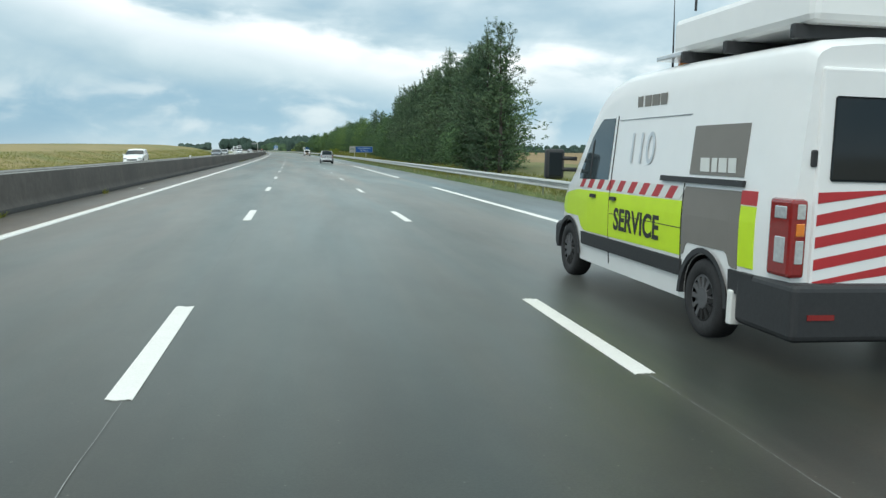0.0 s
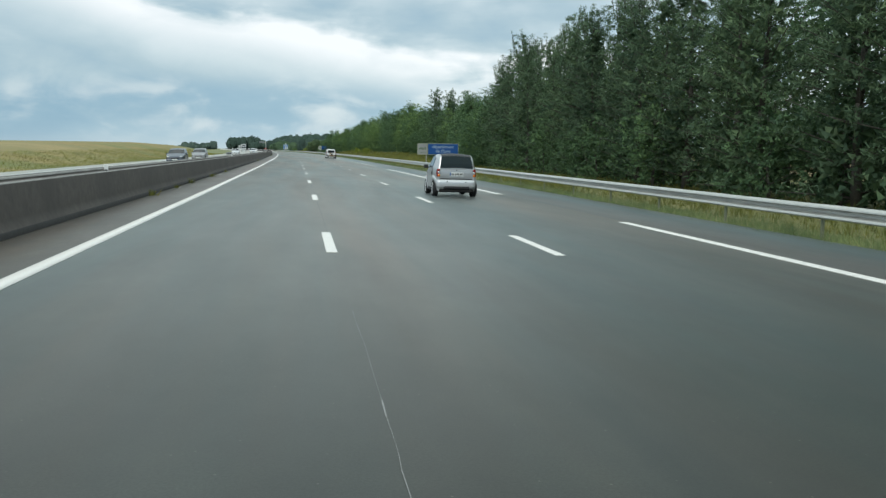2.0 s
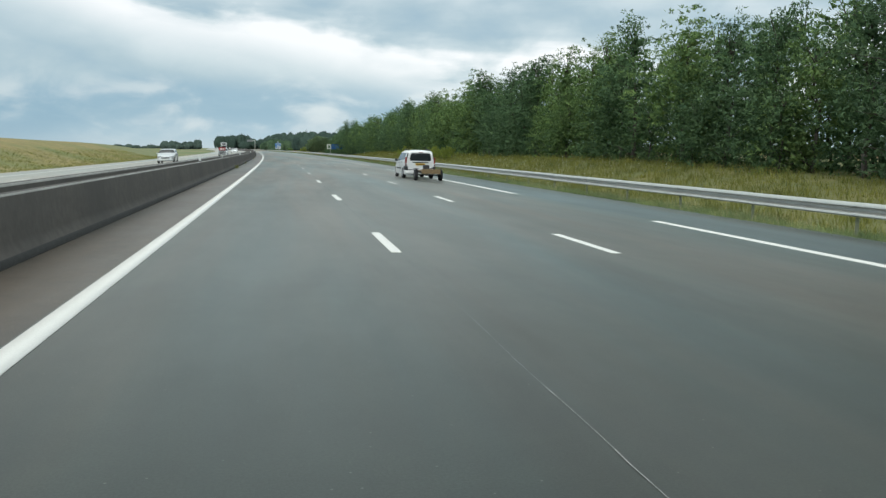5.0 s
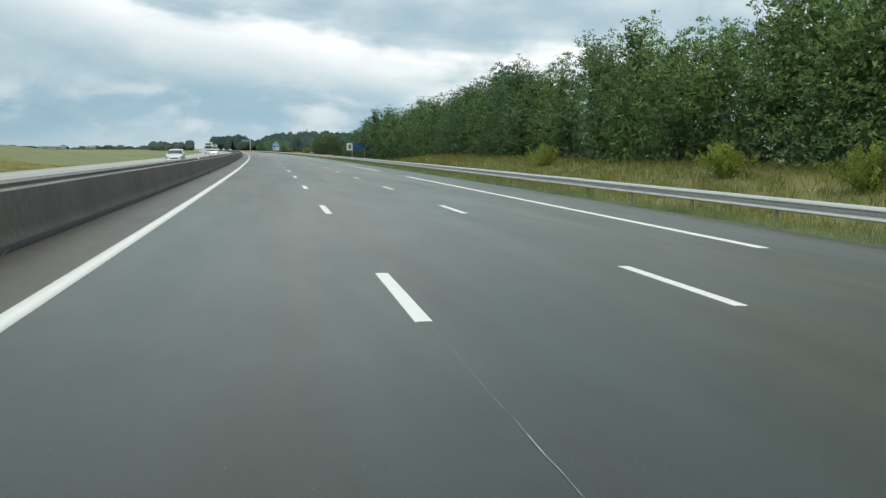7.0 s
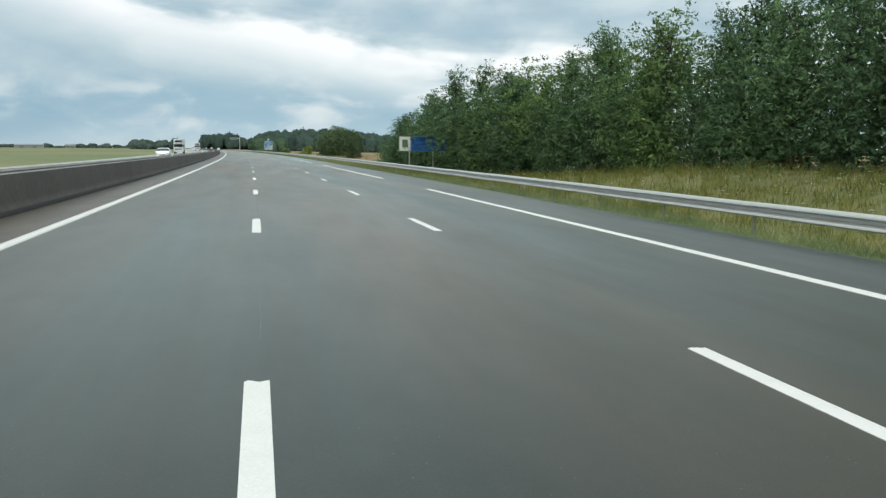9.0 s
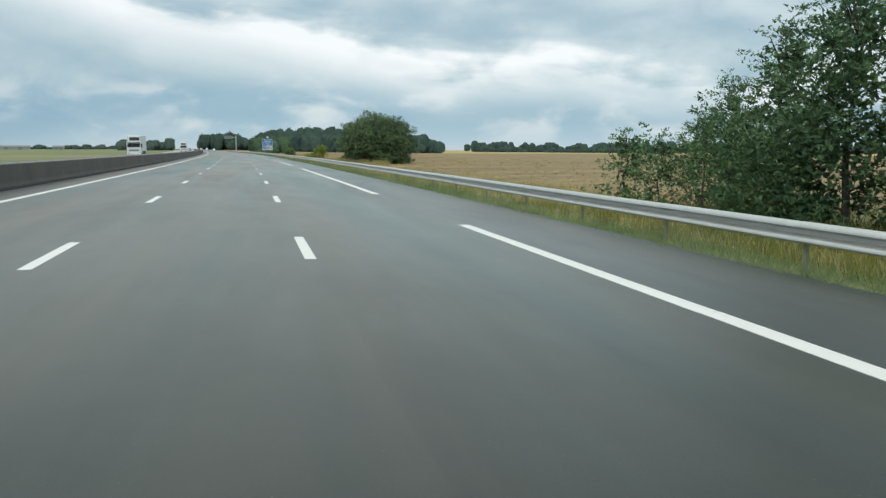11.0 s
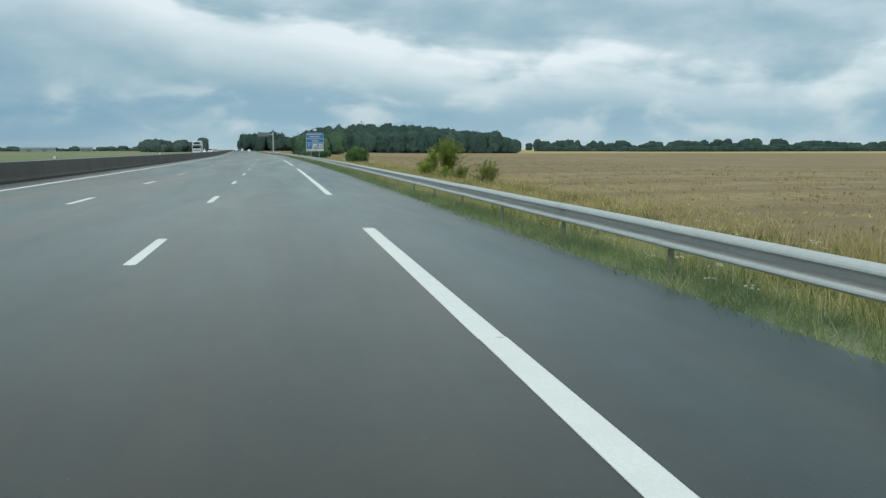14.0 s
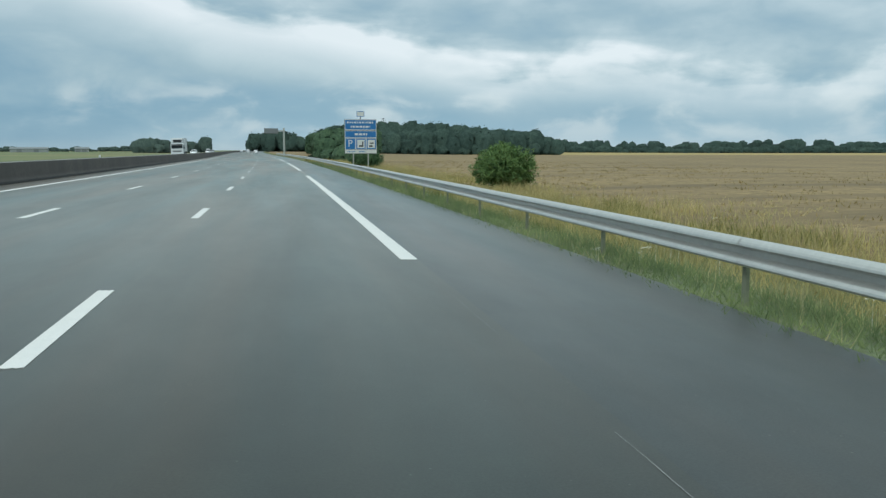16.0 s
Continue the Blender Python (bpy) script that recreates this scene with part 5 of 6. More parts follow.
class Shell:
    """The skin of a car body: rings across, set along y; y runs forward from the rear axle, x to the right."""

    def __init__(self, rear, nose, belt, roof, half, sill, wheels, radius, tumble=.22, crown=.04, step=.06, low=.93):
        self.belt_at, self.roof_at, self.half_at = (lambda y, q=q: float(np.interp(y, *zip(*q))) for q in (belt, roof, half))
        self.rear, self.nose, self.sill, self.wheels, self.radius, self.tumble, self.crown, self.low = rear, nose, sill, wheels, radius, tumble, crown, low
        n = int((nose - rear) / step)
        ys = set(np.linspace(rear, nose, n).tolist())
        for w in wheels:
            ys |= set((w + (radius + .05) * np.cos(np.linspace(0, np.pi, 15))).tolist())
        self.ys = sorted(y for y in ys if rear <= y <= nose)

    def foot(self, y):
        z = self.sill
        for w in self.wheels:
            d = self.radius + .05
            if abs(y - w) < d:
                z = max(z, self.radius - .02 + math.sqrt(max(0, d * d - (y - w) ** 2)))
        return min(z, self.belt_at(y) - .03)

    def side(self, y, z):
        """Half width at height z."""
        b, r, h = self.belt_at(y), self.roof_at(y), self.half_at(y)
        if z <= b:
            t = min(1, max(0, (z - .15) / max(.05, b - .15)))
            return h * (self.low + (1 - self.low) * math.sin(math.pi * min(1, t * 1.25) / 2) - .012 * max(0, t - .8) / .2)
        return h * .988 - self.tumble * (z - b)

    def ring(self, y):
        f, b, r = self.foot(y), self.belt_at(y), max(self.roof_at(y), self.belt_at(y) + .004)
        pts = [(self.side(y, f + (b - f) * k), f + (b - f) * k) for k in (0, .15, .35, .6, .8, .95, 1)]
        edge = r - min(.09, (r - b) * .4)
        pts += [(self.side(y, b + (edge - b) * k), b + (edge - b) * k) for k in (.15, .5, .85, 1)]
        w = self.side(y, edge)
        pts += [(w - .03, edge + (r - edge) * .55), (w * .88, r), (w * .5, r + self.crown * .75), (0, r + self.crown)]
        return pts

    def mesh(self, name, material):
        v, n = [], None
        for y in self.ys:
            half = self.ring(y)
            full = [(-x, y, z) for x, z in half] + [(x, y, z) for x, z in reversed(half[:-1])]
            n = len(full)
            v += full
        f = [(a * n + i, (a + 1) * n + i, (a + 1) * n + i + 1, a * n + i + 1) for a in range(len(self.ys) - 1) for i in range(n - 1)]
        f.append(tuple(range(n)))
        f.append(tuple((len(self.ys) - 1) * n + i for i in reversed(range(n))))
        me = mesh_of(name, v, f, material)
        bm = bmesh.new()
        bm.from_mesh(me)
        bmesh.ops.recalc_face_normals(bm, faces=bm.faces)
        for face in bm.faces:
            face.smooth = len(face.verts) == 4
        for e in bm.edges:
            if len(e.link_faces) == 2 and e.calc_face_angle(0) > .6:
                e.smooth = False
        bm.to_mesh(me)
        bm.free()
        return me

    def band(self, name, y0, y1, lo, hi, material, sides=(-1, 1), off=.006, n=14, m=4):
        """A panel, window or strip that lies on the flank between two heights (numbers or functions of y)."""
        lo_, hi_ = (q if callable(q) else (lambda y, q=q: q) for q in (lo, hi))
        out = []
        for sd in sides:
            v = []
            for i in range(n + 1):
                y = y0 + (y1 - y0) * i / n
                for j in range(m + 1):
                    z = lo_(y) + (hi_(y) - lo_(y)) * j / m
                    v.append((sd * (self.side(y, z) + off), y, z))
            k = (n + 1) * (m + 1)
            v += [(x - sd * (off + .004), y, z) for x, y, z in v]
            f = grid_faces(n + 1, m + 1).tolist()
            rim = [i for i in range(m)] + [i * (m + 1) + m for i in range(n)] + [n * (m + 1) + m - i for i in range(m)] + [(n - i) * (m + 1) for i in range(n)]
            f += [(a, b, b + k, a + k) for a, b in zip(rim, rim[1:] + rim[:1])]
            me = mesh_of(name, v, f, material)
            bm = bmesh.new()
            bm.from_mesh(me)
            bmesh.ops.recalc_face_normals(bm, faces=bm.faces)
            bm.to_mesh(me)
            bm.free()
            out.append(me)
        return out

    def deck(self, name, y0, y1, frac0, frac1, material, off=.008, n=10, m=10):
        """A window on the top surface: windscreen or rear window, frac of the width at both ends."""
        v = []
        for i in range(n + 1):
            y = y0 + (y1 - y0) * i / n
            r = self.roof_at(y)
            slope = (self.roof_at(y + .02) - self.roof_at(y - .02)) / .04
            nl = math.hypot(1, slope)
            w = self.side(y, r - min(.09, max(0, r - self.belt_at(y)) * .4)) * (frac0 + (frac1 - frac0) * i / n)
            for j in range(m + 1):
                x = (2 * j / m - 1)
                v.append((x * w, y - slope / nl * off, r + self.crown * (1 - abs(x) ** 1.6) + off / nl))
        return mesh_of(name, v, grid_faces(n + 1, m + 1), material, smooth=True)


def wheel_meshes(radius, width, rim_r, rim_mat, spokes=7, hub=.28):
    """Tyre with rounded shoulders, and a rim with spokes in a dark well; the axle lies along x, the outer face at +x."""
    bm = bmesh.new()
    prof = [(-.5, rim_r), (-.5, radius * .90), (-.40, radius * .975), (-.25, radius), (.25, radius), (.40, radius * .975), (.5, radius * .90), (.5, rim_r * 1.03), (.44, rim_r)]
    n = 36
    rows = [[bm.verts.new((x * width, r * math.cos(2 * math.pi * i / n), r * math.sin(2 * math.pi * i / n))) for i in range(n)] for x, r in prof]
    for a, b in zip(rows, rows[1:]):
        for i in range(n):
            bm.faces.new((a[i], a[(i + 1) % n], b[(i + 1) % n], b[i])).smooth = True
    tyre = bpy.data.meshes.new("tyre")
    bm.to_mesh(tyre), bm.free()
    tyre.materials.append(RUBBER)
    bm = bmesh.new()
    turn = Matrix.Rotation(radians(90), 4, "Y")
    bmesh.ops.create_cone(bm, cap_ends=True, segments=32, radius1=rim_r, radius2=rim_r, depth=width * .5, matrix=Matrix.Translation((width * .05, 0, 0)) @ turn)
    well = len(bm.faces)
    for i in range(32):
        a0, a1 = 2 * math.pi * i / 32, 2 * math.pi * (i + 1) / 32
        q = [bm.verts.new((x * width, r * math.cos(a), r * math.sin(a))) for x, r, a in ((.44, rim_r * 1.02, a0), (.44, rim_r * 1.02, a1), (.46, rim_r * .9, a1), (.46, rim_r * .9, a0))]
        bm.faces.new(q)
    for i in range(spokes):
        a = 2 * math.pi * i / spokes
        m = Matrix.Rotation(a, 4, "X")
        w0, w1 = rim_r * (.26 if spokes < 9 else .15), rim_r * (.34 if spokes < 9 else .22)
        q = []
        for x in (.36, .47):
            for (yy, ww) in ((rim_r * .15, w0), (rim_r * .93, w1)):
                q += [bm.verts.new(m @ Vector((x * width, -ww / 2, yy))), bm.verts.new(m @ Vector((x * width, ww / 2, yy)))]
        bm.faces.new((q[4], q[5], q[7], q[6])), bm.faces.new((q[0], q[4], q[6], q[2])), bm.faces.new((q[1], q[3], q[7], q[5]))
    bmesh.ops.create_cone(bm, cap_ends=True, segments=20, radius1=rim_r * hub, radius2=rim_r * hub * .8, depth=width * .14, matrix=Matrix.Translation((width * .42, 0, 0)) @ turn)
    bmesh.ops.recalc_face_normals(bm, faces=bm.faces)
    for i, f in enumerate(bm.faces):
        f.material_index = 1 if i < well else 0
    rim = bpy.data.meshes.new("rim")
    bm.to_mesh(rim), bm.free()
    rim.materials.append(rim_mat), rim.materials.append(UNDER)
    return tyre, rim


def add_wheels(car, shell, radius, width, rim_r, rim_mat, spokes, inset=.01, label="", hub=.28):
    tyre, rim = wheel_meshes(radius, width, rim_r, rim_mat, spokes, hub)
    for y in shell.wheels:
        for sd in (-1, 1):
            x = sd * (shell.half_at(y) - inset - width / 2)
            w = part("wheel", tyre, None, car, label, at=pose(x, y, radius, 0, 0, 0 if sd > 0 else 180))
            part("rim", rim, None, w)


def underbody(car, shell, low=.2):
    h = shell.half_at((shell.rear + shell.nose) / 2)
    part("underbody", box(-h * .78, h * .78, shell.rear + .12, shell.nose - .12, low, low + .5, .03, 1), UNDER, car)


def flank(car, name, meshes, label=""):
    for me in meshes:
        part(name, me, None, car, label)


def slope_line(*pts):
    ys, zs = zip(*sorted(pts))
    return lambda y: float(np.interp(y, ys, zs))


def arch_panel(car, name, shell, y, r0, r1, material, label="", a0=-8, a1=188, off=.02):
    """A wing flare that follows the body round a wheel."""
    for sd in (-1, 1):
        n, v = 22, []
        for i in range(n + 1):
            a = radians(a0 + (a1 - a0) * i / n)
            for k, lift in ((0, -.05), (0, off * .6), (.25, off), (.75, off), (1, .002)):
                r = r0 + (r1 - r0) * k
                yy, zz = y + r * math.cos(a), shell.radius + r * math.sin(a)
                v.append((sd * (shell.side(min(max(yy, shell.rear), shell.nose), max(zz, .2)) + lift), yy, zz))
        me = mesh_of(name, v, grid_faces(n + 1, 5), material, smooth=True)
        part(name, me, None, car, label)


def rear_slab(shell, z0, z1, frac, y, thick, material, name, bulge=.03, n=8, corner=.06):
    """A panel that closes the tail between two heights, as wide as the body there, slightly domed."""
    v = []
    m = 14
    for i in range(n + 1):
        z = z0 + (z1 - z0) * i / n
        w = shell.side(shell.rear + .05, z) * frac
        inset = corner * max(0, 1 - min(i, n - i) / 1.5)
        for j in range(m + 1):
            x = 2 * j / m - 1
            v.append((x * (w - inset), y - bulge * (1 - x * x) * .8 - bulge * .5 * math.sin(math.pi * i / n), z))
    k = len(v)
    v += [(x, yy + thick, z) for x, yy, z in v]
    f = grid_faces(n + 1, m + 1).tolist()
    rim = [i for i in range(m)] + [i * (m + 1) + m for i in range(n)] + [n * (m + 1) + m - i for i in range(m)] + [(n - i) * (m + 1) for i in range(n)]
    f += [(a, b, b + k, a + k) for a, b in zip(rim, rim[1:] + rim[:1])]
    me = mesh_of(name, v, f, material)
    bm = bmesh.new()
    bm.from_mesh(me)
    bmesh.ops.recalc_face_normals(bm, faces=bm.faces)
    for face in bm.faces:
        face.smooth = True
    for e in bm.edges:
        if len(e.link_faces) == 2 and e.calc_face_angle(0) > .6:
            e.smooth = False
    bm.to_mesh(me)
    bm.free()
    return me


def mirror(car, y, z, x, w=.16, h=.15, d=.12, material=None):
    for sd in (-1, 1):
        bm = box(sd * x, sd * (x + w), y - d / 2, y + d / 2, z - h / 2, z + h / 2, .03, 3)
        box(sd * (x - .05), sd * (x + .02), y - .02, y + .04, z - h / 2, z - h / 2 + .05, bm=bm)
        part("wing_mirror", smoothed(bm), material or TRIM, car)


def service_van(m):
    """High-roofed white motorway patrol van with fluorescent panels and warning equipment on its roof."""
    o = thing("service_van", m, "white high-roofed patrol van with fluorescent yellow panels, red striped", "van")
    sh = Shell(-1.02, 4.68,
               belt=((-1.02, 1.28), (3.2, 1.26), (3.9, 1.20), (4.26, 1.08), (4.56, .92), (4.68, .72)),
               roof=((-1.02, 2.34), (-.9, 2.40), (1.2, 2.44), (2.35, 2.43), (2.8, 2.36), (3.05, 2.22), (3.27, 2.02), (3.96, 1.24), (4.26, 1.10), (4.56, .94), (4.68, .74)),
               half=((-1.02, 1.0), (-.6, 1.03), (3.2, 1.03), (4.05, .99), (4.46, .90), (4.68, .74)), sill=.27, wheels=(.20, 3.90), radius=.345, tumble=.085, crown=.05, low=.955)
    part("body", sh.mesh("body", WHITE_PAINT), None, o, "white body with a few scuffs")
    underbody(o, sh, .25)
    add_wheels(o, sh, .345, .22, .205, STEEL_RIM, 12, .0, "black tyre on a grey steel wheel", .55)
    glass_lo = slope_line((2.55, 1.28), (3.62, 1.26))
    flank(o, "side_window", sh.band("side_window", 2.56, 3.58, glass_lo, slope_line((2.56, 1.97), (2.95, 1.97), (3.25, 1.74), (3.62, 1.28)), PALE_GLASS))
    flank(o, "window_post", sh.band("window_post", 3.13, 3.17, 1.27, slope_line((3.13, 1.74), (3.17, 1.70)), TRIM, off=.011, n=2))
    part("windscreen", sh.deck("windscreen", 3.12, 3.80, .93, .97, GLASS), None, o)
    # films on both flanks
    flank(o, "yellow_film", sh.band("yellow_film", .66, 4.42, slope_line((.66, .66), (3.38, .64), (3.52, .80), (4.28, .80), (4.42, .86)), slope_line((.66, 1.155), (3.6, 1.13), (4.2, 1.05), (4.42, .98)), FLUO, n=30), "fluorescent yellow film")
    flank(o, "grey_film", sh.band("grey_film", -.335, .655, slope_line((-.335, .67), (-.22, .67), (-.16, .79), (.56, .79), (.62, .67), (.655, .67)), 1.29, TAUPE, n=24), "grey-brown film")
    flank(o, "upper_grey_film", sh.band("upper_grey_film", -.33, .60, 1.40, 1.83, TAUPE, n=10), "dark grey film on the upper flank")
    flank(o, "rear_yellow_film", sh.band("rear_yellow_film", -.57, -.345, .70, 1.18, FLUO, n=4), "fluorescent yellow film")
    for i in range(19):
        y = .68 + i * .155
        if y > 3.5:
            break
        a = sh.band("stripe", y, y + .155, lambda t, y=y: 1.165, lambda t: 1.285, RED_FILM if i % 2 else SIGN_WHITE, n=3, m=2)
        for me in a:  # slant the stripes
            for v in me.vertices:
                v.co.y -= (v.co.z - 1.225) * .9
        flank(o, "stripe", a)
    flank(o, "stripe", sh.band("stripe", -.57, -.34, 1.19, 1.30, RED_FILM, n=3), "red reflective film")
    flank(o, "moulding", sh.band("moulding", .64, 3.36, .475, .625, TRIM, off=.028, n=20), "broad black plastic side moulding")
    flank(o, "moulding", sh.band("moulding", -.60, -.24, .475, .66, TRIM, off=.028, n=6), "broad black plastic side moulding")
    flank(o, "side_rail", sh.band("side_rail", -.37, 1.15, 1.325, 1.375, TRIM, off=.03, n=12, m=2), "black sliding door rail")
    flank(o, "door_seam", sh.band("door_seam", 2.47, 2.482, .34, 1.99, UNDER, off=.007, n=1, m=20))
    flank(o, "door_seam", sh.band("door_seam", .66, .672, .5, 1.32, UNDER, off=.008, n=1, m=16))
    flank(o, "panel_crease", sh.band("panel_crease", .70, 2.42, 1.935, 1.943, GREY_PAINT, off=.006, n=16, m=1))
    flank(o, "panel_crease", sh.band("panel_crease", .66, 2.44, .905, .912, TRIM, off=.009, n=16, m=1), "thin dark crease")
    flank(o, "door_handle", sh.band("door_handle", 2.90, 3.05, 1.06, 1.10, TRIM, off=.03, n=4, m=2), "black door handle")
    flank(o, "door_handle", sh.band("door_handle", 2.26, 2.41, 1.06, 1.10, TRIM, off=.03, n=4, m=2), "black door handle")
    for text, size, y, z, mat in (("SERVICE", .325, 1.72, .85, SIGN_BLACK), ("110", .46, 1.74, 1.62, LIGHT_SILVER)):
        for sd in (-1, 1):
            spell(o, text, size, mat, Matrix.Translation((sd * (sh.side(y, z) + .009), y, z)) @ Matrix.Rotation(radians(-90 if sd < 0 else 90), 4, "Z") @ Matrix.Rotation(radians(0 if z < 1.26 else -4.8), 4, "X"), .022 if z < 1.26 else .0)
    for sd in (-1, 1):
        for y0, y1 in ((1.28, 1.42), (1.45, 1.62), (1.65, 1.8), (1.86, 1.98)):
            part("lettering_bar", box(sd * (sh.side(1.6, 2.1) + .002), sd * (sh.side(1.6, 2.1) + .008), y0, y1, 2.06, 2.17), TAUPE, o)
        for y0, y1 in ((-.2, -.08), (-.05, .08), (.11, .2), (.24, .4)):
            part("lettering_bar", box(sd * (sh.side(0, 1.47) + .008), sd * (sh.side(0, 1.47) + .013), y0, y1, 1.43, 1.55), SIGN_WHITE, o)
        # wheel arch lips and flaps
        for w in sh.wheels:
            bm = bmesh.new()
            for i in range(14):
                a0, a1 = math.pi * i / 14, math.pi * (i + 1) / 14
                x0, x1 = sd * (sh.half_at(w) * .96), sd * (sh.half_at(w) + .018)
                q = [bm.verts.new((x, w + r * math.cos(a), .33 + r * math.sin(a))) for x, r, a in ((x1, .40, a0), (x1, .40, a1), (x1, .45, a1), (x1, .45, a0))]
                bm.faces.new(q)
                q2 = [bm.verts.new((x, w + .40 * math.cos(a), .33 + .40 * math.sin(a))) for x, a in ((x0, a0), (x0, a1), (x1, a1), (x1, a0))]
                bm.faces.new(q2)
            part("wheel_arch", bm, TRIM, o, "black plastic wheel arch")
        part("mud_flap", box(sd * .90, sd * 1.058, -.34, -.27, .22, .50, .01, 1), SIGN_WHITE, o, "pale mud flap")
        x = sd * .93
        lamp = part("tail_lamp", box(sd * .905, sd * 1.038, -1.058, -.76, .70, 1.27, .03, 2), LAMP_RED, o, "tall red tail lamp")
        part("side_lens", box(sd * 1.02, sd * 1.043, -1.0, -.86, .80, 1.0, .01, 1), LAMP_CLEAR, lamp)
        part("side_lens", box(sd * 1.02, sd * 1.043, -1.0, -.84, 1.12, 1.22, .01, 1), LAMP_CLEAR, lamp)
        part("indicator", box(sd * .925, sd * 1.0, -1.062, -1.02, 1.12, 1.24, .01, 1), LAMP_CLEAR, lamp)
        part("reversing_light", box(sd * .925, sd * 1.0, -1.062, -1.02, .80, .98, .01, 1), LAMP_CLEAR, lamp)
        part("brake_light", box(sd * .925, sd * 1.0, -1.064, -1.02, 1.0, 1.10, .01, 1), LAMP_AMBER, lamp)
        # rear doors with warning chevrons
        door = part("rear_door", box(sd * .008, sd * .86, -1.05, -1.0, .62, 2.2, .02, 2), WHITE_PAINT, o)
        part("rear_window", box(sd * .10, sd * .76, -1.058, -1.045, 1.40, 2.0, .015, 1), GLASS, door)
        for i in range(9):
            z = .66 + i * .16
            bm = bmesh.new()
            q = [bm.verts.new(p) for p in ((sd * .03, -1.0535, z + .10), (sd * .84, -1.0535, z - .16 + .10), (sd * .84, -1.0535, z - .16 + .18), (sd * .03, -1.0535, z + .18))]
            for vv in q:
                vv.co.z = min(max(vv.co.z, .65), 1.36)
            bm.faces.new(q)
            part("chevron", bm, RED_FILM, door)
        part("door_hinge", box(sd * .85, sd * .9, -1.04, -.99, 1.5, 1.62, .01, 1), TRIM, door)
    part("bumper", box(-1.045, 1.045, -1.16, -.36, .25, .67, .05, 3), TRIM, o, "black plastic rear bumper")
    part("reflector", box(-.93, -.72, -1.168, -1.15, .42, .46), LAMP_RED, o)
    part("reflector", box(.72, .93, -1.168, -1.15, .42, .46), LAMP_RED, o)
    part("number_plate", box(-.26, .26, -1.172, -1.15, .46, .57, .005, 1), SIGN_WHITE, o)
    part("front_bumper", box(-.93, .93, 4.46, 4.76, .28, .66, .09, 3), TRIM, o, "black plastic front bumper")
    for sd in (-1, 1):  # tall double mirrors
        bm = box(sd * 1.12, sd * 1.36, 3.84, 3.97, 1.24, 1.62, .035, 3)
        box(sd * .96, sd * 1.16, 3.84, 3.90, 1.34, 1.39, bm=bm), box(sd * .96, sd * 1.16, 3.84, 3.90, 1.48, 1.53, bm=bm)
        part("wing_mirror", smoothed(bm), TRIM, o, "tall black wing mirror")
        part("mirror_glass", box(sd * 1.155, sd * 1.325, 3.832, 3.842, 1.28, 1.58, .004, 1), GLASS, o)
    rack = part("roof_board", box(-.85, .85, -.85, 1.45, 2.54, 2.88, .06, 2), WHITE_PAINT, o, "folded white message board lying on the roof")
    part("board_lip", box(-.88, .88, 1.15, 1.75, 2.51, 2.56, .01, 1), LIGHT_SILVER, rack)
    for y in (-.7, .3, 1.1):
        part("roof_bar", box(-.9, .9, y, y + .06, 2.44, 2.545, .01, 1), TRIM, o)
    part("beacon", smoothed(rod((-.55, 1.75, 2.44), (-.55, 1.75, 2.58), .09, .07, 16)), LAMP_AMBER, o, "amber beacon")
    part("aerial", rod((-.7, 1.74, 2.42), (-.74, 1.70, 3.15), .012, .003, 6), TRIM, o)
    vane = rod((-.8, 1.1, 2.92), (-.8, 1.1, 3.12), .012, .012, 6)
    for a in (0, 120, 240):
        d = Vector((math.cos(radians(a)), math.sin(radians(a)), 0)) * .07
        rod((-.8, 1.1, 3.12), Vector((-.8, 1.1, 3.12)) + d, .006, .006, 5, vane)
        bmesh.ops.create_uvsphere(vane, u_segments=8, v_segments=6, radius=.026, matrix=Matrix.Translation(Vector((-.8, 1.1, 3.12)) + d))
    part("wind_gauge", vane, TRIM, o, "small black wind gauge")
    return o


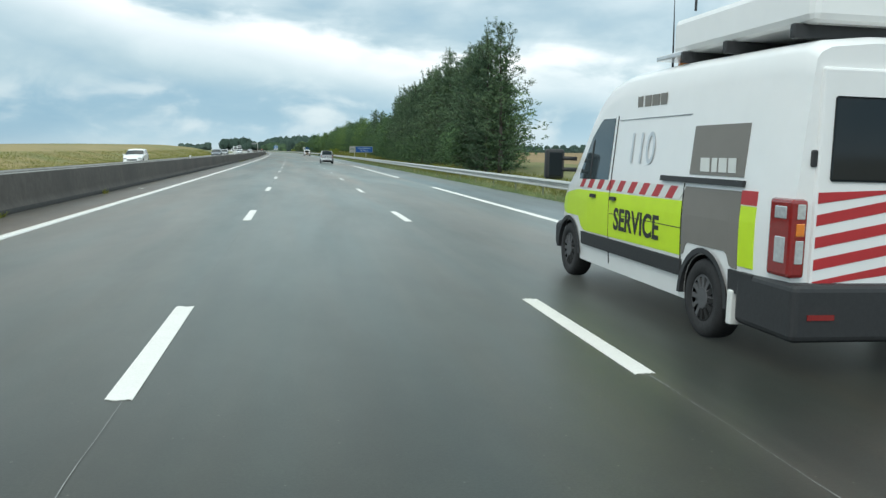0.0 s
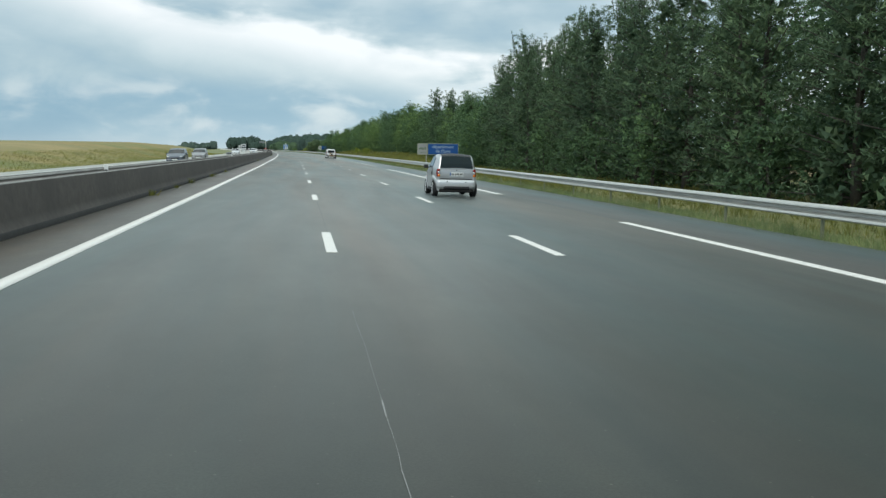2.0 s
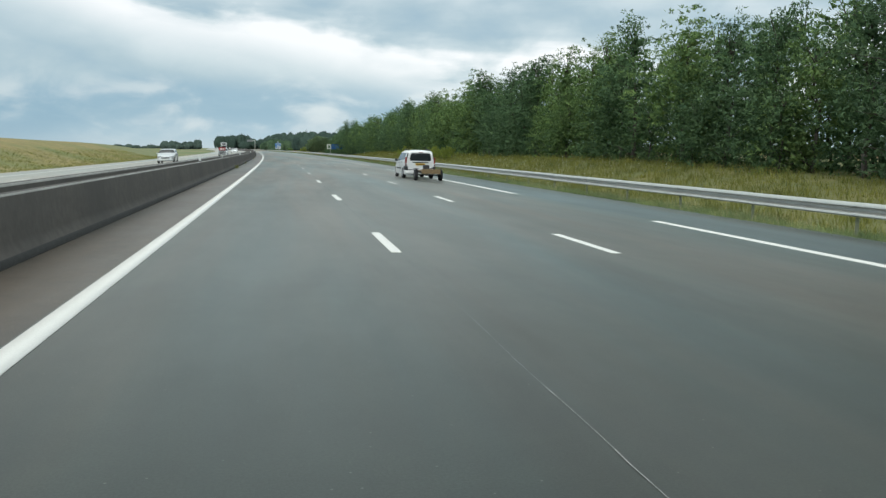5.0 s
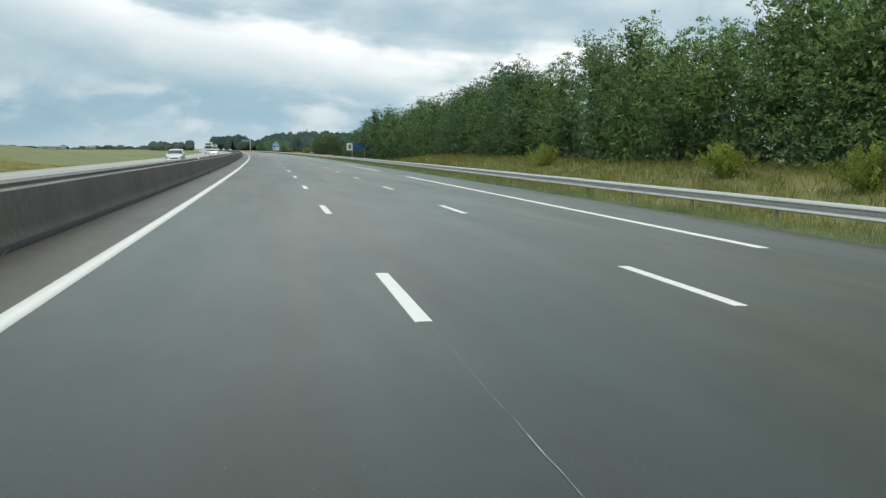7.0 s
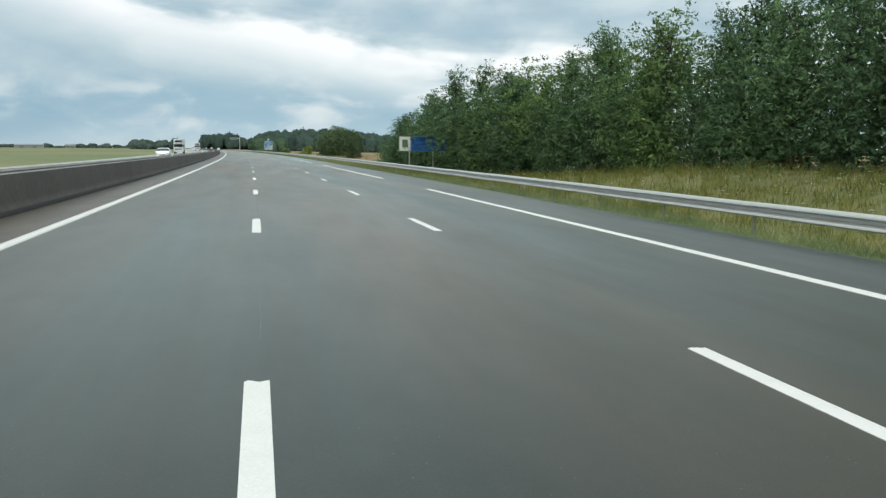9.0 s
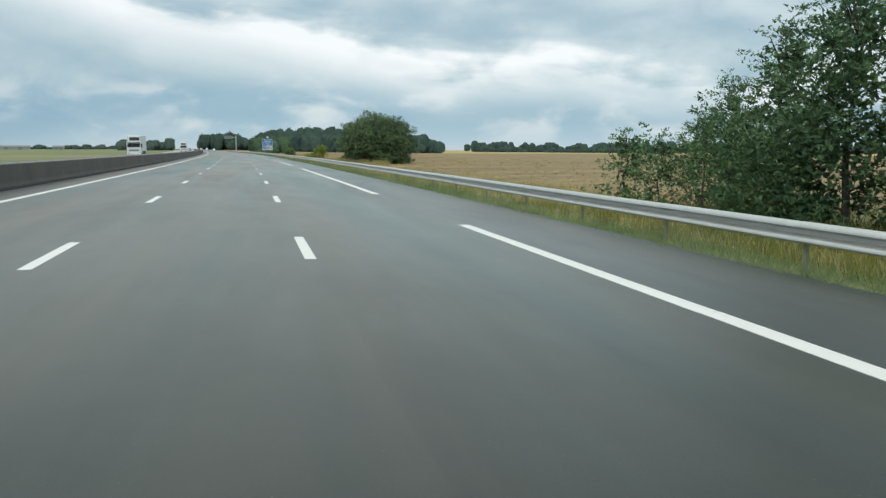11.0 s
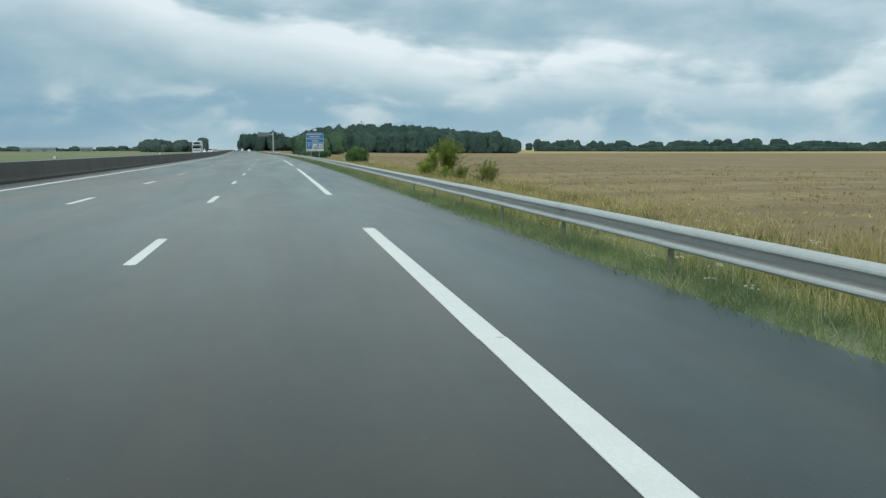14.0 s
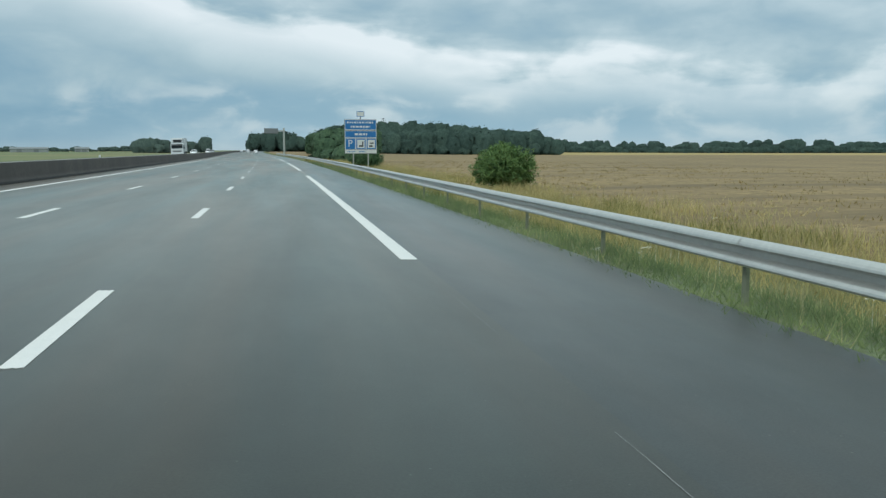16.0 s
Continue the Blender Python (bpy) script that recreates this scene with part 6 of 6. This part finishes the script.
def micro_car(m):
    """A very short two-seater with a pale frame round the cabin."""
    o = thing("micro_car", m, "small silver two-seater car with dark rear window", "car")
    sh = Shell(-.40, 2.12,
               belt=((-.40, .94), (-.2, .98), (.2, 1.0), (1.0, .97), (1.35, .93), (1.7, .80), (1.95, .64), (2.12, .45)),
               roof=((-.40, .975), (-.375, 1.12), (-.25, 1.39), (-.14, 1.44), (0, 1.465), (.5, 1.48), (.8, 1.44), (1.05, 1.30), (1.52, .93), (1.7, .83), (1.95, .68), (2.12, .48)),
               half=((-.40, .64), (-.25, .71), (0, .75), (.6, .735), (1.6, .74), (1.9, .70), (2.12, .52)), sill=.20, wheels=(0, 1.81), radius=.282, tumble=.30, crown=.03, step=.05)
    part("body", sh.mesh("body", SILVER_PAINT), None, o, "metallic silver body")
    underbody(o, sh, .17)
    add_wheels(o, sh, .282, .185, .215, ALLOY, 10, -.03, "black tyre on a bright alloy wheel", .2)
    flank(o, "side_window", sh.band("side_window", .42, 1.36, slope_line((.42, 1.02), (1.36, .98)), slope_line((.42, 1.40), (.75, 1.41), (.95, 1.32), (1.36, 1.0)), PALE_GLASS))
    flank(o, "quarter_window", sh.band("quarter_window", .20, .38, slope_line((.20, 1.1), (.38, 1.02)), slope_line((.20, 1.30), (.38, 1.40)), GLASS, n=5))
    part("windscreen", sh.deck("windscreen", .98, 1.47, .9, .95, GLASS), None, o)
    part("rear_window", sh.deck("rear_window", -.398, -.245, .93, .86, REAR_GLASS, off=.014), None, o, "large dark rear window")
    part("roof_panel", sh.deck("roof_panel", -.235, .72, .86, .80, TRIM, off=.008), None, o, "dark roof panel")
    arch_panel(o, "rear_wing", sh, 0, .30, .46, LIGHT_SILVER, "pale silver rear wing", a0=-4, off=.035)
    arch_panel(o, "front_wing", sh, 1.81, .30, .42, LIGHT_SILVER, "pale silver front wing", a0=10, a1=186, off=.03)
    tail = part("tailgate", rear_slab(sh, .645, .955, .84, -.405, .05, SILVER_PAINT, "tailgate", .02), None, o, "grey-silver lower tailgate")
    plate = part("number_plate", box(-.24, .24, -.438, -.42, .74, .86, .006, 1), SIGN_WHITE, tail)
    part("plate_band", box(-.238, -.20, -.4415, -.438, .742, .858), SIGN_BLUE, plate)
    for x in (-.17, -.12, -.045, .005, .055, .125, .175):
        part("lettering_bar", box(x, x + .03, -.442, -.438, .768, .834), SIGN_BLACK, plate)
    part("plate_surround", box(-.27, .27, -.432, -.418, .70, .735, .004, 1), LIGHT_SILVER, tail)
    part("badge", rod((0, -.43, .93), (0, -.422, .93), .02, .02, 12), TRIM, tail)
    part("tailgate_gap", box(-.57, .57, -.425, -.38, .618, .642), UNDER, o, "dark gap under the tailgate")
    part("bumper", smoothed(box(-.70, .70, -.50, -.12, .27, .622, .13, 6)), LIGHT_SILVER, o, "pale silver rear bumper")
    part("bumper_insert", box(-.46, .46, -.503, -.40, .285, .395, .03, 2), TRIM, o, "dark lower bumper insert")
    # black box added in place of the shade below the bumper
    part("diffuser", box(-.60, .60, -.47, -.2, .17, .285, .03, 1), UNDER, o)
    for x in (-.33, .33):
        part("parking_sensor", rod((x, -.505, .53), (x, -.498, .53), .02, .02, 10), TRIM, o)
    for sd in (-1, 1):
        lamp = part("tail_lamp", smoothed(box(sd * .575, sd * .70, -.415, -.28, .70, .985, .055, 4)), LAMP_RED, o, "red tail lamp with three round lenses")
        for z, mat in ((.935, LAMP_RED), (.845, LAMP_CLEAR), (.75, LAMP_AMBER)):
            part("lens", smoothed(rod((sd * .62, -.428, z), (sd * .62, -.41, z), .043, .045, 16)), mat, lamp)
        part("air_scoop", box(sd * .74, sd * .752, .27, .36, .76, .90, .02, 2), UNDER, o)
    flank(o, "door_seam", sh.band("door_seam", .40, .41, .36, 1.02, UNDER, off=.005, n=1, m=12))
    flank(o, "door_seam", sh.band("door_seam", 1.42, 1.43, .36, .92, UNDER, off=.005, n=1, m=12))
    flank(o, "sill_panel", sh.band("sill_panel", .34, 1.46, .205, .30, TRIM, off=.012), "dark sill")
    flank(o, "side_light", sh.band("side_light", 1.60, 1.66, .66, .69, LAMP_AMBER, n=2, m=2))
    flank(o, "door_handle", sh.band("door_handle", .46, .60, .90, .93, LIGHT_SILVER, off=.02, n=4, m=2))
    mirror(o, 1.28, 1.03, .74, .16, .13, .12)
    return o


def estate_car(m):
    """A long white family estate with roof rails and black side mouldings."""
    o = thing("estate_car", m, "white estate car with black mouldings, roof rails and tow bar", "car")
    sh = Shell(-.95, 3.52,
               belt=((-.95, 1.0), (1.4, .97), (2.2, .92), (2.7, .86), (3.2, .74), (3.45, .60), (3.52, .48)),
               roof=((-.95, 1.36), (-.91, 1.45), (-.80, 1.53), (-.3, 1.58), (.6, 1.57), (1.3, 1.50), (1.6, 1.38), (2.35, .94), (2.7, .89), (3.2, .77), (3.45, .63), (3.52, .50)),
               half=((-.95, .78), (-.7, .85), (0, .87), (2.6, .87), (3.2, .82), (3.52, .62)), sill=.22, wheels=(0, 2.93), radius=.305, tumble=.24, crown=.035, step=.06)
    part("body", sh.mesh("body", WHITE_PAINT), None, o, "white body")
    underbody(o, sh, .19)
    add_wheels(o, sh, .305, .19, .215, ALLOY, 8, -.015, "black tyre with a silver wheel cover", .6)
    arch_panel(o, "wheel_arch", sh, 0, .33, .39, WHITE_PAINT, off=.02)
    arch_panel(o, "wheel_arch", sh, 2.93, .33, .39, WHITE_PAINT, off=.02)
    top = slope_line((-.8, 1.36), (-.5, 1.44), (1.0, 1.44), (1.3, 1.40), (1.55, 1.28), (2.2, .97))
    flank(o, "side_window", sh.band("side_window", 1.24, 2.16, slope_line((1.24, 1.0), (2.16, .95)), top, PALE_GLASS))
    flank(o, "side_window", sh.band("side_window", .36, 1.16, 1.02, top, PALE_GLASS))
    flank(o, "rear_quarter_window", sh.band("rear_quarter_window", -.60, .26, slope_line((-.60, 1.2), (-.42, 1.04), (.26, 1.03)), top, PALE_GLASS))
    for y in (1.17, .27):
        flank(o, "window_post", sh.band("window_post", y, y + .07, 1.0, top, TRIM, off=.004, n=2))
    part("windscreen", sh.deck("windscreen", 1.58, 2.28, .9, .95, GLASS), None, o)
    for y in (1.20, .30):
        flank(o, "door_seam", sh.band("door_seam", y, y + .01, .36, 1.0, UNDER, off=.005, n=1, m=10))
    flank(o, "moulding", sh.band("moulding", .62, 2.40, .52, .60, TRIM, off=.02, n=14, m=2), "black side moulding")
    flank(o, "moulding", sh.band("moulding", -.90, -.34, slope_line((-.90, .47), (-.40, .47), (-.34, .60)), .70, TRIM, off=.022, n=8, m=3), "black rear moulding")
    flank(o, "rear_pillar", sh.band("rear_pillar", -.93, -.80, 1.10, slope_line((-.93, 1.40), (-.80, 1.47)), TRIM, off=.008, n=3), "black rear pillar")
    flank(o, "door_handle", sh.band("door_handle", 1.30, 1.43, .86, .90, TRIM, off=.025, n=3, m=2))
    flank(o, "door_handle", sh.band("door_handle", .44, .57, .88, .92, TRIM, off=.025, n=3, m=2))
    gate = part("tailgate", rear_slab(sh, .52, 1.49, .90, -.945, .05, WHITE_PAINT, "tailgate", .02), None, o)
    part("rear_window", rear_slab(sh, 1.01, 1.43, .80, -.962, .02, GLASS, "rear_window", .02), None, gate)
    part("wiper", rod((.05, -1.01, 1.0), (.42, -1.005, 1.13), .012, .008, 6), TRIM, gate)
    part("grip", box(-.45, .45, -1.0, -.97, .90, .955, .01, 1), TRIM, gate)
    plate = part("number_plate", box(-.26, .26, -.998, -.98, .76, .87, .005, 1), PLATE_YELLOW, gate, "yellow number plate")
    bars(plate, ((-.2, .2, .815, .05),), -.998, SIGN_BLACK)
    part("top_brake_light", box(-.12, .12, -.99, -.94, 1.475, 1.5, .005, 1), LAMP_RED, gate)
    part("bumper", smoothed(box(-.865, .865, -1.035, -.40, .27, .475, .05, 3)), WHITE_PAINT, o, "white lower bumper")
    part("bumper_strip", box(-.84, .84, -1.02, -.7, .475, .52, .01, 1), TRIM, o)
    hitch = rod((0, -.9, .36), (0, -1.15, .40), .025, .025, 8)
    rod((0, -1.15, .38), (0, -1.15, .46), .024, .024, 8, hitch)
    part("tow_bar", hitch, DARK_STEEL, o)
    for sd in (-1, 1):
        lamp = part("tail_lamp", smoothed(box(sd * .755, sd * .858, -.965, -.76, .72, 1.20, .035, 3)), LAMP_RED, o, "tall red tail lamp")
        part("lens", smoothed(rod((sd * .80, -.985, .82), (sd * .80, -.965, .82), .045, .045, 14)), LAMP_CLEAR, lamp)
        part("rear_corner", smoothed(box(sd * .70, sd * .868, -1.0, -.84, .475, .70, .04, 2)), TRIM, o, "black bumper corner")
        rail = rod((sd * .60, -.45, 1.66), (sd * .60, 1.0, 1.65), .018, .018, 8)
        for y in (-.45, .3, 1.0):
            rod((sd * .60, y, 1.56), (sd * .60, y, 1.655), .018, .018, 6, rail)
        part("roof_rail", smoothed(rail), TRIM, o)
        part("headlamp", smoothed(box(sd * .48, sd * .76, 3.25, 3.47, .60, .74, .05, 3)), LAMP_CLEAR, o)
    part("front_bumper", smoothed(box(-.80, .80, 3.25, 3.56, .24, .50, .08, 4)), WHITE_PAINT, o)
    mirror(o, 2.12, 1.02, .86, .17, .14, .12)
    return o


def trailer(m):
    """A small two-wheeled flat trailer with a worn board and a drawbar."""
    o = thing("trailer", m, "small two-wheeled trailer with dark frame and worn brown board", "trailer")
    tyre, rim = wheel_meshes(.30, .17, .17, STEEL_RIM, 6)
    for sd in (-1, 1):
        w = part("wheel", tyre, None, o, at=pose(sd * .66, 0, .30, 0, 0, 0 if sd > 0 else 180))
        part("rim", rim, None, w)
        part("mudguard", smoothed(box(sd * .56, sd * .76, -.32, .32, .62, .65, .012, 1)), DARK_STEEL, o)
        part("side_beam", box(sd * .46, sd * .52, -.8, 1.1, .42, .50, .008, 1), DARK_STEEL, o)
        part("drawbar", rod((sd * .45, 1.0, .46), (0, 2.15, .44), .03, .03, 8), DARK_STEEL, o)
    part("axle", rod((-.62, 0, .30), (.62, 0, .30), .03, .03, 8), DARK_STEEL, o)
    part("board", box(-.50, .50, -.85, -.80, .38, .62, .01, 1), RUST, o, "worn brown tail board")
    part("deck", box(-.5, .5, -.8, .9, .50, .53, .006, 1), RUST, o)
    part("winch", smoothed(box(-.14, .16, .55, .95, .55, .82, .04, 2)), DARK_STEEL, o)
    part("cradle", rod((-.34, -.2, .54), (.34, -.2, .70), .03, .03, 8), DARK_STEEL, o)
    part("hitch", rod((0, 2.15, .44), (0, 2.36, .46), .04, .03, 8), DARK_STEEL, o)
    return o


def far_car(m, paint, label, style="hatch", group="cars in traffic", category="car"):
    """A passing car: hatchback, saloon or small van shape."""
    o = thing("car", m, label, category, group)
    if style == "saloon":
        roof = ((-1.0, .95), (-.55, 1.0), (.0, 1.36), (.5, 1.43), (1.2, 1.40), (1.55, 1.26), (2.3, .92), (2.8, .84), (3.3, .66), (3.42, .5))
    elif style == "van":
        roof = ((-.9, 1.72), (-.8, 1.80), (1.3, 1.82), (1.7, 1.66), (2.4, 1.02), (2.8, .92), (3.2, .74), (3.3, .5))
    else:
        roof = ((-.72, .98), (-.66, 1.1), (-.35, 1.40), (.0, 1.47), (.9, 1.48), (1.3, 1.36), (2.1, .96), (2.6, .88), (3.2, .68), (3.32, .5))
    rear, nose = roof[0][0], roof[-1][0]
    sh = Shell(rear, nose, belt=((rear, .93), (1.3, .93), (2.1, .90), (2.6, .82), (3.1, .66), (nose, .46)), roof=roof,
               half=((rear, .76), (0, .86), (2.5, .86), (3.0, .80), (nose, .60)), sill=.22, wheels=(0, 2.6), radius=.31, tumble=.3, crown=.03, step=.12)
    part("body", sh.mesh("body", paint), None, o)
    underbody(o, sh, .2)
    add_wheels(o, sh, .31, .2, .20, ALLOY, 7, .0)
    hi = lambda y: min(sh.roof_at(y) - .10, sh.belt_at(y) + .5)
    flank(o, "side_window", sh.band("side_window", .95, 1.95, lambda y: sh.belt_at(y) + .02, lambda y: max(hi(y), sh.belt_at(y) + .03), GLASS, n=8))
    if style != "van":
        flank(o, "side_window", sh.band("side_window", -.2, .85, lambda y: sh.belt_at(y) + .02, lambda y: max(hi(y), sh.belt_at(y) + .03), GLASS, n=8))
    part("windscreen", sh.deck("windscreen", 1.35 if style != "van" else 1.75, 2.05 if style != "van" else 2.36, .9, .95, GLASS), None, o)
    for sd in (-1, 1):
        part("headlamp", smoothed(box(sd * .46, sd * .74, nose - .25, nose - .02, .60, .74, .05, 2)), LAMP_CLEAR, o)
        part("tail_lamp", smoothed(box(sd * .58, sd * .78, rear - .02, rear + .12, .72, .92, .03, 2)), LAMP_RED, o)
    part("grille", box(-.42, .42, nose - .03, nose + .02, .48, .60, .02, 1), TRIM, o)
    part("bumper", smoothed(box(-.78, .78, nose - .28, nose + .05, .24, .46, .06, 2)), paint, o)
    part("number_plate", box(-.26, .26, nose + .045, nose + .06, .36, .46), SIGN_WHITE, o)
    mirror(o, 1.9, .98, .84, .16, .12, .12, paint)
    return o


def lorry(m, label):
    """A rigid lorry: cab with screen, grille and refrigeration unit, white box body, twin axles."""
    o = thing("lorry", m, label, "lorry", "lorries in traffic")
    cab = part("cab", smoothed(box(-1.22, 1.22, 6.3, 8.2, .55, 2.75, .12, 3)), BOX_WHITE, o, "white cab")
    part("windscreen", box(-1.08, 1.08, 8.17, 8.215, 1.72, 2.36, .05, 2), GLASS, cab)
    part("grille", box(-.85, .85, 8.18, 8.225, 1.0, 1.32, .03, 1), GREY_PAINT, cab)
    part("front_bumper", box(-1.22, 1.22, 7.9, 8.26, .40, .85, .06, 2), BOX_WHITE, cab)
    part("sun_visor", box(-1.1, 1.1, 8.2, 8.42, 2.45, 2.58, .03, 1), TRIM, cab)
    for sd in (-1, 1):
        part("side_window", box(sd * 1.2, sd * 1.228, 7.1, 7.95, 1.65, 2.35, .03, 1), GLASS, cab)
        part("wing_mirror", smoothed(box(sd * 1.28, sd * 1.45, 8.0, 8.12, 1.6, 2.3, .03, 2)), TRIM, cab)
        part("headlamp", box(sd * .75, sd * 1.12, 8.24, 8.275, .55, .75, .02, 1), LAMP_CLEAR, cab)
    part("box_body", box(-1.27, 1.27, -2.4, 6.1, 1.05, 3.85, .04, 2), BOX_WHITE, o, "plain white box body")
    unit = part("cooling_unit", smoothed(box(-1.05, 1.05, 6.1, 6.6, 2.85, 3.8, .08, 3)), BOX_WHITE, o, "white cooling unit over the cab")
    part("vent", box(-.85, .85, 6.59, 6.62, 2.95, 3.5, .03, 1), TRIM, unit, "dark air vent")
    part("chassis", box(-.45, .45, -2.2, 7.6, .60, 1.0, .02, 1), DARK_STEEL, o)
    part("side_guard", box(-1.22, -1.16, 1.4, 5.2, .45, .95, .01, 1), DARK_STEEL, o)
    part("side_guard", box(1.16, 1.22, 1.4, 5.2, .45, .95, .01, 1), DARK_STEEL, o)
    tyre, rim = wheel_meshes(.50, .32, .29, STEEL_RIM, 8)
    for y in (-.2, 7.0):
        for sd in (-1, 1):
            w = part("wheel", tyre, None, o, at=pose(sd * 1.07, y, .50, 0, 0, 0 if sd > 0 else 180))
            part("rim", rim, None, w)
    return o


def on_road(l, s, back=False):
    m = M(l, s, zroad(l) + .004, 180 if back else 0, 1.15 if l > -5.8 else -1.15 * (1 if not back else -1))
    return m


service_van(on_road(5.53, 1.33))
micro_car(on_road(4.90, 94.6))
estate_car(on_road(5.93, 217.0))
trailer(on_road(5.93, 213.45))
for l, s, paint, style, label in (
        (-12.9, 75.0, WHITE_PAINT, "hatch", "white hatchback on the opposite carriageway"),
        (-12.2, 153.5, BLUE_GREY_PAINT, "hatch", "dark grey hatchback on the opposite carriageway"),
        (-12.5, 177.0, GREY_PAINT, "hatch", "grey hatchback on the opposite carriageway"),
        (-12.9, 261.0, LIGHT_SILVER, "saloon", "pale silver saloon on the opposite carriageway"),
        (-11.0, 336.0, LIGHT_SILVER, "hatch", "silver hatchback on the opposite carriageway"),
        (-10.9, 427.0, WHITE_PAINT, "saloon", "white saloon on the opposite carriageway"),
        (-12.2, 790.0, WHITE_PAINT, "hatch", "white hatchback far off on the opposite carriageway"),
        (-9.2, 835.0, GREY_PAINT, "saloon", "grey saloon far off on the opposite carriageway"),
        (-12.4, 880.0, WHITE_PAINT, "van", "white small van far off on the opposite carriageway")):
    far_car(on_road(l, s, True), paint, label, style)
for l, s, paint, style, label in ((1.8, 985.0, WHITE_PAINT, "van", "white small van far ahead"), (5.3, 930.0, WHITE_PAINT, "hatch", "white hatchback far ahead"), (-1.8, 1010.0, LIGHT_SILVER, "hatch", "silver hatchback far ahead")):
    far_car(on_road(l, s), paint, label, style)
lorry(on_road(-15.4, 547.0, True), "white rigid box lorry on the opposite carriageway")
lorry(on_road(-12.0, 738.0, True), "white lorry far off on the opposite carriageway")
